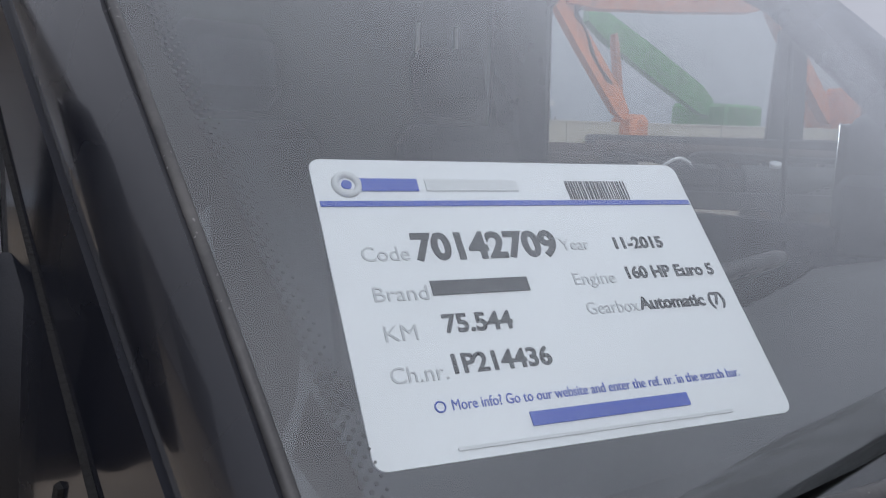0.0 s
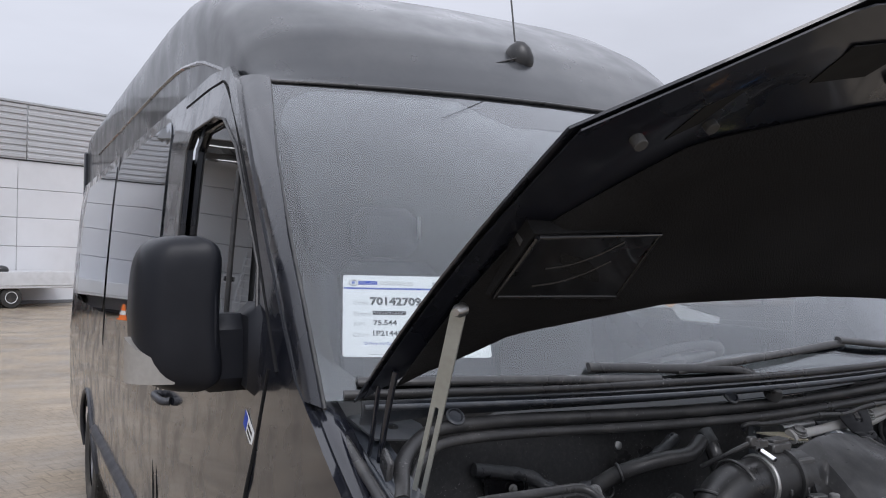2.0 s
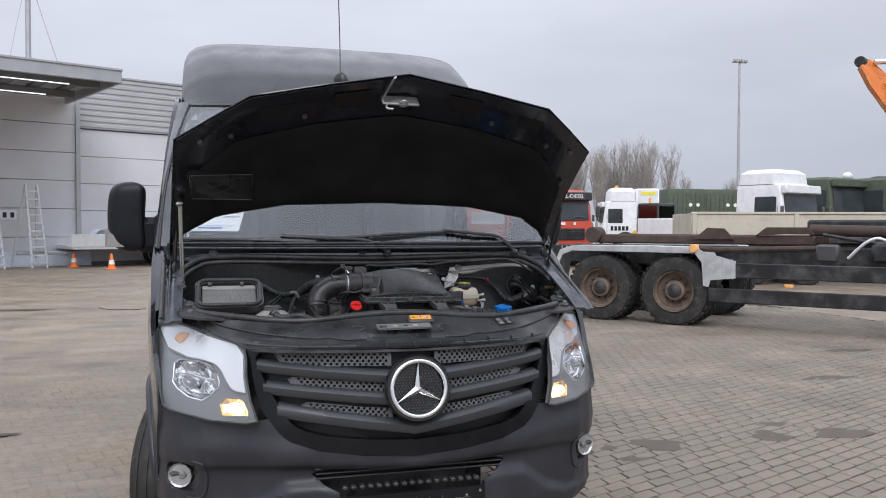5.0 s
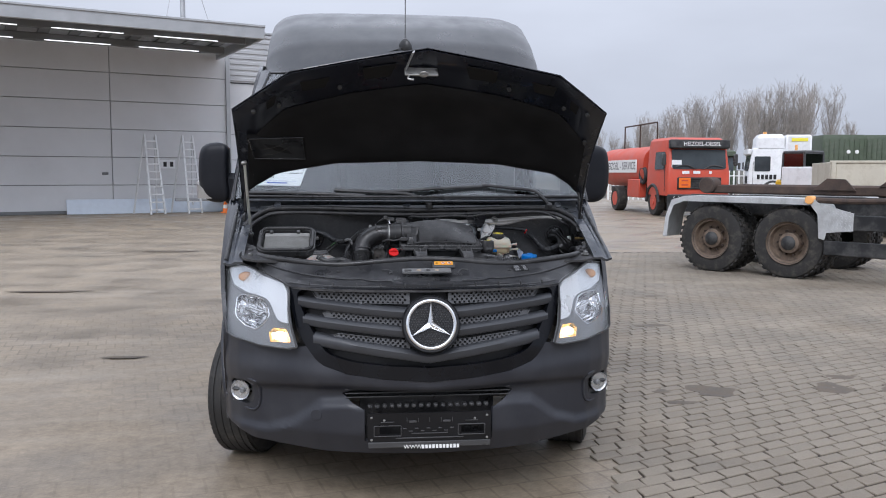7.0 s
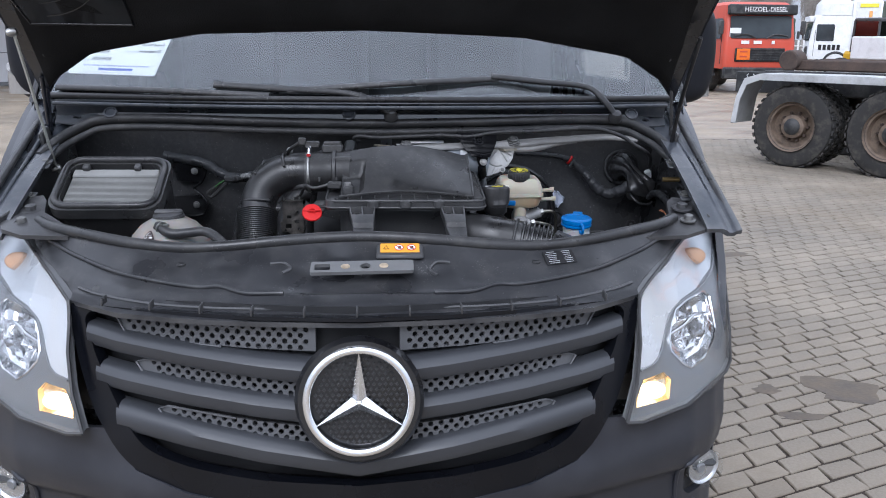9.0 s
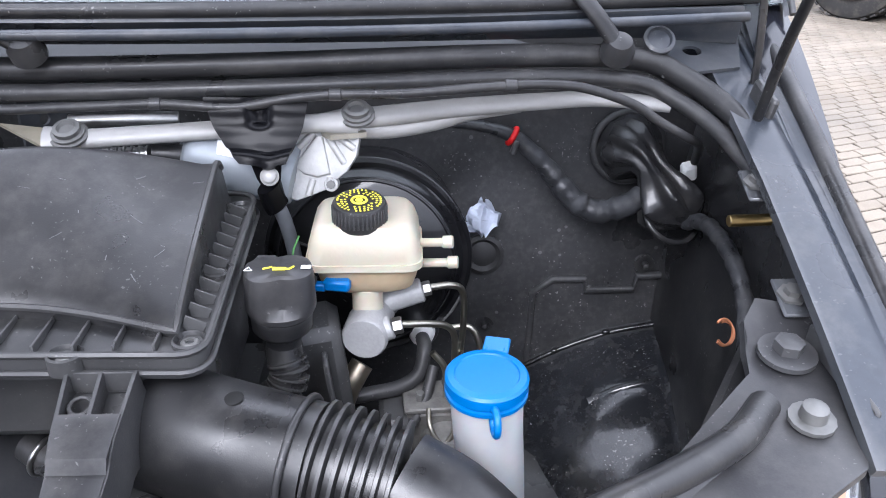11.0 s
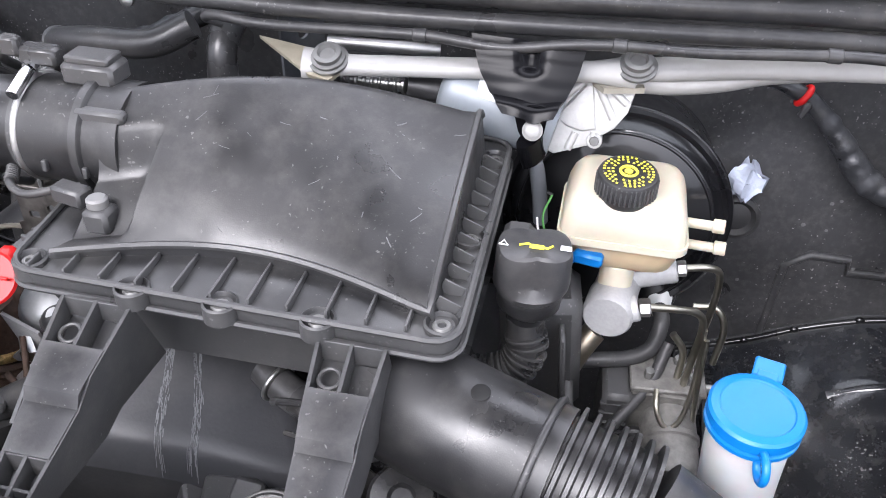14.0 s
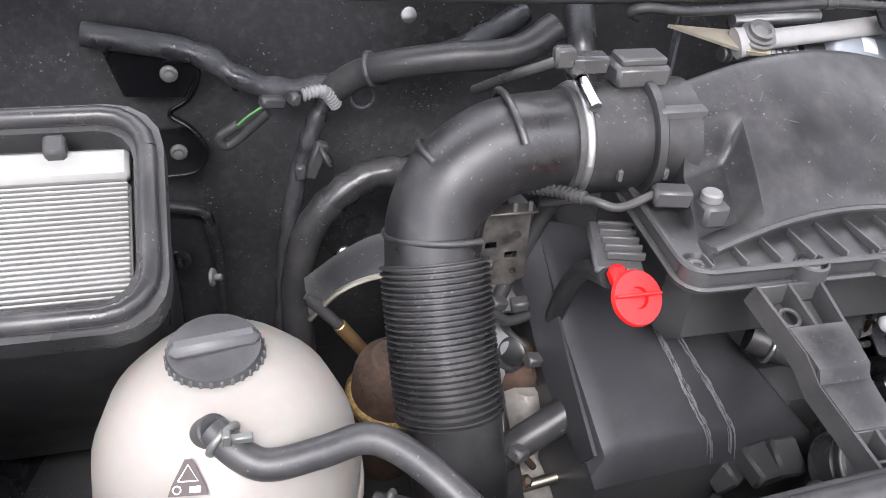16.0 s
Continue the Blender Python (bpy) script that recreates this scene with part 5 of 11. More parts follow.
# scuttle panel, seals and wipers
SE = [(-0.895, 0.800, 1.228), (-0.862, 0.868, 1.268), (-0.815, 0.910, 1.297), (-0.755, 0.922, 1.317), (-0.60, 0.910, 1.322), (-0.30, 0.888, 1.316), (0, 0.880, 1.312), (0.30, 0.888, 1.316), (0.60, 0.910, 1.322), (0.755, 0.922, 1.317), (0.815, 0.910, 1.297), (0.862, 0.868, 1.268), (0.895, 0.800, 1.228)]
part("scuttle_seal", G().tube(SE, 0.0185, 10, flat=0.75), RUBBER, van, "thick black rubber scuttle seal")
part("seal_lip", G().tube([(x * 0.985, y - 0.020, z - 0.022) for x, y, z in SE], 0.010, 8), RUBBER, van)
cab_line = part("bonnet_cable", G().tube([(0.858, 0.940, 1.178), (0.846, 0.905, 1.212), (0.815, 0.862, 1.236), (0.777, 0.856, 1.258), (0.742, 0.852, 1.280), (0.684, 0.850, 1.299), (0.630, 0.846, 1.304), (0.573, 0.842, 1.302), (0.483, 0.838, 1.296), (0.404, 0.836, 1.295), (0.352, 0.836, 1.290), (0.288, 0.834, 1.281), (0.210, 0.838, 1.284), (0.118, 0.840, 1.280), (0.03, 0.840, 1.277), (-0.02, 0.842, 1.281), (-0.035, 0.850, 1.274), (-0.02, 0.858, 1.266)], 0.0056, 10), RUBBER, van, "thin black cable under the scuttle")
for x, y, z in ((0.205, 0.838, 1.284), (0.404, 0.836, 1.295), (0.600, 0.844, 1.3035)):
    part("cable_clip", G().cyl((x - 0.007, y, z), (x + 0.007, y, z), 0.0070, 10), PLASTB, cab_line)
part("scuttle_panel", G().sheet(lambda u, v: (lambda x: (x, (0.895 + 0.055 * (abs(x) / 0.75) ** 2) * (1 - v) + (glass_y(x, 1.376) - 0.010) * v - 0.004 * math.sin(math.pi * v), (1.337 - 0.02 * max(0, abs(x) - 0.74) * 4) * (1 - v) + 1.372 * v))(-0.90 + 1.80 * u), 40, 8, 0.006), BAYP, van, "dark painted scuttle panel")
part("glass_bottom_trim", G().tube([(x, glass_y(x, 1.383) - 0.008, 1.383) for x in (-0.93, -0.6, -0.3, 0, 0.3, 0.6, 0.93)], 0.009, 8), PLASTB, van)
part("scuttle_ledge", G().tube([(x, glass_y(x, 1.36) - 0.012, 1.362) for x in (-0.90, -0.6, -0.3, 0, 0.3, 0.6, 0.90)], 0.006, 6), BAYP, van)
for x in (-0.05, -0.73, 0.785):
    g = G()
    g.lathe((x, 0.872 + 0.08 * x * x, 1.338), (0, -0.72, 0.68), [(0.019, 0), (0.019, 0.004), (0.015, 0.006), (0.013, 0.002), (0.002, 0.002)], 24)
    part("scuttle_plug", g, BAYP, van)


def wiper(pivot, knee, joint, tip_a, tip_b):
    w = part("wiper", G().tube([pivot, Vector(pivot).lerp(Vector(knee), 0.45) + Vector((0, -0.004, 0.010)), knee, Vector(knee).lerp(Vector(joint), 0.5) + Vector((0, -0.006, 0)), joint], 0.0115, 8, flat=0.65), PLASTB, van, "black windscreen wiper")
    b = [Vector((p[0], glass_y(p[0], p[1]) - o, p[1])) for p, o in ((tip_a, 0.010), (((tip_a[0] + tip_b[0]) / 2, (tip_a[1] + tip_b[1]) / 2 + 0.004), 0.022), (tip_b, 0.010))]
    part("blade", G().tube(b, 0.010, 8, flat=0.7), RUBBER, w)
    part("rubber_edge", G().tube([p + Vector((0, 0.010, -0.002)) for p in b], 0.005, 6), RUBBER, w)
    part("pivot_cap", G().lathe(Vector(pivot) - Vector((0, -0.012, 0.012)), (0, -0.6, 0.8), [(0.020, 0), (0.020, 0.014), (0.014, 0.026), (0.004, 0.029)], 16), PLASTB, w)


wiper((0.070, 0.850, 1.344), (-0.06, 0.855, 1.402), (-0.43, 0.895, 1.420), (-0.90, 1.405), (-0.27, 1.392))
wiper((0.729, 0.886, 1.337), (0.645, 0.925, 1.418), (0.36, 0.905, 1.448), (-0.22, 1.405), (0.38, 1.440))

# front panel of the bay, with its seal and labels
def panel_rear(x):
    return interp(abs(x), [0, 0.20, 0.35, 0.50, 0.62, 0.74, 0.80], [0.332, 0.327, 0.325, 0.345, 0.392, 0.455, 0.515])


def seal_z(x):
    return interp(abs(x), [0, 0.1, 0.2, 0.3, 0.4, 0.5, 0.55, 0.7, 0.8], [1.108, 1.105, 1.098, 1.089, 1.083, 1.088, 1.093, 1.104, 1.112])


def panel_z(x, y):
    f = interp(abs(x), [0, 0.2, 0.35, 0.5, 0.62, 0.80], [0.03, 0.04, 0.065, 0.11, 0.20, 0.36])
    t = min(1, max(0, (y - f) / max(panel_rear(x) - f, 0.05)))
    z = 1.006 + (seal_z(x) - 1.016) * t ** 2.3
    ledge = 0.012 / (1 + math.exp(-(t - 0.40) * 60)) - 0.006
    pocket = -0.014 * math.exp(-((x - 0.02) / 0.17) ** 8 - ((y - 0.215) / 0.045) ** 8)
    notch = -0.012 * math.exp(-((x + 0.045) / 0.035) ** 8 - ((y - 0.283) / 0.026) ** 8)
    ribs = -0.007 * (math.exp(-((x - 0.25) / 0.03) ** 8) + math.exp(-((x + 0.30) / 0.05) ** 8)) * (t > 0.6) * (t < 0.9)
    return z + ledge + pocket + notch + ribs


PF = [(x, interp(abs(x), [0, 0.2, 0.35, 0.5, 0.62], [0.042, 0.055, 0.080, 0.125, 0.215])) for x in np.linspace(-0.62, 0.62, 21)]
PR = [(x, panel_rear(x)) for x in np.linspace(0.80, -0.80, 31)]
lockp = part("lock_panel", G().panel([(float(a), float(b)) for a, b in PF] + [(0.66, 0.30), (0.74, 0.40), (0.79, 0.47)] + [(float(a), float(b)) for a, b in PR] + [(-0.79, 0.47), (-0.74, 0.40), (-0.66, 0.30)], [], 0.014, lambda x, y: (x, y, panel_z(x, y)), 0.01), LOCKP, van, "dark-grey plastic front cross panel")
for k in (1, -1):
    part("rib", G().tube([(k * x, y, panel_z(k * x, y) + 0.003) for x, y in ((0.16, 0.165), (0.24, 0.17), (0.30, 0.20), (0.36, 0.205), (0.52, 0.27), (0.66, 0.37), (0.74, 0.435))], 0.005, 6), LOCKP, lockp)
    part("rib", G().tube([(k * x, y, panel_z(k * x, y) + 0.002) for x, y in ((0.14, 0.115), (0.30, 0.13), (0.44, 0.165), (0.56, 0.225), (0.62, 0.27))], 0.004, 6), LOCKP, lockp)
    part("rib", G().tube([(k * x, y, panel_z(k * x, y) + 0.002) for x, y in ((0.20, 0.268), (0.17, 0.268), (0.155, 0.255), (0.17, 0.24))], 0.004, 6), LOCKP, lockp)
for i in range(-5, 6):
    part("clip_notch", G().box((i * 0.105, 0.055 + 0.33 * (i * 0.105) ** 2, 1.020), (0.004, 0.03, 0.016), 0.001), PLASTB, lockp)
for x, y in ((-0.46, 0.145), (-0.20, 0.09), (0.20, 0.09), (0.46, 0.145), (0.40, 0.29), (-0.40, 0.29)):
    part("push_clip", G().lathe((x, y, panel_z(x, y) - 0.001), (0, 0, 1), [(0.010, 0), (0.010, 0.003), (0.005, 0.005), (0.001, 0.005)], 12), PLASTB, lockp)
part("front_seal", G().tube([(x, panel_rear(x) + 0.002, seal_z(x)) for x in (-0.79, -0.74, -0.62, -0.52, -0.42, -0.32, -0.2, -0.1, 0, 0.1, 0.2, 0.32, 0.42, 0.52, 0.62, 0.74, 0.79)], 0.0135, 10), RUBBER, van, "rubber seal along the front panel")
part("seal_groove", G().tube([(x, panel_rear(x) + 0.016, seal_z(x) - 0.006) for x in (-0.79, -0.74, -0.62, -0.52, -0.42, -0.32, -0.2, 0, 0.2, 0.32, 0.42, 0.52, 0.62, 0.74, 0.79)], 0.008, 8), RUBBER, van)
latch = part("latch_plate", G().panel(rrect(0.005, 0.232, 0.225, 0.046, 0.006), [rrect(-0.082, 0.231, 0.034, 0.026, 0.004), circle(0.012, 0.232, 0.0115)], 0.02, lambda x, y: (x, y + 0.06 * x, 1.066 - 0.25 * (0.232 - y)), 0.008), GREYBAR, lockp, "bare metal latch plate with rust spots")
g = G()
for x in (-0.032, 0.052):
    g.lathe((x, 0.232 + 0.06 * x, 1.064), (0, -0.24, 1), [(0.011, 0), (0.010, 0.003), (0.001, 0.005)], 14)
tagged(part("rivet", g, mat("rusty_zinc", (0.52, 0.42, 0.30), 0.5, metal=0.5, var=0.3, scale=60), latch), kind="stuff")
ym = lambda x, y: (x, y, 1.0915 + 0.45 * (y - 0.292))
lab = part("warning_label", G().panel(rrect(0.088, 0.292, 0.088, 0.029, 0.002), [], 0.03, ym, 0.001), ORANGEY, lockp, "yellow warning label with two round prohibition signs")
part("label_base", G().box((0.088, 0.290, 1.0825), (0.106, 0.048, 0.012), 0.005, (24, 0, 0)), PLASTG, lockp)
for x in (0.086, 0.114):
    zz = ym(0, 0.292)[2] + 0.0003
    part("sign_disc", G().lathe((x, 0.292, zz), (0, -0.41, 0.91), [(0.0098, 0), (0.0098, 0.0005)], 20), WHITE, lab)
    part("sign_ring", G().torus((x, 0.292, zz + 0.0006), (0, -0.41, 0.91), 0.0096, 0.0010, 24, 5), INKR, lab)
    part("sign_bar", G().tube([(x - 0.007, 0.298, zz + 0.0037), (x + 0.007, 0.286, zz - 0.0017)], 0.001, 5), INKR, lab)
    part("pictogram", G().box((x + 0.001, 0.291, zz + 0.0008), (0.007, 0.009, 0.0006), 0.0002, (24, 0, 0)), INKK, lab)
part("triangle_sign", G().tube([(0.051, 0.287, zz - 0.0016), (0.063, 0.287, zz - 0.0016), (0.057, 0.298, zz + 0.0035), (0.051, 0.287, zz - 0.0016)], 0.0007, 5, smooth=False), INKK, lab)
wl_y = 0.303
wl_t = math.degrees(math.atan2(panel_z(0.457, wl_y + 0.02) - panel_z(0.457, wl_y - 0.02), 0.04))
wl_c, wl_r = Vector((0.457, wl_y, (panel_z(0.457, wl_y + 0.018) + panel_z(0.457, wl_y - 0.018)) / 2 + 0.0035)), 12
lab2 = part("data_label", G(Matrix.Translation(wl_c) @ pose(0, 0, 0, wl_t, -2, wl_r)).box((0, 0, 0), (0.074, 0.043, 0.001), 0.0003), INKK, lockp, "black data label with white print too small to read")
g = G(Matrix.Translation(wl_c) @ pose(0, 0, 0, wl_t, -2, wl_r))
for i in range(7):
    for j, (a, w) in enumerate(((-0.018, 0.034), (0.020, 0.026))):
        g.box((a, 0.018 - i * 0.006, 0.0008), (0.8 * w * (0.7 + 0.3 * ((i * 7 + j * 3) % 4) / 3), 0.0013, 0.0005), 0.0001)
part("print_bar", g, INKG, lab2)

# air filter
AF_F, AF_B = (-0.098, 0.318), (0.530, 0.825)


def af_z(y):
    return 1.146 + 0.10 * (y - 0.53)


air = part("air_filter_base", G().box((0.115, 0.70, 1.070), (0.36, 0.20, 0.13), 0.02), PLASTB, van, "black plastic air filter housing")
rim = [(x, y) for x, y in rrect(0.106, 0.687, 0.405, 0.296, 0.022)]
part("flange", G().panel(rim, [], 0.05, lambda x, y: (x, y - 0.015 * (x - 0.11), af_z(y)), 0.022), PLAST, air, "black flange")
part("flange_lip", G().tube([(x, y - 0.015 * (x - 0.11), af_z(y) + 0.004) for x, y in rim + rim[:1]], 0.0032, 6, smooth=False), PLAST, air)
part("flange_step", G().tube([(0.106 + (x - 0.106) * 1.012, 0.687 + (y - 0.687) * 1.016 - 0.015 * (x - 0.11), af_z(y) - 0.013) for x, y in rim + rim[:1]], 0.0030, 6, smooth=False), PLAST, air)


def lid(u, v):
    """The domed lid: u across, v from front to back."""
    x0 = -0.064 + 0.01 * v
    x1 = 0.280 + 0.0 * v
    x = x0 + (x1 - x0) * u
    y = 0.562 + (0.715 + 0.085 * u - 0.562) * v + 0.035 * math.sin(math.pi * u) * (1 - v)
    crown = 0.024 * math.sin(math.pi * min(1, u * 1.05)) * (0.3 + 0.7 * v)
    z = 1.158 + 0.108 * v ** 0.85 - 0.020 * u * v + crown
    if v > 0.86:
        z -= 0.030 * ((v - 0.86) / 0.14) ** 2
    if u < 0.18 and v < 0.62:
        k = min(1, (0.18 - u) / 0.03) * min(1, (0.62 - v) / 0.08)
        z -= 0.034 * max(0, k) * min(1, v / 0.2)
    return Vector((x, y, z))


NU, NV = 44, 36
top = [[lid(i / NU, j / NV) for j in range(NV + 1)] for i in range(NU + 1)]
ring = [top[i][0] for i in range(NU + 1)] + [top[NU][j] for j in range(1, NV + 1)] + [top[i][NV] for i in range(NU - 1, -1, -1)] + [top[0][j] for j in range(NV - 1, 0, -1)]
g = G()
g.add([p for r in top for p in r], [(i * (NV + 1) + j, (i + 1) * (NV + 1) + j, (i + 1) * (NV + 1) + j + 1, i * (NV + 1) + j + 1) for i in range(NU) for j in range(NV)])
foot = [Vector((p.x + 0.006 * (1 if p.x > 0.1 else -1), p.y, min(p.z, af_z(p.y)) - 0.002)) for p in ring]
g.rings([ring, foot], cap=False)
lidp = part("lid", g, PLAST, air, "scuffed dark-grey domed lid")
rs = random.Random(17)
g = G()
for i in range(20):
    u0, v0, a0, ln = rs.uniform(0.22, 0.96), rs.uniform(0.05, 0.82), rs.uniform(0, 3.1), rs.uniform(0.008, 0.05)
    g.tube([lid(min(0.98, u0 + ln * t * math.cos(a0)), min(0.84, max(0.02, v0 + ln * t * math.sin(a0) + 0.2 * ln * t * t))) + Vector((0, 0, 0.0001)) for t in (0, 0.5, 1)], rs.uniform(0.0002, 0.0006), 4, 3)
tagged(part("scuff", g, mat("scuff_grey", (0.12, 0.12, 0.125), 0.7, var=0.3), lidp), kind="stuff")
part("lid_edge", G().tube([p + Vector((0, 0, 0.0005)) for p in ring[:NU + NV // 1]], 0.0035, 6, smooth=False), PLAST, air)
for i in range(11):
    x = -0.075 + i * 0.034
    e = lid(min(1, max(0, (x + 0.06) / 0.34)), 0)
    part("stiffening_rib", G().box((x, (0.543 + e.y) / 2, 1.149), (0.0024, max(0.015, e.y - 0.543), 0.016), 0.0006), PLAST, air)
for j in range(11):
    y = 0.575 + j * 0.021
    part("stiffening_rib", G().box((0.2925, y, af_z(y) + 0.006), (0.020, 0.0018, 0.014), 0.0005, (0, 24, 0)), PLAST, air)
for x, y in ((0.024, 0.542), (0.105, 0.541), (0.191, 0.541), (0.292, 0.558), (-0.082, 0.556), (0.294, 0.670), (0.296, 0.80)):
    b = part("boss", G().lathe((x, y, af_z(y) - 0.012), (0, 0, 1), [(0.0155, 0), (0.0155, 0.0155), (0.0135, 0.017), (0.0110, 0.0125), (0.001, 0.0125)], 24), PLAST, air)
    g = G()
    g.lathe((x, y, af_z(y) - 0.004), (0, 0, 1), [(0.0085, 0), (0.0085, 0.0045), (0.0070, 0.006), (0.0042, 0.006), (0.0035, 0.0035), (0.001, 0.0035)], 14)
    part("filter_screw", g, DULLZ, air)
part("side_clip", G().box((0.335, 0.70, 1.13), (0.03, 0.05, 0.05), 0.006), PLASTB, air)
# legs of the housing
LEGP = mat("dull_grey_plastic", (0.020, 0.020, 0.0212), 0.42, bump=0.05, bscale=500, var=0.15, rvar=0.2, dirt=DUST, dirt_amt=0.20, dirt_scale=15, specks=0.25, edge_glint=0.2)
for x0, x1, xa, xb in ((-0.036, 0.027, -0.008, 0.022), (0.195, 0.252, 0.216, 0.249)):
    def leg_at(u, v, h=0.0, x0=x0, x1=x1, xa=xa, xb=xb):
        return Vector(((x0 + (xa - x0) * v) * (1 - u) + (x1 + (xb - x1) * v) * u, 0.530 - 0.180 * v, 1.137 - 0.052 * v - 0.010 * (v > 0.46) + h))
    leg = part("support_leg", G().sheet(lambda u, v: leg_at(u, v), 3, 16, 0.004, v=(0.24, 0.72)), LEGP, air, "grey plastic support leg")
    for u in (0.0, 0.5, 1.0):
        for va, vb in (((0, 1),) if u != 0.5 else ((0, 0.24), (0.72, 1.0))):
            rows = []
            for i in range(9):
                v = va + (vb - va) * i / 8
                d = (0.060 * (1 - v) + 0.022) if u == 1.0 else 0.022
                c = leg_at(u, v, 0.003)
                w = Vector((0.0016, 0, 0))
                rows.append([c - w, c + w, c + w + Vector((0, 0.4 * d, -d)), c - w + Vector((0, 0.4 * d, -d))])
            part("leg_wall", G().rings(rows), LEGP, leg)
    for v in (0.0, 0.24, 0.72, 0.86, 1.0):
        a, b = leg_at(0, v), leg_at(1, v)
        part("cross_wall", G().box(((a.x + b.x) / 2, a.y, a.z - 0.008), (b.x - a.x, 0.003, 0.020), 0.0006), LEGP, leg)
    part("pocket_floor", G().sheet(lambda u, v: leg_at(u, v, -0.022), 2, 2, 0.002, v=(0.0, 0.24)), PLASTB, leg)
    part("pocket_floor", G().sheet(lambda u, v: leg_at(u, v, -0.020), 2, 2, 0.002, v=(0.72, 1.0)), PLASTB, leg)
    c = leg_at(0.27, 0.15, -0.006)
    part("leg_eye", G().torus(c, (0, -0.3, 0.9), 0.0088, 0.0020, 28, 8), LEGP, leg)
# inlet duct
duct = part("inlet_duct", G().tube([(0.255, 0.565, 1.055), (0.30, 0.545, 1.055), (0.352, 0.530, 1.050), (0.40, 0.518, 1.045)], lambda t: 0.060 - 0.004 * t, 24), PLAST, van, "black intake duct with a ribbed section")
part("ribbed_section", G().bellows([(0.398, 0.519, 1.045), (0.43, 0.511, 1.040), (0.475, 0.500, 1.032)], 0.060, 0.010, 7, 28), PLAST, duct)
part("duct_end", G().tube([(0.472, 0.500, 1.032), (0.52, 0.478, 1.012), (0.57, 0.44, 0.97), (0.60, 0.40, 0.90)], 0.054, 22), PLAST, duct)
part("duct_band", G().torus((0.385, 0.521, 1.047), (0.95, -0.25, -0.1), 0.0585, 0.0035, 32, 6), PLAST, duct)
part("duct_mark", G().lathe((0.331, 0.530, 1.110), (-0.05, -0.1, 1), [(0.009, 0), (0.007, 0.0012), (0.001, 0.0008)], 14), mat("hole_dark", (0.006, 0.006, 0.006), 0.7), duct)

# airflow meter, elbow and hose
MC = Vector((-0.06, 0.705, 1.200))
meter = part("airflow_meter", G().lathe(MC + Vector((0.02, 0, 0)), (-1, 0.01, 0), [(0.056, 0), (0.056, 0.035), (0.060, 0.038), (0.060, 0.046), (0.053, 0.048), (0.053, 0.105), (0.050, 0.108)], 32), PLAST, van, "black airflow meter")
g = G()
g.box(MC + Vector((-0.028, 0.012, 0.062)), (0.055, 0.036, 0.022), 0.004)
g.box(MC + Vector((-0.028, 0.012, 0.076)), (0.046, 0.028, 0.008), 0.002)
part("meter_head", g, PLASTG, meter, "grey sensor head")
part("meter_bridge", G().box(MC + Vector((0.0, -0.035, 0.040)), (0.05, 0.014, 0.012), 0.003), PLAST, meter)
part("meter_tab", G().box(MC + Vector((-0.015, -0.056, -0.012)), (0.005, 0.006, 0.012), 0.001), PLAST, meter)
part("meter_tab", G().box(MC + Vector((-0.060, -0.053, -0.012)), (0.005, 0.006, 0.012), 0.001), PLAST, meter)
g = G()
g.box(MC + Vector((-0.082, 0.010, 0.073)), (0.04, 0.020, 0.018), 0.003)
g.box(MC + Vector((-0.108, 0.004, 0.082)), (0.020, 0.014, 0.020), 0.003)
part("plug", g, PLASTB, meter)
part("plug_lead", G().tube([MC + Vector((-0.115, 0.004, 0.078)), MC + Vector((-0.145, 0.03, 0.055)), MC + Vector((-0.165, 0.08, 0.02))], 0.005, 6), RUBBER, meter)
elbow = part("intake_elbow", G().tube([(-0.135, 0.708, 1.199), (-0.175, 0.709, 1.199), (-0.224, 0.708, 1.192), (-0.266, 0.700, 1.164), (-0.284, 0.688, 1.130), (-0.288, 0.668, 1.090)], 0.0470, 28, 8), PLAST, van, "black plastic intake elbow")
part("hose_collar", G().tube([(-0.132, 0.708, 1.199), (-0.160, 0.708, 1.199)], 0.0515, 28, smooth=False), PLAST, elbow)
clampb = part("hose_clamp", G().torus((-0.150, 0.708, 1.199), (1, 0, 0), 0.0515, 0.0045, 40, 6), STEEL, elbow, "steel worm-drive hose clamp")
g = G()
g.cyl((-0.150, 0.700, 1.262), (-0.148, 0.668, 1.250), 0.0065, 12)
g.lathe((-0.150, 0.702, 1.262), (0, 1, 0.3), [(0.008, 0), (0.008, 0.008), (0.005, 0.010)], 6)
part("clamp_screw", g, CHROME, clampb)
g = G()
g.torus((-0.205, 0.709, 1.195), (0.96, 0.0, 0.27), 0.0545, 0.0035, 30, 6, 130, 330)
g.torus((-0.252, 0.704, 1.170), (0.55, 0.10, 0.83), 0.0545, 0.0035, 30, 6, 120, 290)
g.torus((-0.277, 0.688, 1.118), (0.03, 0.35, 0.93), 0.0545, 0.0035, 30, 6, 110, 250)
part("mould_rib", g, PLAST, elbow)
hose = part("ribbed_hose", G().bellows([(-0.288, 0.667, 1.100), (-0.287, 0.640, 1.055), (-0.285, 0.603, 0.995), (-0.284, 0.590, 0.970)], 0.0530, 0.0068, 27, 36), RUBBER, van, "black ribbed intake hose")
part("hose_tail", G().tube([(-0.281, 0.594, 0.978), (-0.278, 0.575, 0.93), (-0.274, 0.550, 0.87), (-0.270, 0.53, 0.80)], 0.0475, 28), PLAST, hose)
part("lower_pipe", G().tube([(-0.258, 0.587, 0.872), (-0.252, 0.560, 0.81), (-0.245, 0.535, 0.73), (-0.24, 0.50, 0.62)], 0.056, 26), PLAST, hose)

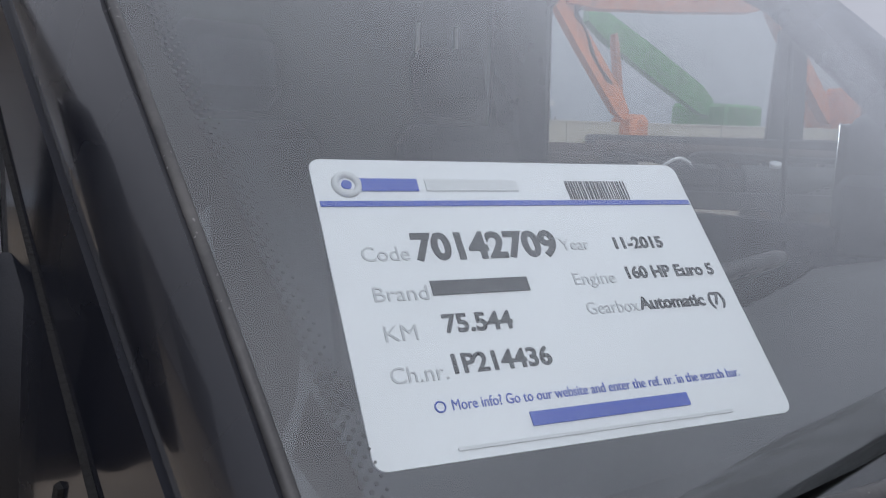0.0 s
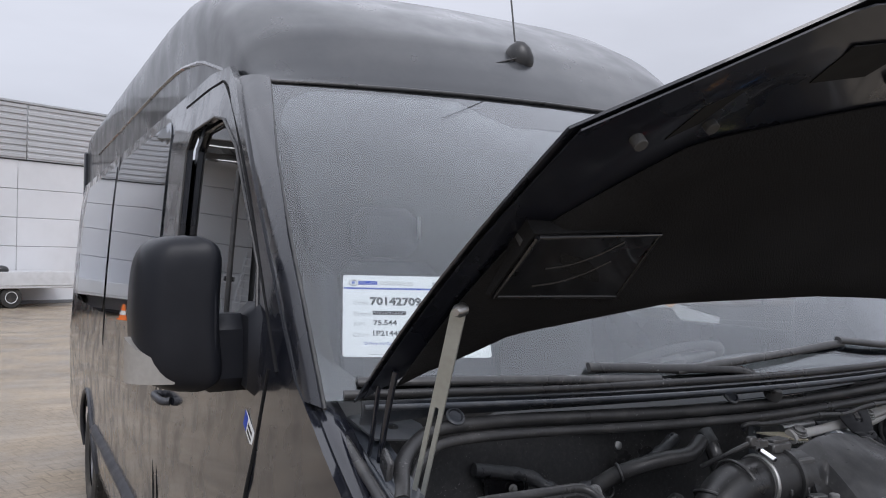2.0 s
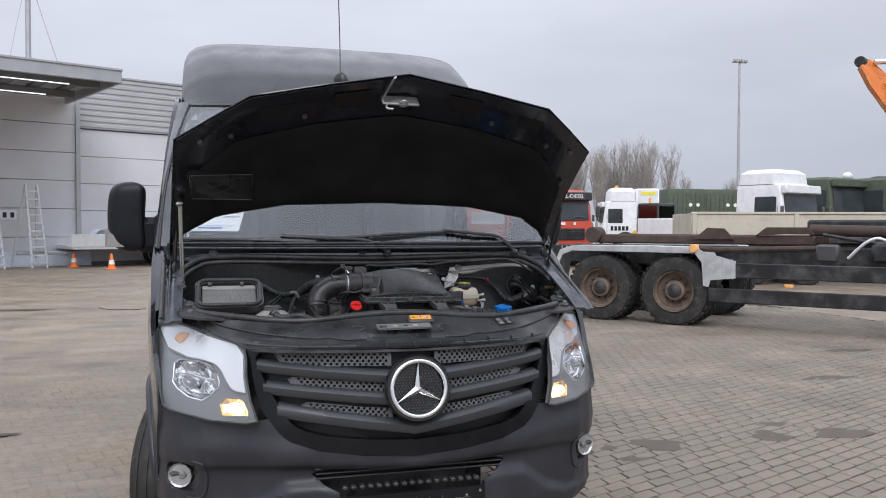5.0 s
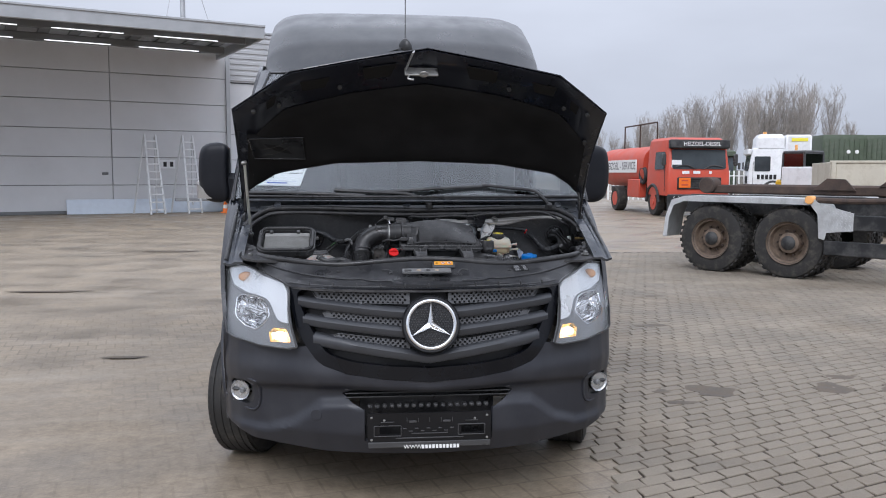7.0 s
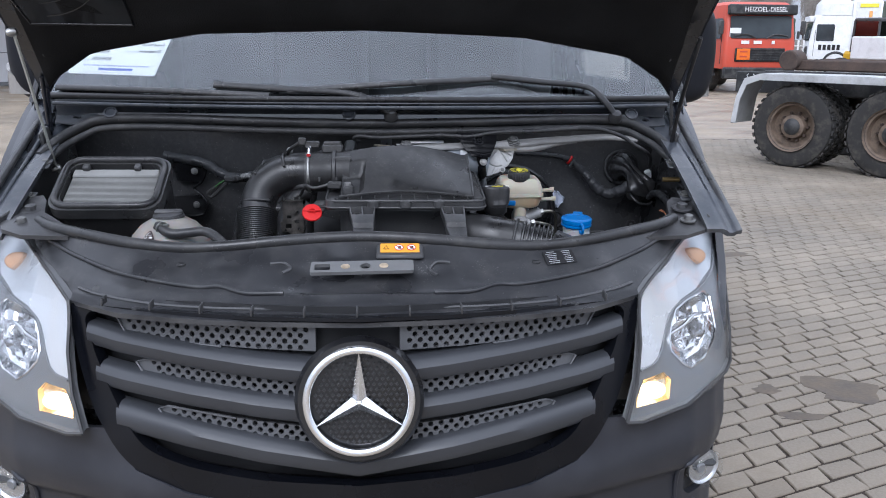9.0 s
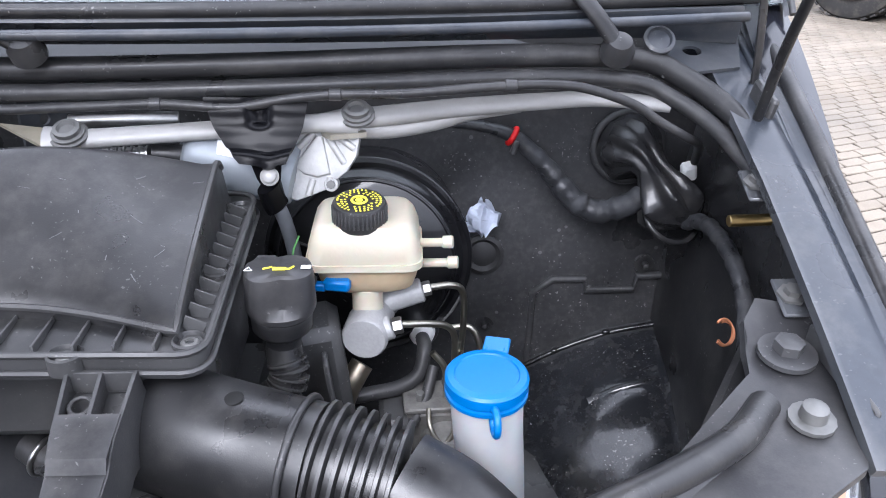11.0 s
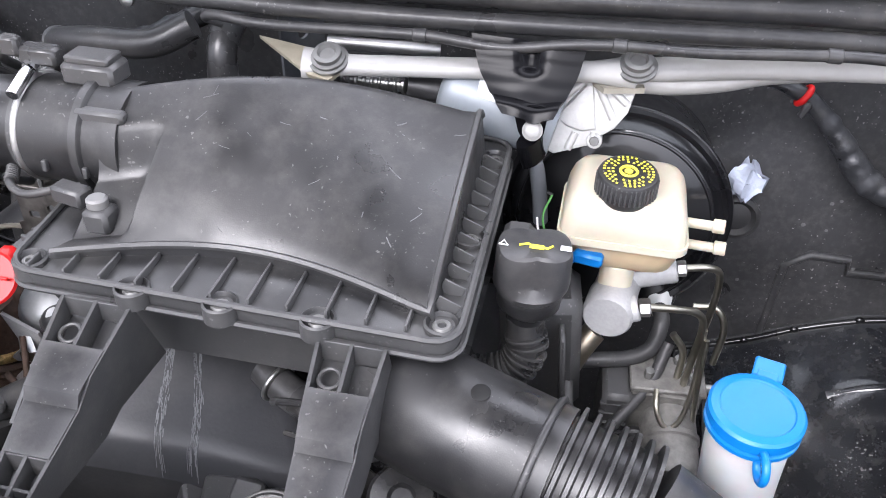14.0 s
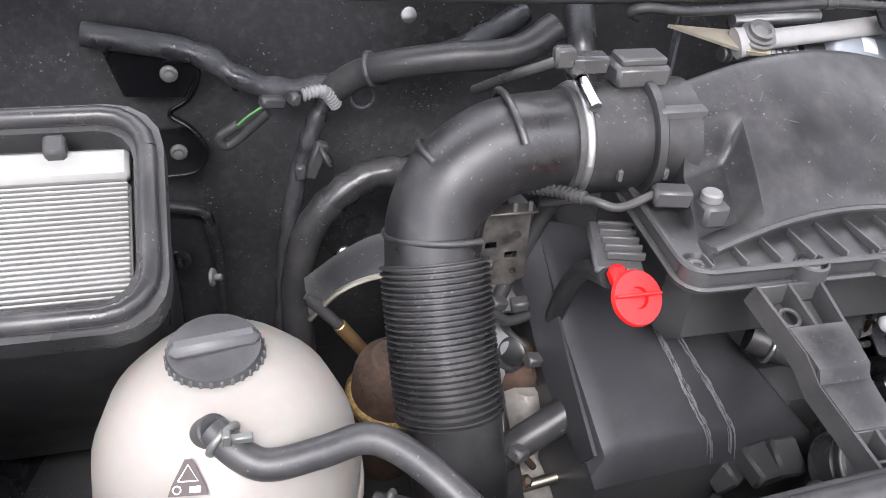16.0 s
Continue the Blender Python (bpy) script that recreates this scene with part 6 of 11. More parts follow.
# pressure sensor on the lid, and the red dipstick
sn = part("pressure_sensor", G().box((-0.042, 0.612, 1.166), (0.026, 0.026, 0.024), 0.004), PLASTB, van, "black pressure sensor with a grey screw")
part("screw", G().lathe((-0.044, 0.614, 1.178), (0, 0, 1), [(0.010, 0), (0.010, 0.007), (0.008, 0.009), (0.001, 0.009)], 14), GREYBAR, sn)
part("connector", G().box((-0.078, 0.626, 1.178), (0.036, 0.020, 0.018), 0.003, (0, 0, -12)), PLASTB, sn)
part("lead", G().tube([(-0.095, 0.630, 1.178), (-0.13, 0.625, 1.170), (-0.155, 0.640, 1.172), (-0.175, 0.69, 1.14)], 0.0042, 6), RUBBER, sn)
part("sleeve", G().bellows([(-0.155, 0.642, 1.172), (-0.175, 0.672, 1.165), (-0.200, 0.700, 1.155)], 0.0068, 0.0016, 14, 10), RUBBER, sn)
dip = part("oil_dipstick", G().lathe((-0.133, 0.560, 1.116), (0.12, -0.72, 0.66), [(0.008, -0.02), (0.012, -0.008), (0.023, -0.002), (0.0255, 0.003), (0.024, 0.0065), (0.010, 0.007), (0.009, 0.003), (0.001, 0.003)], 28), RED, van, "bright red plastic dipstick handle")
g = G()
g.box((-0.136, 0.585, 1.118), (0.018, 0.030, 0.016), 0.005, (35, 0, 10))
g.box((-0.133, 0.5545, 1.124), (0.044, 0.003, 0.005), 0.001, (46, 0, 0))
part("grip", g, RED, dip)
part("guide_tube", G().tube([(-0.138, 0.60, 1.11), (-0.145, 0.64, 1.09), (-0.15, 0.67, 1.02), (-0.15, 0.69, 0.90)], 0.010, 8), PLASTB, dip)
duct2 = part("cable_duct", G().box((-0.120, 0.635, 1.118), (0.046, 0.070, 0.010), 0.003, (8, 0, -14)), PLASTG, van, "grey slotted cable duct")
for i in range(5):
    part("duct_rung", G().box((-0.120 + 0.003 * i, 0.610 + 0.013 * i, 1.126), (0.036, 0.004, 0.008), 0.001, (0, 0, -14)), PLASTG, duct2)

# engine below
eng = part("engine_block", G().box((0.11, 0.82, 0.74), (0.40, 0.36, 0.30), 0.03), PLASTB, van, "grimy engine block")
part("engine_cover", G().box((0.06, 0.88, 0.965), (0.24, 0.22, 0.10), 0.03), PLASTB, eng)
part("cylinder_head", G().box((-0.105, 0.80, 0.84), (0.09, 0.22, 0.14), 0.02, (0, 10, 0)), IRON, eng, "grey cast cylinder head")
for k in range(4):
    part("head_bolt", G().lathe((-0.115, 0.72 + 0.052 * k, 0.915), (-0.2, 0, 1), [(0.010, 0), (0.010, 0.010), (0.006, 0.013), (0.001, 0.013)], 6), IRON, eng)
part("runner", G().tube([(-0.11, 0.86, 0.93), (-0.15, 0.84, 0.94), (-0.19, 0.81, 0.91), (-0.20, 0.77, 0.86)], 0.024, 12), RUST, eng)
part("runner", G().tube([(-0.10, 0.79, 0.91), (-0.14, 0.775, 0.915), (-0.17, 0.75, 0.885), (-0.19, 0.72, 0.84)], 0.022, 12), RUST, eng)
DULLST = mat("dull_steel", (0.035, 0.034, 0.033), 0.45, metal=0.4, var=0.3, scale=40, bump=0.1, bscale=200)
MESHB = mat("heat_mesh", (0.42, 0.30, 0.13), 0.5, metal=1, var=0.5, scale=160, bump=0.6, bscale=420)
part("exhaust_elbow", G().lathe((-0.318, 0.748, 0.76), (0.05, -0.18, 1), [(0.046, 0), (0.046, 0.15), (0.042, 0.166), (0.028, 0.180), (0.001, 0.182)], 28), RUST, eng, "rusty exhaust elbow")
part("mesh_sleeve", G().torus((-0.3125, 0.728, 0.872), (0.05, -0.18, 1), 0.0440, 0.0085, 40, 8), MESHB, eng, "gold-coloured heat mesh sleeve")
part("exhaust_clamp", G().lathe((-0.314, 0.734, 0.836), (0.05, -0.18, 1), [(0.046, 0), (0.0535, 0.002), (0.0535, 0.008), (0.050, 0.011), (0.0535, 0.014), (0.0535, 0.02), (0.046, 0.022)], 36), RUST, eng, "rusty exhaust clamp")
part("shield_rim", G().tube([(-0.395, 0.80, 0.935), (-0.36, 0.80, 0.972), (-0.315, 0.798, 0.990), (-0.26, 0.79, 0.994), (-0.21, 0.785, 0.986), (-0.175, 0.78, 0.962)], 0.0035, 6), ZINC, eng, "bright rim of the heat shield")
part("shield_pan", G().sheet(lambda u, v: (-0.395 + 0.22 * u, 0.805 + 0.05 * v, 0.935 + 0.058 * math.sin(math.pi * u) + 0.02 * v), 14, 4, 0.002), PLASTB, eng)
part("vacuum_actuator", G().lathe((-0.216, 0.712, 0.945), (0.05, -0.50, 0.86), [(0.034, -0.02), (0.037, 0), (0.039, 0.004), (0.039, 0.010), (0.035, 0.013), (0.032, 0.022), (0.026, 0.029), (0.012, 0.033), (0.001, 0.034)], 40), mat("dusty_silver", (0.26, 0.265, 0.27), 0.45, metal=0.4, var=0.25, scale=40), eng, "dusty silver vacuum actuator")
brk = part("shield_bracket", G().panel([(-0.236, 0.978), (-0.222, 0.966), (-0.202, 0.948), (-0.203, 0.925), (-0.214, 0.902), (-0.230, 0.888), (-0.262, 0.876), (-0.266, 0.884), (-0.246, 0.904), (-0.236, 0.93)], [], 0.03, lambda x, z: (x, 0.664 - 0.25 * (z - 0.93), z), 0.004), CASTAL, eng, "dull metal bracket with a white sticker")
part("bracket_sticker", G().box((-0.219, 0.660, 0.930), (0.012, 0.0012, 0.024), 0.0004, (-14, -18, 0)), PAPER, brk)
plate = part("pressed_plate", G().panel([(-0.233, 1.030), (-0.236, 1.058), (-0.229, 1.060), (-0.229, 1.118), (-0.173, 1.118), (-0.172, 1.030), (-0.186, 1.022), (-0.205, 1.020), (-0.214, 1.030)], [rrect(-0.212, 1.072, 0.013, 0.009, 0.002), rrect(-0.214, 1.047, 0.016, 0.013, 0.002), rrect(-0.190, 1.060, 0.014, 0.010, 0.002), circle(-0.186, 1.085, 0.005), circle(-0.222, 1.035, 0.003), circle(-0.186, 1.040, 0.004)], 0.015, lambda x, z: (x, 0.722 - 0.006 * math.exp(-((x + 0.213) / 0.009) ** 2 - ((z - 1.096) / 0.009) ** 2) - 0.003 * (x > -0.198), z), 0.003), mat("stained_steel", (0.10, 0.092, 0.085), 0.42, metal=0.5, var=0.55, scale=45, bump=0.25, bscale=120), eng, "stained pressed steel bracket plate")
part("plate_lip", G().box((-0.201, 0.714, 1.120), (0.060, 0.018, 0.003), 0.001), MATS["stained_steel"], plate)
for x in (-0.222, -0.196, -0.180):
    part("lip_tab", G().box((x, 0.708, 1.126), (0.005, 0.004, 0.012), 0.001), DULLZ, plate)
for pts, r in (([(-0.240, 0.70, 1.025), (-0.215, 0.69, 1.010), (-0.195, 0.69, 0.995), (-0.165, 0.70, 0.992)], 0.006), ([(-0.225, 0.71, 1.020), (-0.205, 0.70, 1.000), (-0.188, 0.70, 0.970), (-0.17, 0.69, 0.955)], 0.0045), ([(-0.235, 0.63, 0.905), (-0.212, 0.62, 0.895), (-0.19, 0.61, 0.872), (-0.175, 0.61, 0.85)], 0.004), ([(-0.225, 0.66, 0.94), (-0.215, 0.64, 0.91), (-0.213, 0.62, 0.87), (-0.22, 0.61, 0.84)], 0.0035)):
    part("bay_pipe", G().tube(pts, r, 10), RUBBER if r > 0.004 else RUST, eng)
for x, y, z, a in ((-0.205, 0.70, 1.012, 20), (-0.180, 0.70, 1.008, -10), (-0.226, 0.69, 1.000, 35), (-0.172, 0.66, 0.962, 15), (-0.236, 0.62, 0.878, -25)):
    part("connector", G().box((x, y, z), (0.020, 0.014, 0.013), 0.002, (12, a, a)), PLASTB, eng)
part("rough_casting", G().rings([[Vector((-0.166 + rx * math.cos(a) * (1 + 0.12 * math.sin(5 * a + z * 90)), 0.69 + ry * math.sin(a), z)) for a in (2 * math.pi * j / 20 for j in range(20))] for z, rx, ry in ((0.80, 0.035, 0.05), (0.85, 0.036, 0.052), (0.885, 0.030, 0.045), (0.905, 0.018, 0.028))]), IRON, eng, "rough grey casting")
part("side_plate", G().sheet(lambda u, v: (-0.165 + 0.09 * u, 0.655 + 0.10 * v, 0.815 + 0.055 * v + 0.016 * math.sin(3 * u + 5 * v)), 10, 10, 0.006), IRON, eng, "dirty grey casting plate")
g = G()
g.box((-0.20, 0.80, 0.86), (0.08, 0.12, 0.16), 0.02)
g.cyl((-0.22, 0.72, 0.90), (-0.15, 0.70, 0.92), 0.030, 20)
part("exhaust_manifold", g, RUST, eng, "rusty exhaust manifold")
g = G()
g.lathe((-0.225, 0.70, 0.80), (0.3, -0.7, 0.5), [(0.05, 0), (0.062, 0.02), (0.062, 0.05), (0.045, 0.07), (0.02, 0.075)], 24)
g.box((-0.19, 0.63, 0.78), (0.09, 0.09, 0.10), 0.015, (20, 0, 15))
g.box((-0.18, 0.74, 0.86), (0.07, 0.05, 0.10), 0.01, (0, 15, 0))
g.tube([(-0.26, 0.62, 0.76), (-0.22, 0.59, 0.79), (-0.18, 0.58, 0.76)], 0.014, 8)
part("turbo_casting", g, IRON, eng, "dirty cast-metal housing")
HEATB = mat("heat_bronze", (0.10, 0.075, 0.055), 0.5, metal=0.6, var=0.3)
for x, y, z, r in ((-0.225, 0.665, 0.905, 0.010), (-0.19, 0.60, 0.84, 0.008), (-0.165, 0.64, 0.87, 0.009), (-0.24, 0.60, 0.815, 0.009)):
    part("manifold_nut", G().lathe((x, y, z), (0.1, -0.6, 0.8), [(r, 0), (r, 0.012), (r * 0.5, 0.016)], 6), HEATB, eng)
part("heat_shield", G().sheet(lambda u, v: (-0.255 + 0.14 * u, 0.70 + 0.10 * v + 0.03 * math.sin(3 * u), 0.945 + 0.03 * math.sin(math.pi * u) + 0.01 * v), 12, 8, 0.003), IRON, eng, "dull metal heat shield")
part("sensor_body", G().cyl((-0.361, 0.8, 0.923), (-0.332, 0.8, 0.879), 0.0085, 12), mat("heat_bronze_light", (0.55, 0.38, 0.20), 0.4, metal=1, var=0.25), eng, "bronze-coloured sensor")
g = G()
g.lathe((-0.361, 0.8, 0.923), (-0.62, 0.0, 0.78), [(0.007, 0), (0.007, 0.05), (0.004, 0.06)], 10)
part("sensor_sleeve", g, PLASTB, eng)
part("actuator_plug", G().lathe((-0.193, 0.690, 0.944), (0.2, -0.6, 0.8), [(0.018, 0), (0.020, 0.003), (0.020, 0.014), (0.016, 0.018), (0.012, 0.016), (0.001, 0.016)], 24), PLASTB, eng, "black plug")
part("hot_pipe", G().tube([(-0.262, 0.60, 0.862), (-0.234, 0.598, 0.882), (-0.19, 0.60, 0.912), (-0.135, 0.61, 0.940), (-0.10, 0.63, 0.95)], 0.0175, 16), RUBBER, eng)
part("grey_plug", G().box((-0.210, 0.580, 0.912), (0.020, 0.018, 0.014), 0.003, (0, 20, 30)), PLASTG, eng)
part("metal_pipe", G().tube([(-0.262, 0.59, 0.815), (-0.232, 0.59, 0.825), (-0.208, 0.592, 0.838), (-0.15, 0.595, 0.846)], 0.0062, 8), ZINC, eng)
part("fitting", G().cyl((-0.282, 0.502, 0.79), (-0.262, 0.499, 0.792), 0.012, 6), CASTAL, eng)

# resonator box ahead of the engine
def res(u, v):
    x = -0.150 + (0.325 - 0.120 * v) * u - 0.012 * v
    y = 0.522 + 0.060 * u + (0.245 - 0.06 * u) * v
    z = 0.940 + 0.135 * v - 0.080 * u + 0.010 * math.sin(math.pi * u)
    e = min(u, 1 - u, v)
    return Vector((x, y, z - 0.03 * max(0, 1 - e / 0.07) ** 2))


g = G()
top = [[res(i / 26, j / 22) for j in range(23)] for i in range(27)]
ring = [top[i][0] for i in range(27)] + [top[26][j] for j in range(1, 23)] + [top[i][22] for i in range(25, -1, -1)] + [top[0][j] for j in range(21, 0, -1)]
g.add([p for r in top for p in r], [(i * 23 + j, (i + 1) * 23 + j, (i + 1) * 23 + j + 1, i * 23 + j + 1) for i in range(26) for j in range(22)])
g.rings([ring, [Vector((p.x, p.y, 0.62)) for p in ring]], cap=False)
reso = part("resonator_box", g, mat("smooth_black_plastic", (0.034, 0.035, 0.038), 0.30, var=0.12, bump=0.05, bscale=260, dirt=DUST, dirt_amt=0.12, dirt_scale=9), van, "smooth black resonator box with two chalk-like scratches")
g = G()
rsc = random.Random(23)
for u0, u1 in ((0.455, 0.475), (0.565, 0.590)):
    for k in range(130):
        v0 = rsc.uniform(0.0, 0.52)
        du, ln = rsc.choice((-0.008, 0.008)) + rsc.gauss(0, 0.004), rsc.uniform(0.015, 0.06)
        g.tube([res(u0 + (u1 - u0) * v / 0.5 + 0.006 * math.sin(11 * v + 20 * u0) + du + rsc.uniform(-0.001, 0.001), v) + Vector((0, 0, 0.0002)) for v in (v0, v0 + ln / 2, v0 + ln)], rsc.uniform(0.0002, 0.0005), 4, 3)
tagged(part("scratch", g, mat("chalk_grey", (0.15, 0.155, 0.16), 0.8), reso), kind="stuff")
GUARD = [((-0.172, 0.806, 1.102), (-0.150, 0.775, 1.082)), ((-0.170, 0.745, 1.042), (-0.148, 0.705, 1.042)), ((-0.160, 0.650, 0.952), (-0.150, 0.620, 0.995)), ((-0.151, 0.552, 0.915), (-0.148, 0.535, 0.945))]
part("heat_guard", G().sheet(lambda u, v: cr([a for a, b in GUARD], 6)[round(v * 18)].lerp(cr([b for a, b in GUARD], 6)[round(v * 18)], u), 4, 18, 0.004), MATS["smooth_black_plastic"], reso, "black side guard of the resonator")
part("coolant_hose", G().tube([(0.082, 0.650, 0.968), (0.098, 0.640, 0.964), (0.130, 0.624, 0.958), (0.158, 0.618, 0.960), (0.184, 0.625, 0.972), (0.205, 0.645, 0.985)], 0.0185, 20), RUBBER, van, "black coolant hose with a clamp")
part("hose_band", G().torus((0.101, 0.638, 0.963), (0.88, -0.4, -0.2), 0.0205, 0.003, 28, 8), STEEL, van)
pul = part("pulley_cover", G().lathe((0.142, 0.500, 0.905), (0.15, -0.62, 0.77), [(0.040, -0.03), (0.040, 0), (0.036, 0.003), (0.040, 0.006), (0.040, 0.012), (0.035, 0.016), (0.029, 0.016), (0.027, 0.006), (0.001, 0.004)], 40), PLASTB, van, "round black pulley cover")
part("cover_ring", G().torus((0.1435, 0.4925, 0.9145), (0.15, -0.62, 0.77), 0.0375, 0.0022, 40, 8), DULLZ, pul)
GREASE = mat("oily_black", (0.008, 0.008, 0.009), 0.18, var=0.3, bump=0.3, bscale=90, rvar=0.4)
part("thermostat_housing", G().rings([[Vector((0.238, 0.60, 0.93)) + Vector((0.030 * k * math.cos(a) * (1 + 0.15 * math.cos(3 * a)), -0.012 * h / 0.02 + 0.028 * k * math.sin(a), h)) for a in (2 * math.pi * j / 28 for j in range(28))] for k, h in ((0.9, -0.04), (1.05, -0.02), (1.0, 0.0), (0.86, 0.014), (0.5, 0.022), (0.1, 0.024))]), GREASE, van, "oily black thermostat housing")
part("round_cover", G().lathe((0.262, 0.540, 0.940), (0.1, -0.5, 0.85), [(0.033, -0.02), (0.034, 0), (0.030, 0.006), (0.014, 0.008), (0.010, 0.004), (0.001, 0.004)], 32), RUBBER, van, "round black rubber cover")
part("round_cover", G().lathe((0.172, 0.545, 0.925), (-0.2, -0.5, 0.8), [(0.022, -0.03), (0.024, 0), (0.020, 0.006), (0.001, 0.010)], 28), PLASTB, van, "round black rubber cover")
plug = part("injector_plug", G().box((0.170, 0.585, 0.968), (0.034, 0.022, 0.020), 0.003, (24, -12, 12)), PLASTB, van, "black multi-way plug")
for dx in (-0.010, 0.0, 0.010):
    part("plug_cell", G().box((0.170 + dx, 0.573, 0.966), (0.006, 0.006, 0.014), 0.001, (24, -12, 12)), GREASE, plug)
part("sensor_lump", G().lathe((0.200, 0.560, 0.955), (0.2, -0.6, 0.7), [(0.016, 0), (0.016, 0.012), (0.012, 0.016), (0.008, 0.024), (0.001, 0.025)], 18), GREASE, van, "oily black sensor")
for pts, r in (([(0.11, 0.60, 0.975), (0.14, 0.595, 0.985), (0.18, 0.60, 0.980), (0.21, 0.61, 0.97)], 0.004), ([(0.13, 0.58, 0.955), (0.16, 0.57, 0.962), (0.19, 0.565, 0.955)], 0.003), ([(0.20, 0.545, 0.965), (0.225, 0.54, 0.985), (0.25, 0.555, 0.985), (0.27, 0.58, 0.965)], 0.004), ([(0.27, 0.50, 0.93), (0.25, 0.50, 0.95), (0.22, 0.52, 0.95), (0.20, 0.53, 0.92)], 0.005)):
    part("engine_wire", G().tube(pts, r, 8), RUBBER, van)
rnd = random.Random(5)
for i in range(16):
    c = (0.02 + 0.26 * rnd.random(), 0.42 + 0.14 * rnd.random(), 0.80 + 0.10 * rnd.random())
    part("connector", G().box(c, (0.03 + 0.03 * rnd.random(), 0.025 + 0.02 * rnd.random(), 0.02 + 0.02 * rnd.random()), 0.004, (rnd.random() * 40, rnd.random() * 40, rnd.random() * 90)), PLASTB, van)
for pts, r in (([(0.02, 0.45, 0.86), (0.10, 0.42, 0.89), (0.20, 0.46, 0.88), (0.27, 0.5, 0.85)], 0.008), ([(0.05, 0.50, 0.84), (0.14, 0.50, 0.90), (0.24, 0.47, 0.91)], 0.006), ([(0.30, 0.62, 0.95), (0.34, 0.55, 0.93), (0.40, 0.50, 0.88)], 0.012)):
    part("engine_hose", G().tube(pts, r, 8), RUBBER, van)

# oil filler
fill = part("oil_filler", G().lathe((0.352, 0.680, 1.062), (0.02, -0.08, 1), [(0.0185, 0), (0.0185, 0.024), (0.026, 0.028), (0.031, 0.034), (0.0315, 0.046), (0.0325, 0.052)], 32), PLASTB, van, "black oil filler with a ribbed neck")
g = G()
rows = []
for h, r in ((0.050, 0.0325), (0.058, 0.0362), (0.067, 0.0366), (0.073, 0.0360), (0.094, 0.0356), (0.101, 0.0340), (0.1035, 0.030), (0.104, 0.002)):
    ringp = []
    for j in range(32):
        a = 2 * math.pi * j / 32
        sq = 1.0 if h < 0.065 else 1.0 / max(abs(math.cos(a - 0.2)) ** 3 + abs(math.sin(a - 0.2)) ** 3, 1e-6) ** (1 / 3) * (0.70 + 0.28 * abs(math.cos(a - 0.2)))
        ringp.append(Vector((0.352 + r * sq * math.cos(a) + 0.02 * h, 0.680 - 0.08 * h + r * sq * math.sin(a), 1.062 + h)))
    rows.append(ringp)
g.rings(rows)
capo = part("filler_cap", g, PLASTG, fill, "dark-grey twist cap with yellow oil-can symbol")
tz = 1.1668
part("oil_can_symbol", G().tube([(0.340, 0.664, tz), (0.348, 0.668, tz), (0.352, 0.664, tz), (0.366, 0.664, tz), (0.370, 0.669, tz)], 0.0011, 5, smooth=False), YELLOW, capo)
part("oil_can_body", G().box((0.356, 0.6645, tz), (0.013, 0.006, 0.0012), 0.0003), YELLOW, capo)
part("warning_triangle", G().tube([(0.322, 0.661, tz), (0.330, 0.661, tz), (0.326, 0.668, tz), (0.322, 0.661, tz)], 0.0007, 5, smooth=False), WHITE, capo)
part("book_symbol", G().box((0.382, 0.668, tz), (0.010, 0.007, 0.001), 0.0003), WHITE, capo)
part("neck", G().tube([(0.352, 0.680, 1.070), (0.353, 0.676, 1.058), (0.354, 0.673, 1.050)], 0.0195, 24), PLAST, fill)
part("ribbed_neck", G().bellows([(0.354, 0.674, 1.058), (0.357, 0.669, 1.040), (0.348, 0.663, 1.020), (0.326, 0.658, 1.008), (0.304, 0.655, 1.004)], 0.0215, 0.0042, 11, 28), PLAST, fill)
part("lower_neck", G().tube([(0.306, 0.655, 1.004), (0.275, 0.652, 1.002), (0.23, 0.655, 0.99)], 0.0195, 20), PLAST, fill)
g = G()
g.box((0.366, 0.772, 0.965), (0.088, 0.07, 0.190), 0.012, (10, -6, 8))
g.box((0.395, 0.730, 0.955), (0.006, 0.026, 0.150), 0.002, (10, -6, 8))
g.box((0.366, 0.730, 0.900), (0.080, 0.022, 0.006), 0.002, (10, 25, 8))
part("side_cover", g, PLASTB, van, "black ribbed side cover")
part("cover_screw", G().lathe((0.334, 0.702, 0.905), (0, -0.6, 0.8), [(0.012, 0), (0.012, 0.004), (0.006, 0.006), (0.001, 0.006)], 14), STEEL, van)

# brake servo, master cylinder, reservoir
SV = Vector((0.4325, 1.056, 1.034))
SD = Vector((-0.02, -1, 0.10)).normalized()
servo = part("brake_servo", G().lathe(SV, SD, [(0.126, 0), (0.128, 0.092), (0.131, 0.108), (0.1365, 0.112), (0.1370, 0.128), (0.133, 0.132), (0.127, 0.130), (0.121, 0.135), (0.117, 0.146), (0.112, 0.149), (0.086, 0.156), (0.058, 0.162), (0.042, 0.178), (0.001, 0.180)], 96), GLOSSB, van, "shiny black brake servo drum")
part("servo_rim", G().torus(SV + SD * 0.124, SD, 0.1358, 0.0036, 96, 8), GLOSSB, servo)
part("servo_crease", G().torus(SV + SD * 0.148, SD, 0.1135, 0.0022, 80, 6), GLOSSB, servo)
for a in (-25, 5, 160, 200, 250, 300):
    d = Vector((math.cos(radians(a)), 0, math.sin(radians(a))))
    part("pressed_rib", G().tube([SV + SD * 0.153 + d * 0.080, SV + SD * 0.150 + d * 0.106], 0.0030, 6, smooth=False), GLOSSB, servo)
part("servo_label", G(pose(0.340, 0.872, 0.990, 60, 30, -14)).box((0, 0, 0), (0.030, 0.052, 0.001), 0.0003), PAPER, servo, "white bar-code label")
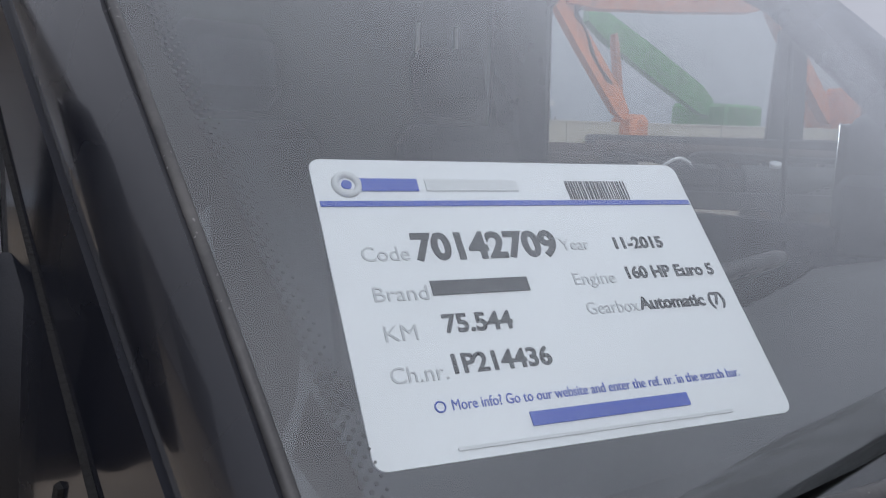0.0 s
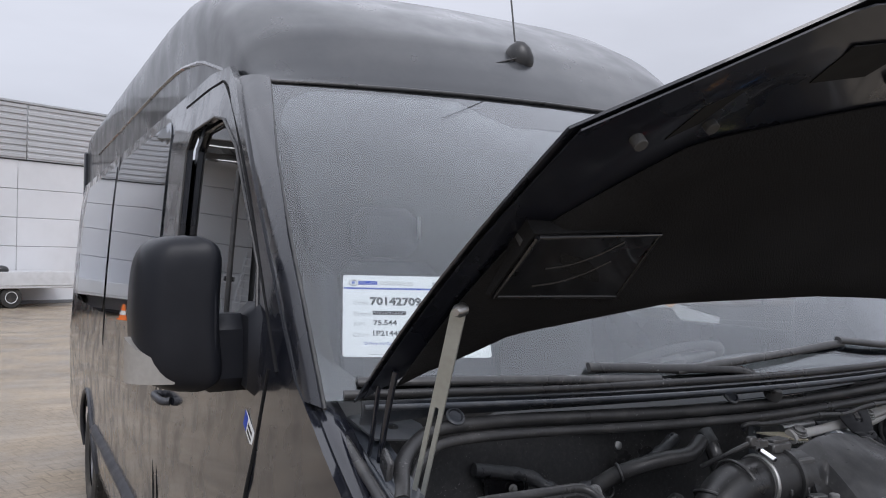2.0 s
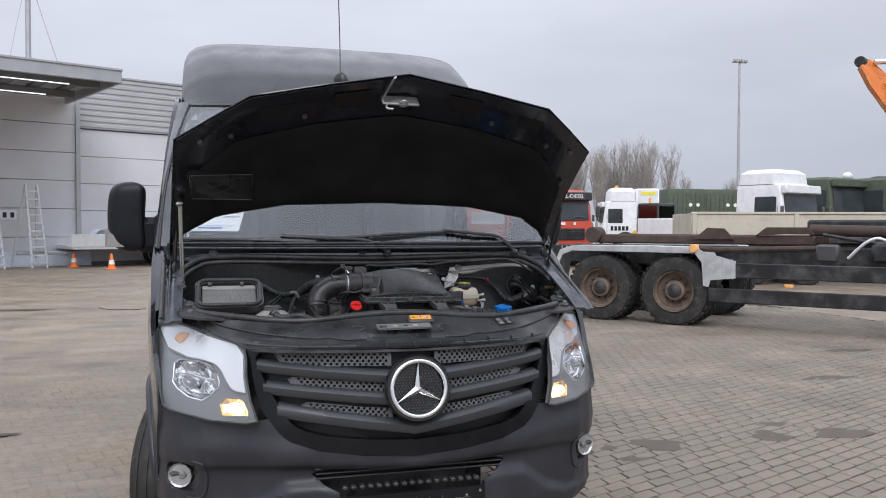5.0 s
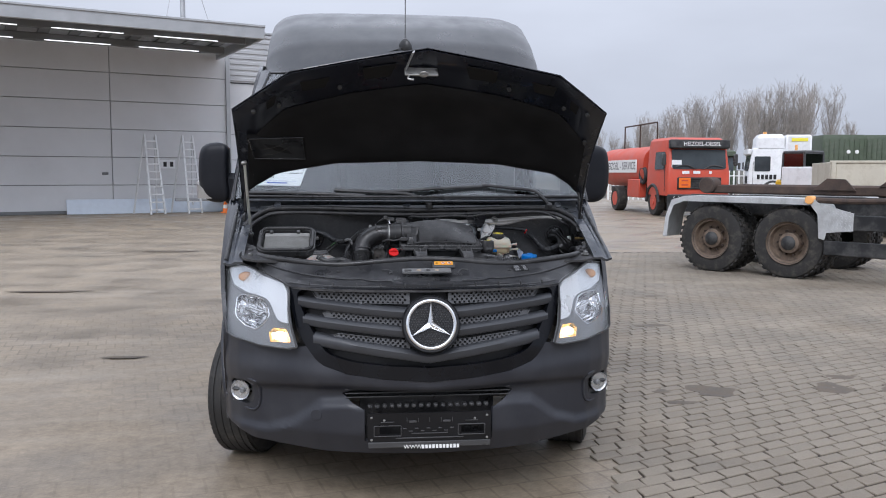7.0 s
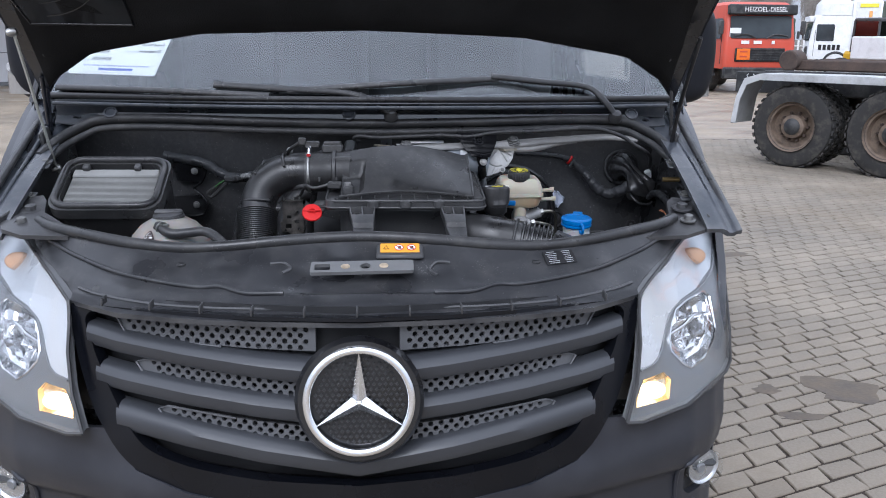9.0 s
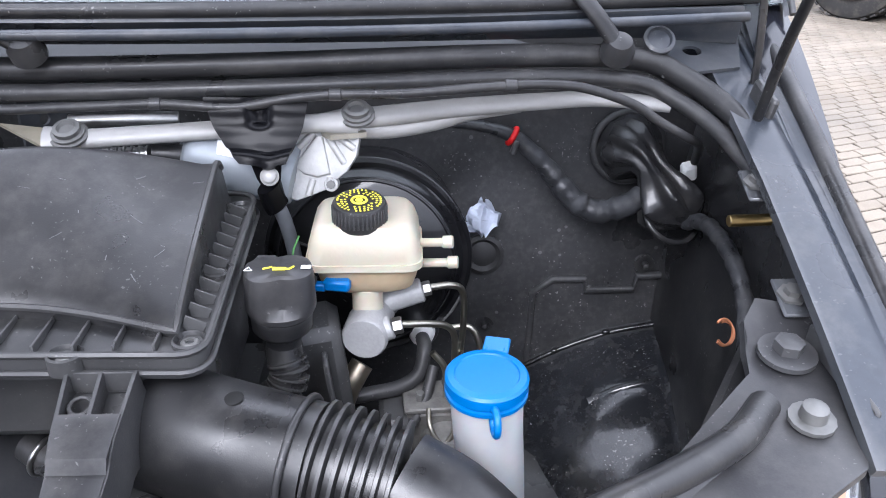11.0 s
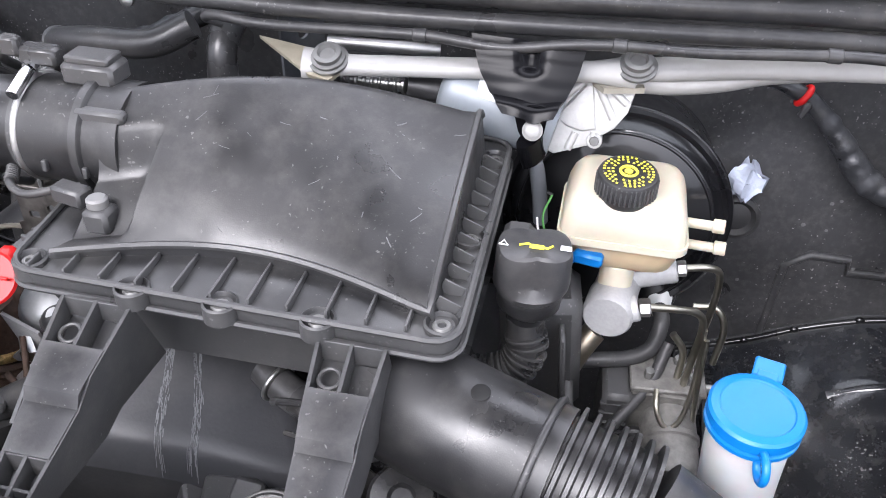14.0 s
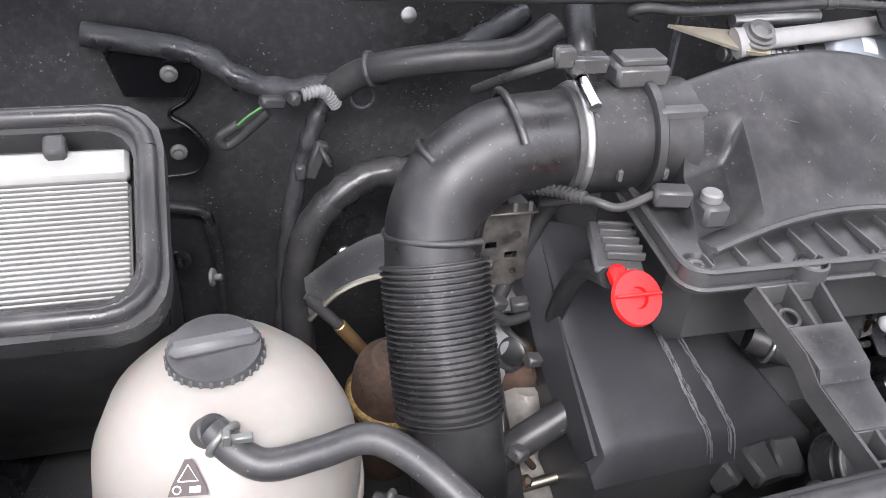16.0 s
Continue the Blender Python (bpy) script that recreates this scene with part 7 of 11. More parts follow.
g = G(pose(0.340, 0.872, 0.990, 60, 30, -14))
for i in range(12):
    g.box((0.003, -0.022 + i * 0.0036, 0.0008), (0.016, 0.0008 + 0.0010 * (i % 3 == 0), 0.0004), 0.0001)
part("bar_code", g, INKK, servo)
mcyl = part("master_cylinder", G().lathe((0.462, 0.925, 1.042), (-0.16, -1, -0.02), [(0.027, 0), (0.027, 0.10), (0.0245, 0.11), (0.0245, 0.150), (0.027, 0.154), (0.027, 0.186), (0.0245, 0.190), (0.001, 0.191)], 24), CASTAL, van, "cast aluminium brake master cylinder")
part("port_boss", G().cyl((0.452, 0.80, 1.052), (0.500, 0.805, 1.066), 0.015, 14), CASTAL, mcyl)
part("port_boss", G().cyl((0.436, 0.750, 1.036), (0.464, 0.753, 1.046), 0.014, 18), CASTAL, mcyl)
part("port_boss", G().box((0.462, 0.915, 1.035), (0.105, 0.012, 0.060), 0.006, (0, 22, 0)), CASTAL, mcyl)
part("union_nut", G().cyl((0.464, 0.753, 1.046), (0.476, 0.754, 1.048), 0.010, 6), STEEL, mcyl)
part("union_nut", G().cyl((0.500, 0.805, 1.066), (0.510, 0.806, 1.068), 0.009, 6), STEEL, mcyl)
g = G()
g.lathe((0.405, 0.905, 1.010), (-0.1, -1, 0.1), [(0.012, 0), (0.012, 0.008), (0.008, 0.010), (0.007, 0.02), (0.001, 0.02)], 6)
part("flange_nut", g, STEEL, mcyl)


def slab_ring(cx, cy, z, w, d, r, n=5, sk=0.0):
    return [Vector((x, y + sk * (x - cx), z)) for x, y in rrect(cx, cy, w, d, r, n)]


tank = part("brake_fluid_tank", G().rings([slab_ring(0.434, 0.802, z, w, d, r) for z, w, d, r in ((1.124, 0.122, 0.110, 0.016), (1.128, 0.127, 0.115, 0.018), (1.146, 0.123, 0.112, 0.018), (1.160, 0.114, 0.104, 0.018), (1.1685, 0.102, 0.094, 0.018), (1.1705, 0.09, 0.08, 0.016))]), RESERV, van, "cream plastic brake fluid tank")
part("tank_seam", G().rings([slab_ring(0.434, 0.802, z, 0.131, 0.119, 0.019) for z in (1.121, 1.1235, 1.1265, 1.129)]), RESERV, tank)
part("tank_base", G().rings([slab_ring(0.437, 0.802, z, w, d, 0.022) for z, w, d in ((1.086, 0.085, 0.08), (1.092, 0.104, 0.094), (1.104, 0.111, 0.101), (1.122, 0.120, 0.109))]), RESERV2, tank, "yellowed lower half")
g = G()
g.cyl((0.452, 0.83, 1.055), (0.452, 0.82, 1.090), 0.018, 20)
g.cyl((0.436, 0.775, 1.050), (0.436, 0.775, 1.090), 0.018, 20)
part("tank_neck", g, RESERV, tank)
g = G()
for z, l in ((1.130, 0.024), (1.104, 0.030)):
    g.cyl((0.490, 0.800, z), (0.503 + l, 0.792, z + 0.004), 0.0052, 16)
    g.cyl((0.503 + l - 0.004, 0.793, z + 0.004), (0.511 + l, 0.791, z + 0.005), 0.0074, 16)
part("hose_spigot", g, RESERV, tank)
capb = part("brake_cap", G().lathe((0.430, 0.778, 1.166), (0, -0.12, 1), [(0.0285, 0), (0.0300, 0.004), (0.0300, 0.024), (0.0285, 0.027), (0.026, 0.0275), (0.001, 0.0275)], 40), PLASTB, tank, "black cap with yellow ring lettering")
g = G()
for i in range(40):
    a = 2 * math.pi * i / 40
    g.box((0.430 + 0.0300 * math.cos(a), 0.778 + 0.0300 * math.sin(a) - 0.0015, 1.179), (0.002, 0.002, 0.018), 0.0005, (0, 0, math.degrees(a)))
tagged(part("knurl", g, PLASTB, capb), kind="stuff")
cm_ = Matrix.Translation((0.430, 0.7747, 1.1940)) @ pose(0, 0, 0, 6.8, 0, 8)
g = G(cm_)
for rr, n in ((0.0238, 34), (0.0195, 26), (0.0154, 18)):
    for i in range(n):
        a = 2 * math.pi * (i + 0.3) / n
        if i % 6 != 5:
            g.box((rr * math.cos(a), rr * math.sin(a), 0), (0.0026, 0.0021, 0.0006), 0.0002, (0, 0, math.degrees(a)))
tagged(part("print_ring", g, YELLOW, capb), kind="stuff")
part("eye_print", G(cm_).torus((0, 0, 0.0002), (0, 0, 1), 0.0082, 0.0015, 20, 5), YELLOW, capb)
part("eye_dot", G(cm_).lathe((0, 0, 0), (0, 0, 1), [(0.0042, 0), (0.0042, 0.0006)], 12), YELLOW, capb)
g = G()
g.box((0.404, 0.748, 1.104), (0.030, 0.014, 0.014), 0.003, (0, 0, -10))
g.box((0.384, 0.750, 1.101), (0.016, 0.010, 0.010), 0.002, (0, 0, -10))
part("blue_plug", g, BLUE, tank, "small blue plug")
part("plug_socket", G().box((0.370, 0.753, 1.102), (0.022, 0.018, 0.018), 0.003), PLASTB, tank)
for pts, col, r in (([(0.364, 0.774, 1.09), (0.352, 0.785, 1.12), (0.358, 0.80, 1.14)], GREENW, 0.0013), ([(0.364, 0.772, 1.088), (0.350, 0.78, 1.105), (0.345, 0.80, 1.11)], WHITE, 0.0012)):
    part("plug_wire", G().tube(pts, r, 5), col, tank)
pp = 0.0042
for pts in ([(0.508, 0.806, 1.068), (0.535, 0.815, 1.066), (0.550, 0.825, 1.050), (0.552, 0.830, 1.0), (0.548, 0.832, 0.95), (0.545, 0.84, 0.90)],
            [(0.474, 0.754, 1.048), (0.505, 0.768, 1.040), (0.527, 0.780, 1.030), (0.538, 0.786, 1.012), (0.539, 0.790, 0.97), (0.537, 0.80, 0.90)],
            [(0.535, 0.85, 0.985), (0.562, 0.85, 0.985), (0.575, 0.845, 0.96), (0.572, 0.84, 0.91)],
            [(0.512, 0.80, 0.98), (0.528, 0.80, 0.955), (0.530, 0.81, 0.90)]):
    part("brake_pipe", G().tube(pts, pp, 7), ZINC, van, "thin metal brake pipe")
valve = part("vacuum_valve", G().lathe((0.501, 0.930, 0.936), (0.0, -0.9, 0.28), [(0.019, 0), (0.019, 0.016), (0.0155, 0.019), (0.0165, 0.034), (0.013, 0.040), (0.0105, 0.044), (0.0095, 0.066)], 24), WHITE, van, "white vacuum valve")
part("vacuum_hose", G().tube([(0.501, 0.872, 0.956), (0.503, 0.845, 0.958), (0.496, 0.828, 0.930), (0.470, 0.822, 0.913), (0.430, 0.815, 0.908), (0.395, 0.808, 0.902), (0.366, 0.80, 0.880), (0.355, 0.79, 0.834)], 0.0095, 10), RUBBER, valve)
part("valve_collar", G().torus((0.501, 0.925, 0.938), (0, -0.9, 0.28), 0.0195, 0.0045, 28, 10), RUBBER, valve)
hp = part("heat_tinted_pipe", G().tube([(0.425, 0.80, 0.965), (0.410, 0.787, 0.942), (0.396, 0.780, 0.906), (0.380, 0.775, 0.868), (0.372, 0.772, 0.84)], 0.0145, 20), mat("tinted_steel", (0.33, 0.29, 0.23), 0.32, metal=1, var=0.25, scale=30), van, "heat-tinted steel pipe with a bolted flange")
part("pipe_flange", G(pose(0.374, 0.770, 0.850, 40, 10, 20)).panel([(-0.028, 0), (-0.014, -0.020), (0.014, -0.020), (0.030, 0), (0.014, 0.020), (-0.014, 0.020)], [], 0.02, lambda a, b: (a, b, 0), 0.007), IRON, hp)
for dx, dy in ((-0.017, 0.0), (0.019, 0.0)):
    part("flange_bolt", G(pose(0.374, 0.770, 0.850, 40, 10, 20)).cyl((dx, dy, 0), (dx, dy, 0.010), 0.0065, 6), DULLZ, hp)
part("clutch_hose", G().tube([(0.515, 0.83, 0.94), (0.50, 0.80, 0.90), (0.465, 0.76, 0.865), (0.43, 0.72, 0.83)], 0.0075, 8), RUBBER, van)
DIRTYAL = mat("dirty_aluminium", (0.17, 0.165, 0.155), 0.5, metal=0.3, var=0.4, scale=45, bump=0.25, bscale=160, dirt=(0.05, 0.045, 0.04), dirt_amt=0.5, dirt_scale=30)
abs_u = part("brake_hydraulic_block", G().box((0.519, 0.815, 0.860), (0.082, 0.050, 0.082), 0.005, (6, 0, 4)), DIRTYAL, van, "dirty aluminium brake hydraulic block")
part("top_plate", G().box((0.519, 0.812, 0.905), (0.088, 0.056, 0.008), 0.002, (6, 0, 4)), DIRTYAL, abs_u)
for dx, dy in ((-0.034, 0.02), (-0.012, 0.018), (0.012, 0.018), (0.034, 0.016), (-0.022, -0.012), (0.028, -0.012)):
    part("pipe_union", G().cyl((0.519 + dx, 0.814 + dy, 0.907), (0.519 + dx, 0.812 + dy, 0.920), 0.0058, 6), DULLZ, abs_u)
part("bleed_nipple", G().cyl((0.560, 0.805, 0.900), (0.580, 0.803, 0.904), 0.0055, 8), STEEL, abs_u)
pump = part("pump_motor", G().lathe((0.528, 0.80, 0.852), (0.10, -0.93, -0.30), [(0.034, 0), (0.034, 0.030), (0.0365, 0.032), (0.0365, 0.038), (0.034, 0.040), (0.034, 0.078), (0.030, 0.084), (0.012, 0.085), (0.011, 0.088), (0.001, 0.088)], 36), DIRTYAL, abs_u)
part("mount_bush", G().lathe((0.492, 0.775, 0.835), (0, -0.9, 0.3), [(0.012, 0), (0.012, 0.010), (0.009, 0.012), (0.009, 0.020), (0.001, 0.021)], 16), RUBBER, abs_u)
part("loop_pipe", G().tube([(0.507, 0.785, 0.905), (0.508, 0.768, 0.895), (0.515, 0.760, 0.880), (0.526, 0.758, 0.872), (0.537, 0.762, 0.885), (0.543, 0.772, 0.915), (0.545, 0.785, 0.955), (0.543, 0.79, 1.00)], 0.0032, 10), ZINC, abs_u)
part("loop_pipe", G().tube([(0.557, 0.785, 0.860), (0.551, 0.772, 0.895), (0.548, 0.775, 0.940), (0.547, 0.785, 0.99)], 0.0032, 10), ZINC, abs_u)
ctrl = part("control_unit", G().box((0.462, 0.812, 0.850), (0.036, 0.070, 0.095), 0.006, (6, 0, 4)), PLASTB, abs_u)
for k in range(5):
    part("cooling_rib", G().box((0.462, 0.776, 0.815 + 0.016 * k), (0.034, 0.006, 0.004), 0.001, (6, 0, 4)), PLASTB, ctrl)
for pts, r in (([(0.47, 0.72, 0.83), (0.44, 0.70, 0.86), (0.41, 0.72, 0.90), (0.40, 0.76, 0.93)], 0.008), ([(0.46, 0.70, 0.80), (0.42, 0.68, 0.82), (0.39, 0.70, 0.86)], 0.010), ([(0.60, 0.60, 0.76), (0.68, 0.56, 0.76), (0.76, 0.55, 0.78)], 0.012)):
    part("loom", G().tube(pts, r, 8), RUBBER, van)

# screenwash filler
wash = part("screenwash_filler", G().tube([(0.556, 0.580, 1.085), (0.560, 0.588, 1.03), (0.568, 0.60, 0.95), (0.575, 0.61, 0.86), (0.58, 0.60, 0.72)], lambda t: 0.0355 - 0.005 * t, 24), WASHW, van, "white screenwash filler with a blue cap")
capw = part("blue_cap", G().lathe((0.556, 0.580, 1.076), (0.0, -0.07, 1), [(0.0378, 0), (0.0398, 0.002), (0.0398, 0.006), (0.037, 0.007), (0.037, 0.010), (0.0398, 0.011), (0.0398, 0.020), (0.0375, 0.0225), (0.031, 0.0235), (0.030, 0.022), (0.001, 0.022)], 40), BLUE, wash, "bright blue cap with a pull tab")
g = G()
g.box((0.570, 0.628, 1.098), (0.026, 0.022, 0.004), 0.0015, (12, 0, -14))
g.box((0.568, 0.620, 1.096), (0.020, 0.012, 0.006), 0.002, (12, 0, -14))
part("pull_tab", g, BLUE, capw)
part("cap_loop", G().torus((0.560, 0.534, 1.076), (1, 0.1, 0), 0.012, 0.0035, 20, 6), BLUE, capw)

# wiper linkage
LINKP = mat("silver_link_paint", (0.31, 0.305, 0.295), 0.40, metal=0.15, var=0.1, dirt=DUST, dirt_amt=0.3, dirt_scale=18)
MOTORP = mat("motor_can_paint", (0.25, 0.275, 0.30), 0.38, metal=0.2, var=0.08, dirt=DUST, dirt_amt=0.25, dirt_scale=25)
GEARAL = mat("bright_die_casting", (0.50, 0.50, 0.49), 0.42, metal=0.25, var=0.14, scale=30, bump=0.12, bscale=260, dirt=DUST, dirt_amt=0.25, dirt_scale=40)
link = part("wiper_linkage", G().tube([(0.085, 0.822, 1.246), (0.112, 0.823, 1.248), (0.16, 0.830, 1.249), (0.27, 0.846, 1.252), (0.36, 0.860, 1.254), (0.423, 0.873, 1.254)], lambda t: 0.0115 + 0.007 * max(0, 1 - 7 * t) + 0.007 * max(0, 1 - 8 * (1 - t)), 14, flat=0.6), LINKP, van, "silver-painted wiper linkage")
part("right_arm", G().tube([(0.40, 0.876, 1.252), (0.48, 0.890, 1.258), (0.56, 0.898, 1.264), (0.65, 0.900, 1.270), (0.72, 0.902, 1.272), (0.80, 0.895, 1.266)], lambda t: 0.0135 - 0.004 * t, 14, flat=0.7), LINKP, link)
part("lower_arm", G().tube([(0.42, 0.880, 1.242), (0.46, 0.889, 1.238), (0.51, 0.896, 1.243), (0.56, 0.902, 1.254), (0.62, 0.905, 1.262)], lambda t: 0.0115 - 0.004 * t, 12), LINKP, link)
for p in ((0.112, 0.823, 1.252), (0.425, 0.873, 1.260)):
    part("pivot_nut", G().lathe(p, (0.0, -0.45, 0.90), [(0.021, 0), (0.021, 0.003), (0.018, 0.004), (0.018, 0.007), (0.0145, 0.008), (0.0145, 0.013), (0.010, 0.014), (0.008, 0.010), (0.001, 0.010)], 28), DULLZ, link)
part("mount_plate", G().panel([(0.02, 0.86), (0.10, 0.845), (0.135, 0.83), (0.118, 0.80), (0.095, 0.805)], [], 0.03, lambda x, y: (x, y, 1.246 + 0.25 * (y - 0.82)), 0.004), mat("tan_zinc", (0.45, 0.41, 0.32), 0.45, metal=0.6, var=0.2), link)
part("mount_plate", G().panel([(0.378, 0.875), (0.43, 0.890), (0.436, 0.862), (0.395, 0.850)], [], 0.03, lambda x, y: (x, y, 1.2435), 0.006), mat("dusty_zinc", (0.33, 0.31, 0.26), 0.55, metal=0.3, var=0.3, scale=60), link)
motor = part("wiper_motor", G().lathe((0.229, 0.866, 1.218), (0.95, -0.10, -0.20), [(0.010, -0.012), (0.012, -0.004), (0.028, -0.002), (0.034, 0.004), (0.036, 0.012), (0.036, 0.120), (0.032, 0.126)], 36), MOTORP, van, "blue-grey wiper motor")
part("motor_label", G().sheet(lambda u, v: Vector((0.268 + 0.020 * u, 0.8612 - 0.002 * u, 1.2095 - 0.0042 * u)) + Vector((0, -0.0366 * math.cos(0.55 + 0.55 * v), 0.0366 * math.sin(0.55 + 0.55 * v))), 3, 8, 0.0005), PAPER, motor)
GH = [(0.338, 1.222), (0.344, 1.246), (0.362, 1.250), (0.395, 1.252), (0.424, 1.250), (0.429, 1.240), (0.424, 1.214), (0.412, 1.196), (0.398, 1.186), (0.388, 1.176), (0.352, 1.163), (0.330, 1.170), (0.322, 1.190)]


def housing(x, z, d):
    return Vector((x, 0.875 - 0.30 * (1.25 - z) - d, z + 0.3 * d))


g = G()
g.rings([[housing(0.378 + (x - 0.378) * k, 1.208 + (z - 1.208) * k, d) for x, z in GH] for k, d in ((1.0, -0.022), (1.0, 0.0), (0.975, 0.003), (0.90, 0.0035))])
gear = part("gear_housing", g, GEARAL, motor, "ribbed cast aluminium gear housing")
g = G()
g.rings([[housing(x, z, d) for x, z in ((0.379 - 0.004 * k, 1.236), (0.383 + 0.002 * k, 1.236), (0.391 + 0.002 * k, 1.196 - 0.003 * k), (0.378, 1.193 - 0.004 * k), (0.362, 1.196 - 0.003 * k), (0.352 - 0.003 * k, 1.203))] for k, d in ((1, 0.003), (0.3, 0.008), (-0.6, 0.0088))])
part("raised_sector", g, GEARAL, gear)
for a, b in (((0.390, 1.236), (0.409, 1.206)), ((0.396, 1.240), (0.421, 1.222)), ((0.374, 1.240), (0.344, 1.212)), ((0.366, 1.246), (0.346, 1.236)), ((0.350, 1.190), (0.336, 1.182)), ((0.372, 1.188), (0.366, 1.170)), ((0.392, 1.190), (0.390, 1.180))):
    part("housing_rib", G().tube([housing(a[0], a[1], 0.0035), housing(b[0], b[1], 0.0035)], 0.0042, 8, smooth=False), GEARAL, gear)
for x, z in ((0.393, 1.182), (0.330, 1.178), (0.420, 1.240)):
    g = G()
    g.cyl(housing(x, z, -0.020), housing(x, z, 0.006), 0.0085, 16)
    part("screw_boss", g, GEARAL, gear)
    part("housing_screw", G().cyl(housing(x, z, 0.006), housing(x, z, 0.010), 0.0052, 8), DULLZ, gear)
BRZ = [0, 0.45, 0.78, 0.90, 1]


def bracket(u, v):
    x = interp(v, BRZ, [0.258, 0.270, 0.286, 0.292, 0.300]) * (1 - u) + interp(v, BRZ, [0.374, 0.368, 0.358, 0.354, 0.350]) * u
    y = interp(v, BRZ, [0.842, 0.824, 0.812, 0.803, 0.797]) - 0.004 * math.sin(math.pi * u)
    z = interp(v, BRZ, [1.290, 1.262, 1.240, 1.236, 1.228]) - 0.010 * math.exp(-((u - 0.62) / 0.22) ** 2) * max(0, v - 0.4)
    groove = math.exp(-((u - 0.52) / 0.10) ** 4) * (1 / (1 + math.exp((v - 0.42) * 34)))
    ripple = 0.00016 * math.sin(34 * v + 1.6 * math.exp(-((u - 0.55) / 0.2) ** 2))
    return Vector((x, y + 0.007 * groove + ripple, z - 0.004 * groove))


brk = part("motor_bracket", G().sheet(bracket, 26, 56, 0.004), mat("gloss_pressing", (0.004, 0.004, 0.005), 0.22, var=0.1, spec=0.16, bump=0.02, bscale=40), van, "shiny black pressed motor bracket")
part("bracket_tongue", G().panel([(0.308, 1.238), (0.346, 1.238), (0.342, 1.208), (0.336, 1.196), (0.322, 1.196), (0.316, 1.208)], [circle(0.331, 1.212, 0.004)], 0.012, lambda x, z: (x, 0.804 - 0.1 * (z - 1.2), z), 0.004), MATS["gloss_pressing"], brk)
part("bracket_bolt", G().lathe((0.331, 0.799, 1.2125), (0, -0.86, 0.5), [(0.0105, 0), (0.0105, 0.003), (0.008, 0.004), (0.008, 0.008), (0.006, 0.0095), (0.001, 0.0098)], 20), LINKP, brk)
part("bracket_arm", G().tube([(0.328, 0.806, 1.200), (0.330, 0.815, 1.182), (0.333, 0.823, 1.168)], 0.016, 12, flat=0.55), MATS["gloss_pressing"], brk)
part("arm_sleeve", G().tube([(0.334, 0.824, 1.166), (0.338, 0.834, 1.145), (0.342, 0.848, 1.11), (0.346, 0.856, 1.07)], 0.0085, 12), mat("grey_sleeve", (0.14, 0.15, 0.165), 0.5), brk)
part("braided_line", G().bellows([(0.085, 0.845, 1.225), (0.15, 0.85, 1.222), (0.19, 0.85, 1.222)], 0.010, 0.002, 12, 10), STEEL, van)
part("heater_line", G().tube([(0.19, 0.85, 1.222), (0.24, 0.86, 1.215), (0.26, 0.90, 1.20)], 0.013, 10), RUBBER, van)
part("heater_line", G().tube([(0.10, 0.86, 1.258), (0.17, 0.862, 1.260), (0.22, 0.87, 1.258)], 0.008, 8), STEEL, van)

# firewall looms, boot, grommets
loom = part("wiring_loom", G().tube([(0.46, 1.046, 1.205), (0.53, 1.042, 1.202), (0.585, 1.032, 1.198), (0.626, 1.023, 1.188), (0.655, 1.020, 1.166), (0.683, 1.015, 1.137), (0.712, 1.006, 1.104), (0.735, 1.001, 1.088), (0.757, 0.998, 1.084), (0.787, 0.990, 1.096), (0.812, 0.984, 1.112), (0.835, 0.980, 1.116)], lambda t: interp(t, [0, 0.32, 0.42, 0.55, 0.68, 1], [0.007, 0.008, 0.0105, 0.0135, 0.0165, 0.0165]) * (1 + 0.05 * math.sin(90 * t) + 0.04 * math.sin(151 * t)), 14, 14), TAPE, van, "thick taped wiring loom")
part("red_clip", G().torus((0.628, 1.0225, 1.187), (0.85, -0.1, -0.5), 0.0115, 0.0040, 28, 8), RED, loom, "red clip")
part("clip_tail", G().box((0.630, 1.008, 1.175), (0.008, 0.008, 0.020), 0.002, (0, 20, 0)), PLASTB, loom)
g = G()
rows = []
for i, (cx, cy, cz, r) in enumerate(((0.800, 1.058, 1.160, 0.047), (0.801, 1.046, 1.161, 0.0475), (0.802, 1.034, 1.162, 0.0455), (0.804, 1.022, 1.163, 0.040), (0.808, 1.010, 1.162, 0.031), (0.813, 1.000, 1.158, 0.023), (0.819, 0.992, 1.150, 0.021), (0.826, 0.986, 1.138, 0.027), (0.834, 0.981, 1.123, 0.036), (0.841, 0.977, 1.108, 0.042), (0.847, 0.973, 1.097, 0.045), (0.852, 0.971, 1.088, 0.041), (0.860, 0.966, 1.081, 0.027), (0.868, 0.962, 1.077, 0.014))):
    ax = Vector((0.12 * min(i, 4), -0.9, -0.22 * max(0, min(i, 7) - 2))).normalized()
    e1 = ax.cross(Vector((0, 0, 1))).normalized()
    e2 = ax.cross(e1)
    rows.append([Vector((cx, cy, cz)) + (e1 * math.cos(a) + e2 * math.sin(a)) * r * (1 + (0.015 + 0.020 * min(i, 6)) * math.sin(7 * a + 0.25 * i) + 0.04 * math.sin(3 * a - 0.4 * i) + 0.02 * math.sin(13 * a + 0.9 * i)) for a in (2 * math.pi * j / 72 for j in range(72))])
g.rings(rows)
boot = part("rubber_boot", g, mat("shiny_rubber", (0.018, 0.018, 0.019), 0.20, var=0.2, bump=0.15, bscale=60, dirt=DUST, dirt_amt=0.15, dirt_scale=18), van, "folded black rubber grommet boot")
part("boot_flange", G().torus((0.800, 1.053, 1.161), (0, -1, 0.1), 0.050, 0.006, 48, 10), RUBBER, boot)
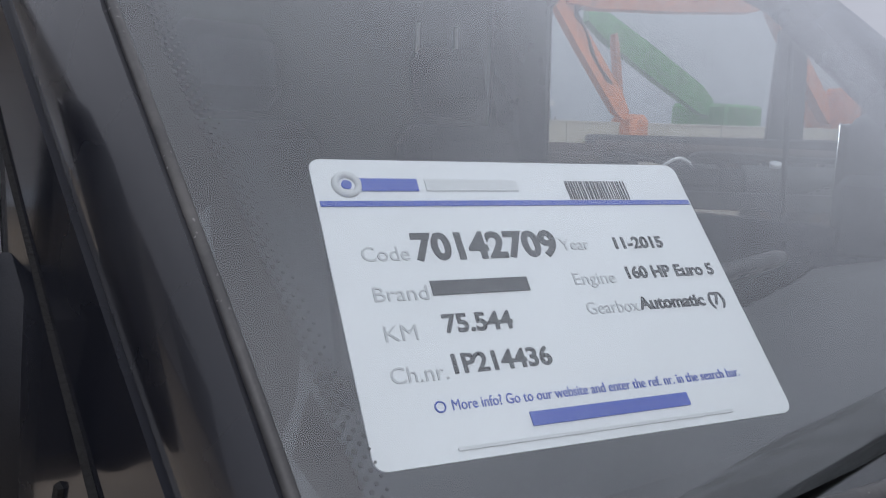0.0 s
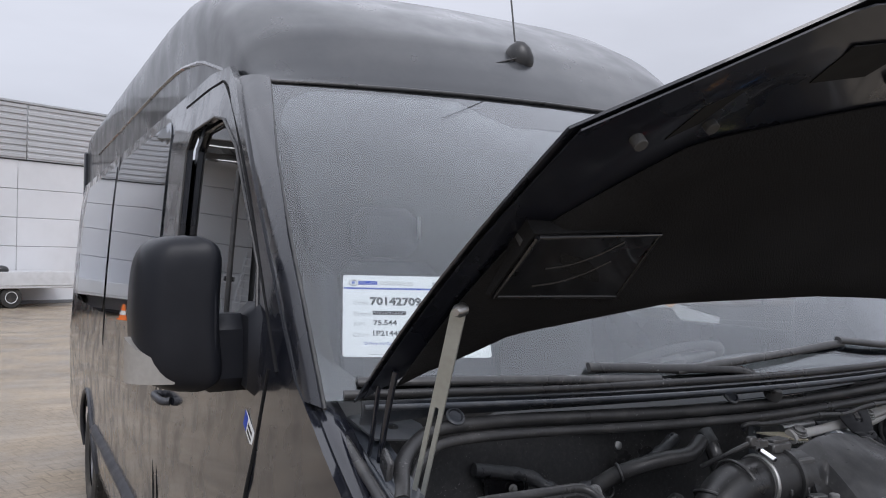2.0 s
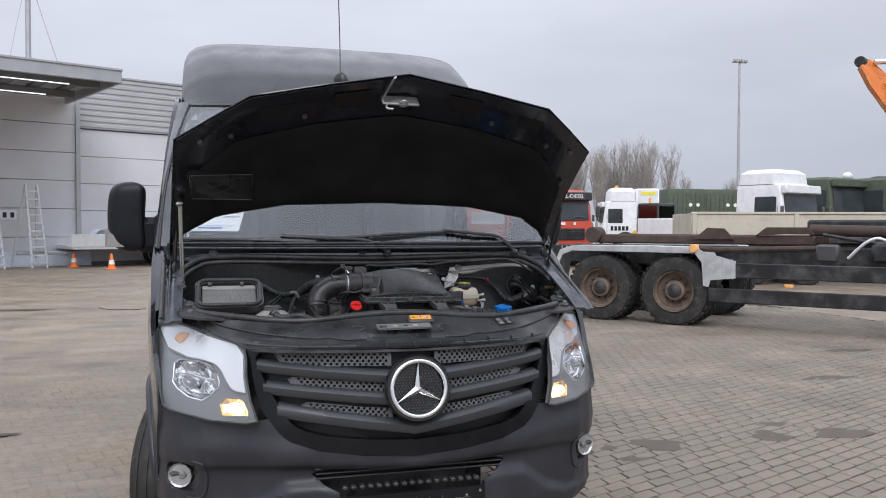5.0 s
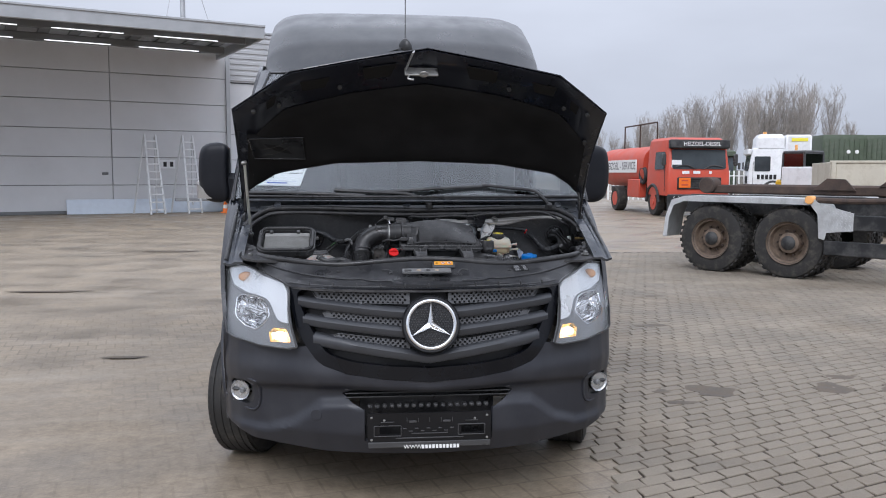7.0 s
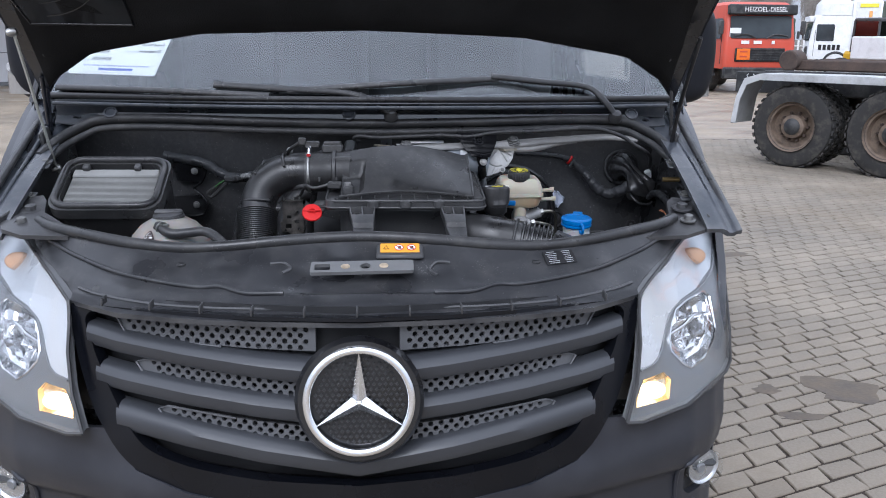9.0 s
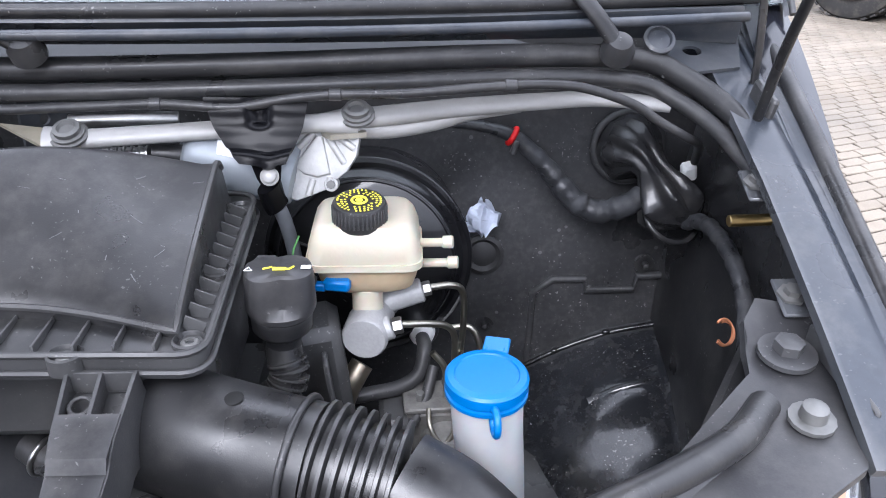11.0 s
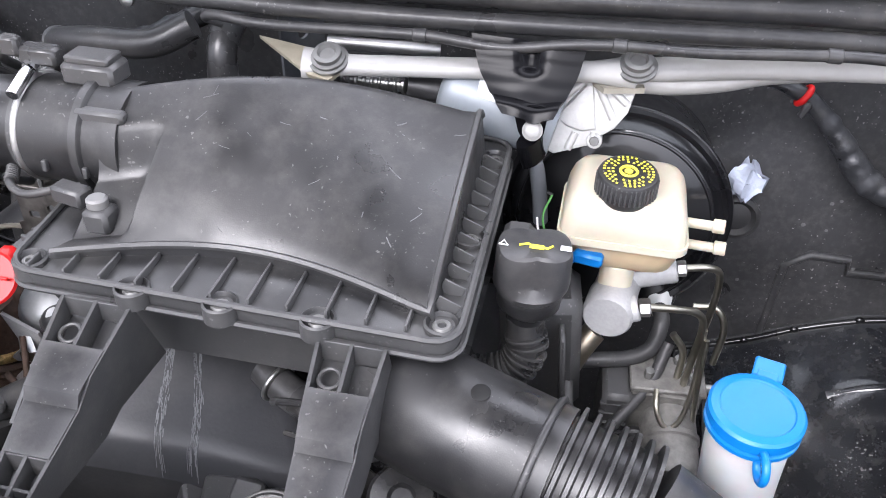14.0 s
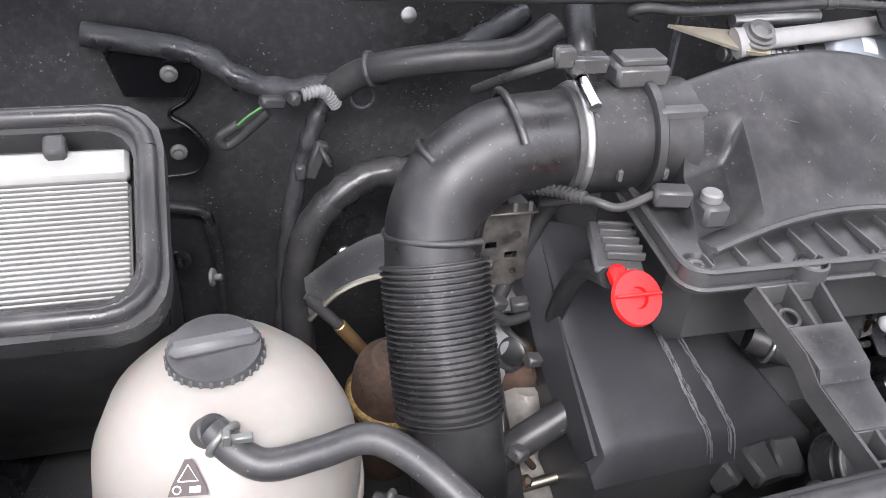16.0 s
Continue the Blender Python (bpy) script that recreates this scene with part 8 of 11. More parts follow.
part("boot_skirt", G().torus((0.849, 0.973, 1.089), (0.25, -0.75, 0.75), 0.041, 0.0042, 44, 10), MATS["shiny_rubber"], boot)
part("white_plug", G().box((0.868, 0.985, 1.148), (0.020, 0.018, 0.028), 0.004, (20, -14, 0)), WHITE, boot)
part("down_loom", G().tube([(0.866, 0.962, 1.082), (0.874, 0.925, 1.098), (0.878, 0.880, 1.102), (0.879, 0.815, 1.092), (0.876, 0.760, 1.066), (0.868, 0.715, 1.02)], lambda t: 0.0105 + 0.0012 * math.sin(60 * t), 8), TAPE, boot)
part("grommet", G().lathe((0.596, 1.056, 0.991), (0, -1, 0.05), [(0.032, 0), (0.032, 0.006), (0.026, 0.009), (0.020, 0.003), (0.014, 0.006), (0.001, 0.007)], 28), RUBBER, van, "round rubber firewall grommet")
for x, z in ((0.602, 0.869), (0.845, 0.972), (-0.62, 0.98), (-0.55, 0.86)):
    g = G()
    g.lathe((x, 1.056, z), (0, -1, 0.05), [(0.016, 0), (0.015, 0.004), (0.006, 0.005), (0.005, 0.016), (0.001, 0.018)], 14)
    part("firewall_stud", g, PLASTB, van)
rnd = random.Random(11)
g = G()
for i in range(60):
    x, z = 0.56 + 0.33 * rnd.random(), 0.84 + 0.34 * rnd.random()
    if math.hypot(x - 0.81, z - 1.14) > 0.090:
        g.lathe((x, 1.0535 + 0.012 * math.sin(7 * x) * math.sin(9 * z) * 0.5, z), (0, -1, 0), [(0.0008 + 0.0028 * rnd.random() ** 3, 0), (0.0004, 0.0005)], 6)
tagged(part("dust_fleck", g, mat("dust_fleck_grey", (0.12, 0.12, 0.12), 0.8, var=0.3), van), kind="stuff")
g = G()
rows = []
for i in range(15):
    rows.append([Vector((0.592 + (0.004 + 0.024 * math.sin(math.pi * i / 14) * (0.85 + 0.12 * math.sin(5 * a + i))) * math.cos(a), 1.030 + 0.006 * math.sin(4 * a), 1.038 + 0.046 * i / 14 + 0.004 * math.sin(3 * a + i)))
                 + Vector((0, 0.016 * math.sin(a), 0)) for a in (2 * math.pi * j / 14 for j in range(14))])
g.rings(rows)
g.sheet(lambda u, v: (0.592 - 0.052 * u + 0.004 * math.sin(9 * v), 1.036 - 0.008 * math.sin(6 * u), 1.052 - 0.014 * u + (v - 0.5) * (0.020 - 0.010 * u)), 8, 5, 0.002)
tagged(part("paper_tissue", g, TISSUE), "crumpled pale-blue paper tissue stuffed behind the brake servo", "tissue")

# left half: cabin filter box, coolant tank, looms
FC = Vector((-0.665, 0.672, 1.176))
FU, FV = Vector((1, 0, 0)), Vector((0, 0.86, 0.50)).normalized()
FNV = FU.cross(FV)


def fplane(a, b, h=0.0):
    return FC + FU * a + FV * b + FNV * h


cf = part("cabin_filter_box", G().panel(rrect(0, 0, 0.285, 0.215, 0.045), [rrect(0, 0, 0.235, 0.160, 0.030)], 0.03, lambda a, b: fplane(a, b), 0.03), PLASTB, van, "black cabin filter box with its lid off")
part("box_seal", G().tube([fplane(a, b, 0.004) for a, b in rrect(0, 0, 0.258, 0.187, 0.037)] + [fplane(*rrect(0, 0, 0.258, 0.187, 0.037)[0], 0.004)], 0.0085, 8, smooth=False), RUBBER, cf)
part("box_body", G().rings([[fplane(a * k, b * k, h) for a, b in rrect(0, 0, 0.27, 0.20, 0.04)] for k, h in ((1.0, -0.028), (0.97, -0.12), (0.94, -0.26), (0.9, -0.42))]), PLASTB, cf)
part("box_inner", G().rings([[fplane(a, b, h) for a, b in rrect(0, 0, 0.237, 0.162, 0.03)] for h in (0.0, -0.05)], cap=False), PLASTB, cf)
pf = part("pleated_filter", G().box(fplane(0, -0.012, -0.022), (0.225, 0.10, 0.012), 0.003, (30.2, 0, 0)), FILTER, cf, "white pleated paper filter")
g = G()
for i in range(23):
    g.box(fplane(0, -0.072 + 0.0048 * i, -0.015), (0.222, 0.0022, 0.008), 0.0006, (30.2, 0, 0))
tagged(part("pleat", g, FILTER, pf), kind="stuff")
part("filter_edge", G().box(fplane(0, 0.052, -0.014), (0.226, 0.030, 0.016), 0.004, (30.2, 0, 0)), FILTER, pf)
for a in (-0.08, 0.055):
    part("filter_catch", G().box(fplane(a, 0.066, -0.004), (0.018, 0.02, 0.02), 0.003, (30.2, 0, 0)), PLASTB, cf)
for z in (1.153, 1.049):
    b = part("mounting_ear", G().panel([(-0.585, z - 0.03), (-0.515, z - 0.034), (-0.495, z), (-0.515, z + 0.03), (-0.60, z + 0.024)], [], 0.03, lambda x, zz: (x, 1.026, zz), 0.006), GLOSSB, van)
    part("ear_bolt", G().lathe((-0.530, 1.020, z), (0, -1, 0), [(0.0105, 0), (0.0105, 0.003), (0.0065, 0.004), (0.006, 0.010), (0.001, 0.011)], 16), DULLZ, b)
part("ear_strip", G().tube([(-0.500, 1.020, 1.185), (-0.497, 1.018, 1.150), (-0.512, 1.020, 1.118), (-0.535, 1.022, 1.100), (-0.512, 1.020, 1.080), (-0.496, 1.018, 1.050), (-0.510, 1.020, 1.020), (-0.55, 1.024, 1.012)], 0.0042, 10, flat=0.7), GLOSSB, van)
for x, y, z in ((-0.50, 0.84, 0.98), (-0.505, 0.70, 0.92)):
    part("trim_clip", G().lathe((x, y, z), (1, -0.3, 0.1), [(0.011, 0), (0.010, 0.003), (0.004, 0.004), (0.004, 0.012)], 12), GREYBAR, van)
def tank_rings(*rows):
    return G().rings([[Vector((-0.489 + 0.955 * rx * math.cos(a), 0.545 + ry * math.sin(a), z)) for a in (2 * math.pi * j / 44 for j in range(44))] for z, rx, ry in rows])


coolant = part("coolant_tank", tank_rings((0.972, 0.1125, 0.1222), (0.995, 0.1145, 0.124), (1.035, 0.109, 0.117), (1.068, 0.094, 0.100), (1.092, 0.072, 0.077), (1.106, 0.048, 0.052), (1.110, 0.03, 0.03)), TANKW, van, "white coolant tank with pink fluid")
part("fluid_band", tank_rings((0.80, 0.050, 0.055), (0.84, 0.070, 0.078), (0.885, 0.089, 0.099), (0.916, 0.100, 0.111), (0.95, 0.1105, 0.1205), (0.972, 0.1125, 0.1222)), COOLANT, coolant, "pink coolant showing through the lower half")
part("tank_moulding", tank_rings((0.974, 0.116, 0.1255), (0.976, 0.1175, 0.127), (0.979, 0.1175, 0.127), (0.981, 0.116, 0.1255)), TANKW, coolant)
capc = part("tank_cap", G().lathe((-0.491, 0.556, 1.098), (-0.02, -0.10, 1), [(0.0355, 0), (0.037, 0.003), (0.037, 0.018), (0.0355, 0.022), (0.026, 0.024), (0.001, 0.024)], 36), PLASTG, coolant, "dark-grey screw cap")
g = G()
g.box((-0.491, 0.554, 1.123), (0.069, 0.017, 0.012), 0.005, (6, 0, 8))
for i in range(30):
    a = 2 * math.pi * i / 30
    g.box((-0.491 + 0.037 * math.cos(a), 0.555 + 0.037 * math.sin(a), 1.108), (0.003, 0.003, 0.014), 0.0007, (0, 0, math.degrees(a)))
tagged(part("cap_grip", g, PLASTG, capc), kind="stuff")
tri = Matrix.Translation((-0.514, 0.460, 1.083)) @ pose(0, 0, 0, 44, 0, -6) @ Matrix.Scale(0.62, 4)
part("tank_label", G(tri).panel([(-0.022, -0.020), (0.022, -0.020), (0.018, -0.008), (0.004, 0.020), (-0.004, 0.020), (-0.018, -0.008)], [], 0.03, lambda a, b: (a, b, 0.005), 0.001), mat("brown_label", (0.035, 0.022, 0.021), 0.5), coolant, "triangular warning label")
part("label_triangle", G(tri).tube([(-0.011, -0.004, 0.0065), (0.011, -0.004, 0.0065), (0, 0.014, 0.0065), (-0.011, -0.004, 0.0065)], 0.0009, 5, smooth=False), WHITE, coolant)
part("label_sign", G(tri).torus((-0.012, -0.013, 0.0065), (0, 0, 1), 0.0042, 0.0008, 16, 5), WHITE, coolant)
part("label_book", G(tri).box((0.008, -0.013, 0.0065), (0.012, 0.007, 0.0008), 0.0002), WHITE, coolant)
bleed = part("bleed_hose", G().tube([(-0.496, 0.482, 1.104), (-0.478, 0.464, 1.094), (-0.458, 0.456, 1.088), (-0.422, 0.459, 1.090), (-0.386, 0.464, 1.092), (-0.356, 0.446, 1.084), (-0.322, 0.412, 1.064), (-0.285, 0.375, 1.035), (-0.24, 0.35, 1.0), (-0.18, 0.34, 0.97)], 0.0118, 12), RUBBER, van, "grey-black coolant bleed hose")
g = G()
g.torus((-0.489, 0.475, 1.100), (0.6, -0.6, -0.35), 0.0130, 0.003, 18, 6)
g.box((-0.476, 0.466, 1.108), (0.016, 0.006, 0.006), 0.001)
g.box((-0.486, 0.464, 1.112), (0.006, 0.008, 0.010), 0.001)
part("spring_clip", g, mat("pale_clip", (0.16, 0.165, 0.155), 0.4, metal=0.6), bleed)
part("spigot", G().cyl((-0.508, 0.496, 1.082), (-0.494, 0.480, 1.105), 0.0125, 24), PLASTB, bleed)
low = part("tank_hose", G().tube([(-0.375, 0.50, 0.965), (-0.345, 0.485, 0.965), (-0.315, 0.47, 0.945), (-0.305, 0.455, 0.90), (-0.31, 0.45, 0.82)], 0.015, 12), RUBBER, van, "black tank hose")
part("tank_hose_clip", G().torus((-0.362, 0.494, 0.966), (0.9, -0.4, 0), 0.016, 0.0035, 18, 6), MATS["pale_clip"], low)
part("feed_hose", G().tube([(-0.41, 0.475, 0.88), (-0.37, 0.45, 0.86), (-0.33, 0.44, 0.82), (-0.31, 0.44, 0.76)], 0.026, 14), mat("brown_hose", (0.08, 0.065, 0.05), 0.6, var=0.2), van, "brownish hose")
# looms on the left firewall
for pts, r in (([(-0.62, 1.03, 1.20), (-0.50, 1.02, 1.178), (-0.45, 1.005, 1.150), (-0.40, 1.0, 1.135), (-0.34, 0.99, 1.145), (-0.25, 0.99, 1.165), (-0.18, 0.98, 1.19), (-0.10, 0.99, 1.23)], 0.0145),
               ([(-0.345, 0.985, 1.135), (-0.372, 0.975, 1.080), (-0.395, 0.965, 1.00), (-0.41, 0.955, 0.90), (-0.42, 0.93, 0.78)], 0.0120),
               ([(-0.24, 0.93, 1.05), (-0.31, 0.93, 1.045), (-0.375, 0.92, 0.99), (-0.40, 0.91, 0.90), (-0.40, 0.88, 0.76)], 0.020)):
    part("taped_loom", G().tube(pts, lambda t, r=r: r + 0.0018 * math.sin(80 * t), 10), TAPE if r < 0.015 else RUBBER, van, "cloth-taped wiring loom")
part("heater_pipe", G().tube([(-0.345, 0.985, 1.135), (-0.315, 0.965, 1.165), (-0.28, 0.93, 1.190), (-0.22, 0.91, 1.205), (-0.14, 0.905, 1.212), (-0.09, 0.92, 1.235)], 0.0175, 12), RUBBER, van, "black heater hose")
part("heater_pipe", G().tube([(-0.05, 0.90, 1.16), (-0.055, 0.915, 1.21), (-0.05, 0.95, 1.245)], 0.0185, 12), RUBBER, van, "black heater hose")
part("pipe_clip", G().torus((-0.300, 0.95, 1.178), (0.8, -0.4, 0.3), 0.0185, 0.004, 18, 6), PLASTG, van)
g = G()
g.box((-0.415, 0.955, 1.140), (0.030, 0.016, 0.014), 0.003, (0, 12, 20))
g.box((-0.390, 0.955, 1.143), (0.012, 0.018, 0.016), 0.003, (0, 12, 20))
con = part("loose_connector", g, PLASTB, van, "loose black connector with green wires")
part("green_wire", G().tube([(-0.428, 0.950, 1.136), (-0.445, 0.947, 1.126), (-0.462, 0.949, 1.110)], 0.0016, 6), GREENW, con)
part("loop_lead", G().tube([(-0.455, 0.952, 1.115), (-0.478, 0.955, 1.098), (-0.470, 0.958, 1.085), (-0.445, 0.955, 1.105), (-0.42, 0.95, 1.13)], 0.006, 8), RUBBER, con)
part("grey_conduit", G().bellows([(-0.380, 0.957, 1.146), (-0.355, 0.96, 1.148), (-0.338, 0.97, 1.125)], 0.0085, 0.0015, 12, 10), mat("grey_conduit_plastic", (0.22, 0.22, 0.22), 0.5), con)
g = G()
g.box((-0.366, 0.952, 1.062), (0.016, 0.016, 0.05), 0.003, (0, 20, 0))
g.box((-0.386, 0.950, 1.048), (0.014, 0.014, 0.02), 0.003)
part("line_sensor", g, PLASTB, van)
for p, d in (((-0.355, 0.945, 1.070), (1, 0, 0.5)), ((-0.305, 0.98, 1.130), (0, -1, 0.1))):
    part("cable_tie", G().torus(p, d, 0.014, 0.003, 16, 5), PLASTG, van)
for p in ((-0.292, 1.04, 1.135), (-0.335, 0.93, 0.935), (-0.24, 1.03, 1.215)):
    part("hex_screw", G().lathe(p, (0, -1, 0.2), [(0.010, 0), (0.010, 0.006), (0.006, 0.008), (0.001, 0.008)], 12), STEEL, van)
part("thin_lead", G().tube([(-0.14, 0.72, 1.14), (-0.155, 0.74, 1.08), (-0.20, 0.72, 0.98), (-0.205, 0.66, 0.90), (-0.20, 0.60, 0.85)], 0.0085, 8), RUBBER, van)
part("corner_duct", G().tube([(-0.17, 0.90, 1.11), (-0.22, 0.89, 1.08), (-0.245, 0.86, 1.0), (-0.24, 0.84, 0.90)], 0.026, 12), RUBBER, van)
part("bulkhead_brace", G().panel([(0.0, 0), (0.05, 0), (0.055, 0.20), (-0.005, 0.20)], [circle(0.025, 0.17, 0.007), circle(0.025, 0.14, 0.007), circle(0.025, 0.11, 0.007)], 0.03, lambda a, b: (0.045 + 0.5 * a, 0.87 + a, 1.08 + b), 0.004), BAYP, van)
part("fuse_box", G().box((-0.63, 0.45, 0.985), (0.20, 0.10, 0.05), 0.01), PLASTB, van)
g = G()
for i in range(5):
    g.box((-0.71 + i * 0.038, 0.44, 1.014), (0.028, 0.06, 0.014), 0.003)
part("fuse_lid", g, PLASTB, van)

# ---- the card behind the windscreen ----
CC = Vector((-0.7314, 1.0875, 1.5203))
CU = Vector((0.9399, -0.3414, -0.0106)).normalized()
CV = Vector((0.2351, 0.6239, 0.7453))
CV = (CV - CU * CV.dot(CU)).normalized()
CW = CU.cross(CV)
CM = Matrix(((CU.x, CV.x, CW.x, CC.x), (CU.y, CV.y, CW.y, CC.y), (CU.z, CV.z, CW.z, CC.z), (0, 0, 0, 1)))
if CW.y > 0:
    CW = -CW
card = tagged(part("info_card", G(CM).panel(rrect(0, 0, 0.301, 0.213, 0.008), [], 0.04, lambda a, b: (a, b, 0.0), 0.0012), PAPER), "white printed vehicle information card propped behind the windscreen", "card")


def bar(name, x, y, w, h, m, parent=card):
    return part(name, G(CM).box((x, y, 0.0006), (w, h, 0.0008), 0.0002), m, parent)


LOGOG = mat("pale_grey_print", (0.60, 0.61, 0.62), 0.5, var=0.03)


def cw(name, text, x, y, size, m, width=None, bold=0.0):
    return words(name, text, size, CM @ Matrix.Translation((x, y, 0.0004)), m, card, depth=0.0003, width=width, bold=bold)


bar("blue_rule", 0, 0.0695, 0.297, 0.0045, INKB)
bar("logo_bar", -0.098, 0.085, 0.041, 0.0105, INKB)
bar("logo_bar", -0.036, 0.085, 0.072, 0.0100, LOGOG)
part("logo_ring", G(CM).torus((-0.128, 0.085, 0.0005), (0, 0, 1), 0.0080, 0.0024, 24, 5), LOGOG, card)
part("logo_dot", G(CM).lathe((-0.128, 0.085, 0.0002), (0, 0, 1), [(0.0036, 0), (0.0036, 0.0008)], 16), INKB, card)
rnd = random.Random(3)
x = 0.041
while x < 0.094:
    w = rnd.choice((0.0006, 0.0009, 0.0014))
    bar("bar_code_line", x, 0.081, w, 0.017, INKK)
    x += w + rnd.choice((0.0008, 0.0013))
cw("code_caption", "Code", -0.130, 0.030, 0.0155, INKG, 0.032)
cw("code_value", "70142709", -0.094, 0.034, 0.028, INKK, 0.108, 0.0011)
cw("year_caption", "Year", 0.017, 0.033, 0.0135, INKG, 0.023)
cw("year_value", "11-2015", 0.060, 0.033, 0.0135, INKK, 0.043, 0.0004)
cw("brand_caption", "Brand", -0.129, 0.001, 0.0150, INKG, 0.036)
bar("brand_bar", -0.054, 0.004, 0.070, 0.0105, INKK)
cw("engine_caption", "Engine", 0.016, 0.005, 0.0135, INKG, 0.034)
cw("engine_value", "160 HP Euro 5", 0.060, 0.008, 0.0135, INKK, 0.078, 0.0004)
cw("km_caption", "KM", -0.128, -0.026, 0.0150, INKG, 0.021)
cw("km_value", "75.544", -0.088, -0.022, 0.0175, INKK, 0.048, 0.0005)
cw("gearbox_caption", "Gearbox", 0.018, -0.018, 0.0135, INKG, 0.042)
cw("gearbox_value", "Automatic (7)", 0.062, -0.017, 0.0135, INKK, 0.076, 0.0004)
cw("chassis_caption", "Ch.nr.", -0.130, -0.053, 0.0150, INKG, 0.036)
cw("chassis_value", "1P214436", -0.092, -0.049, 0.0175, INKK, 0.068, 0.0005)
cw("info_line", "More info? Go to our website and enter the ref. nr. in the search bar.", -0.097, -0.074, 0.0095, INKB, 0.216)
bar("web_bar", 0.010, -0.088, 0.118, 0.0090, INKB)
bar("address_bar", 0.0, -0.100, 0.20, 0.0022, LOGOG)
part("magnifier", G(CM).torus((-0.104, -0.074, 0.0005), (0, 0, 1), 0.0032, 0.0006, 16, 5), INKB, card)
stk = tagged(part("door_sticker", G().panel(rrect(1.50, 1.236, 0.108, 0.042, 0.003), [], 0.03, lambda y, z: (-(side_x(y, z) + 0.003), y, z + 0.03 * (y - 1.50)), 0.001), PAPER), "small white and blue sticker on the van door", "sticker")
part("sticker_panel", G().panel(rrect(1.531, 1.236, 0.042, 0.040, 0.002), [], 0.03, lambda y, z: (-(side_x(y, z) + 0.0045), y, z + 0.03 * (y - 1.50)), 0.001), INKB, stk)
for dz in (0.009, -0.010):
    part("sticker_bar", G().box((-(side_x(1.475, 1.236) + 0.0042), 1.475, 1.236 + dz), (0.002, 0.048, 0.010), 0.0003), INKB, stk)
# ---- the yard: materials ----
CONC = (0.238, 0.194, 0.142)


def ground_mat():
    """Trodden, damp block paving: mud film, faint courses, darker wet patches."""
    m = mat("damp_paving", CONC, 0.40, var=0.22, scale=1.3, bump=0.35, bscale=55, rvar=0.3, dirt=(0.11, 0.088, 0.064), dirt_amt=0.6, dirt_scale=0.55)
    n, l = m.node_tree.nodes, m.node_tree.links
    b = n["Principled BSDF"]
    tc = n["Texture Coordinate"]
    mp = n.new("ShaderNodeMapping")
    mp.inputs["Rotation"].default_value = (0, 0, radians(-15))
    l.new(tc.outputs["Object"], mp.inputs[0])
    br = n.new("ShaderNodeTexBrick")
    br.inputs["Scale"].default_value = 1.0
    br.inputs["Brick Width"].default_value, br.inputs["Row Height"].default_value = 0.15, 0.20
    br.inputs["Mortar Size"].default_value, br.inputs["Mortar Smooth"].default_value = 0.008, 0.3
    br.inputs["Color1"].default_value, br.inputs["Color2"].default_value = (1, 1, 1, 1), (0.86, 0.86, 0.86, 1)
    br.inputs["Mortar"].default_value = (0.48, 0.46, 0.43, 1)
    l.new(mp.outputs[0], br.inputs["Vector"])
    mud = n.new("ShaderNodeTexNoise")
    mud.inputs["Scale"].default_value, mud.inputs["Detail"].default_value = 0.35, 6
    l.new(tc.outputs["Object"], mud.inputs["Vector"])
    mr = n.new("ShaderNodeMapRange")
    mr.inputs["From Min"].default_value, mr.inputs["From Max"].default_value = 0.36, 0.60
    mr.inputs["To Min"].default_value, mr.inputs["To Max"].default_value = 0.75, 0.10
    l.new(mud.outputs[0], mr.inputs[0])
    mx = n.new("ShaderNodeMix")
    mx.data_type, mx.blend_type = "RGBA", "MULTIPLY"
    old = b.inputs["Base Color"].links[0].from_socket
    l.new(mr.outputs[0], mx.inputs[0])
    l.new(old, mx.inputs[6])
    l.new(br.outputs[0], mx.inputs[7])
    # small grit and crumbs of dry mud
    grit = n.new("ShaderNodeTexNoise")
    grit.inputs["Scale"].default_value, grit.inputs["Detail"].default_value = 14.0, 9
    grit.inputs["Roughness"].default_value = 0.75
    l.new(tc.outputs["Object"], grit.inputs["Vector"])
    gr = n.new("ShaderNodeMapRange")
    gr.inputs["From Min"].default_value, gr.inputs["From Max"].default_value = 0.35, 0.66
    gr.inputs["To Min"].default_value, gr.inputs["To Max"].default_value = 0.78, 1.24
    l.new(grit.outputs[0], gr.inputs[0])
    gm = n.new("ShaderNodeMix")
    gm.data_type, gm.blend_type = "RGBA", "MULTIPLY"
    gm.inputs[0].default_value = 1.0
    l.new(mx.outputs[2], gm.inputs[6])
    l.new(gr.outputs[0], gm.inputs[7])
    # pale dried smears drawn out by tyres
    smear = n.new("ShaderNodeTexNoise")
    smear.inputs["Scale"].default_value, smear.inputs["Detail"].default_value = 1.1, 7
    ms = n.new("ShaderNodeMapping")
    ms.inputs["Rotation"].default_value = (0, 0, radians(-12))
    ms.inputs["Scale"].default_value = (0.45, 2.6, 1)
    l.new(tc.outputs["Object"], ms.inputs[0])
    l.new(ms.outputs[0], smear.inputs["Vector"])
    sr = n.new("ShaderNodeMapRange")
    sr.inputs["From Min"].default_value, sr.inputs["From Max"].default_value = 0.52, 0.72
    sr.inputs["To Max"].default_value = 0.45
    l.new(smear.outputs[0], sr.inputs[0])
    sm = n.new("ShaderNodeMix")
    sm.data_type = "RGBA"
    sm.inputs[7].default_value = (0.36, 0.315, 0.255, 1)
    l.new(sr.outputs[0], sm.inputs[0])
    l.new(gm.outputs[2], sm.inputs[6])
    l.new(sm.outputs[2], b.inputs["Base Color"])
    return m


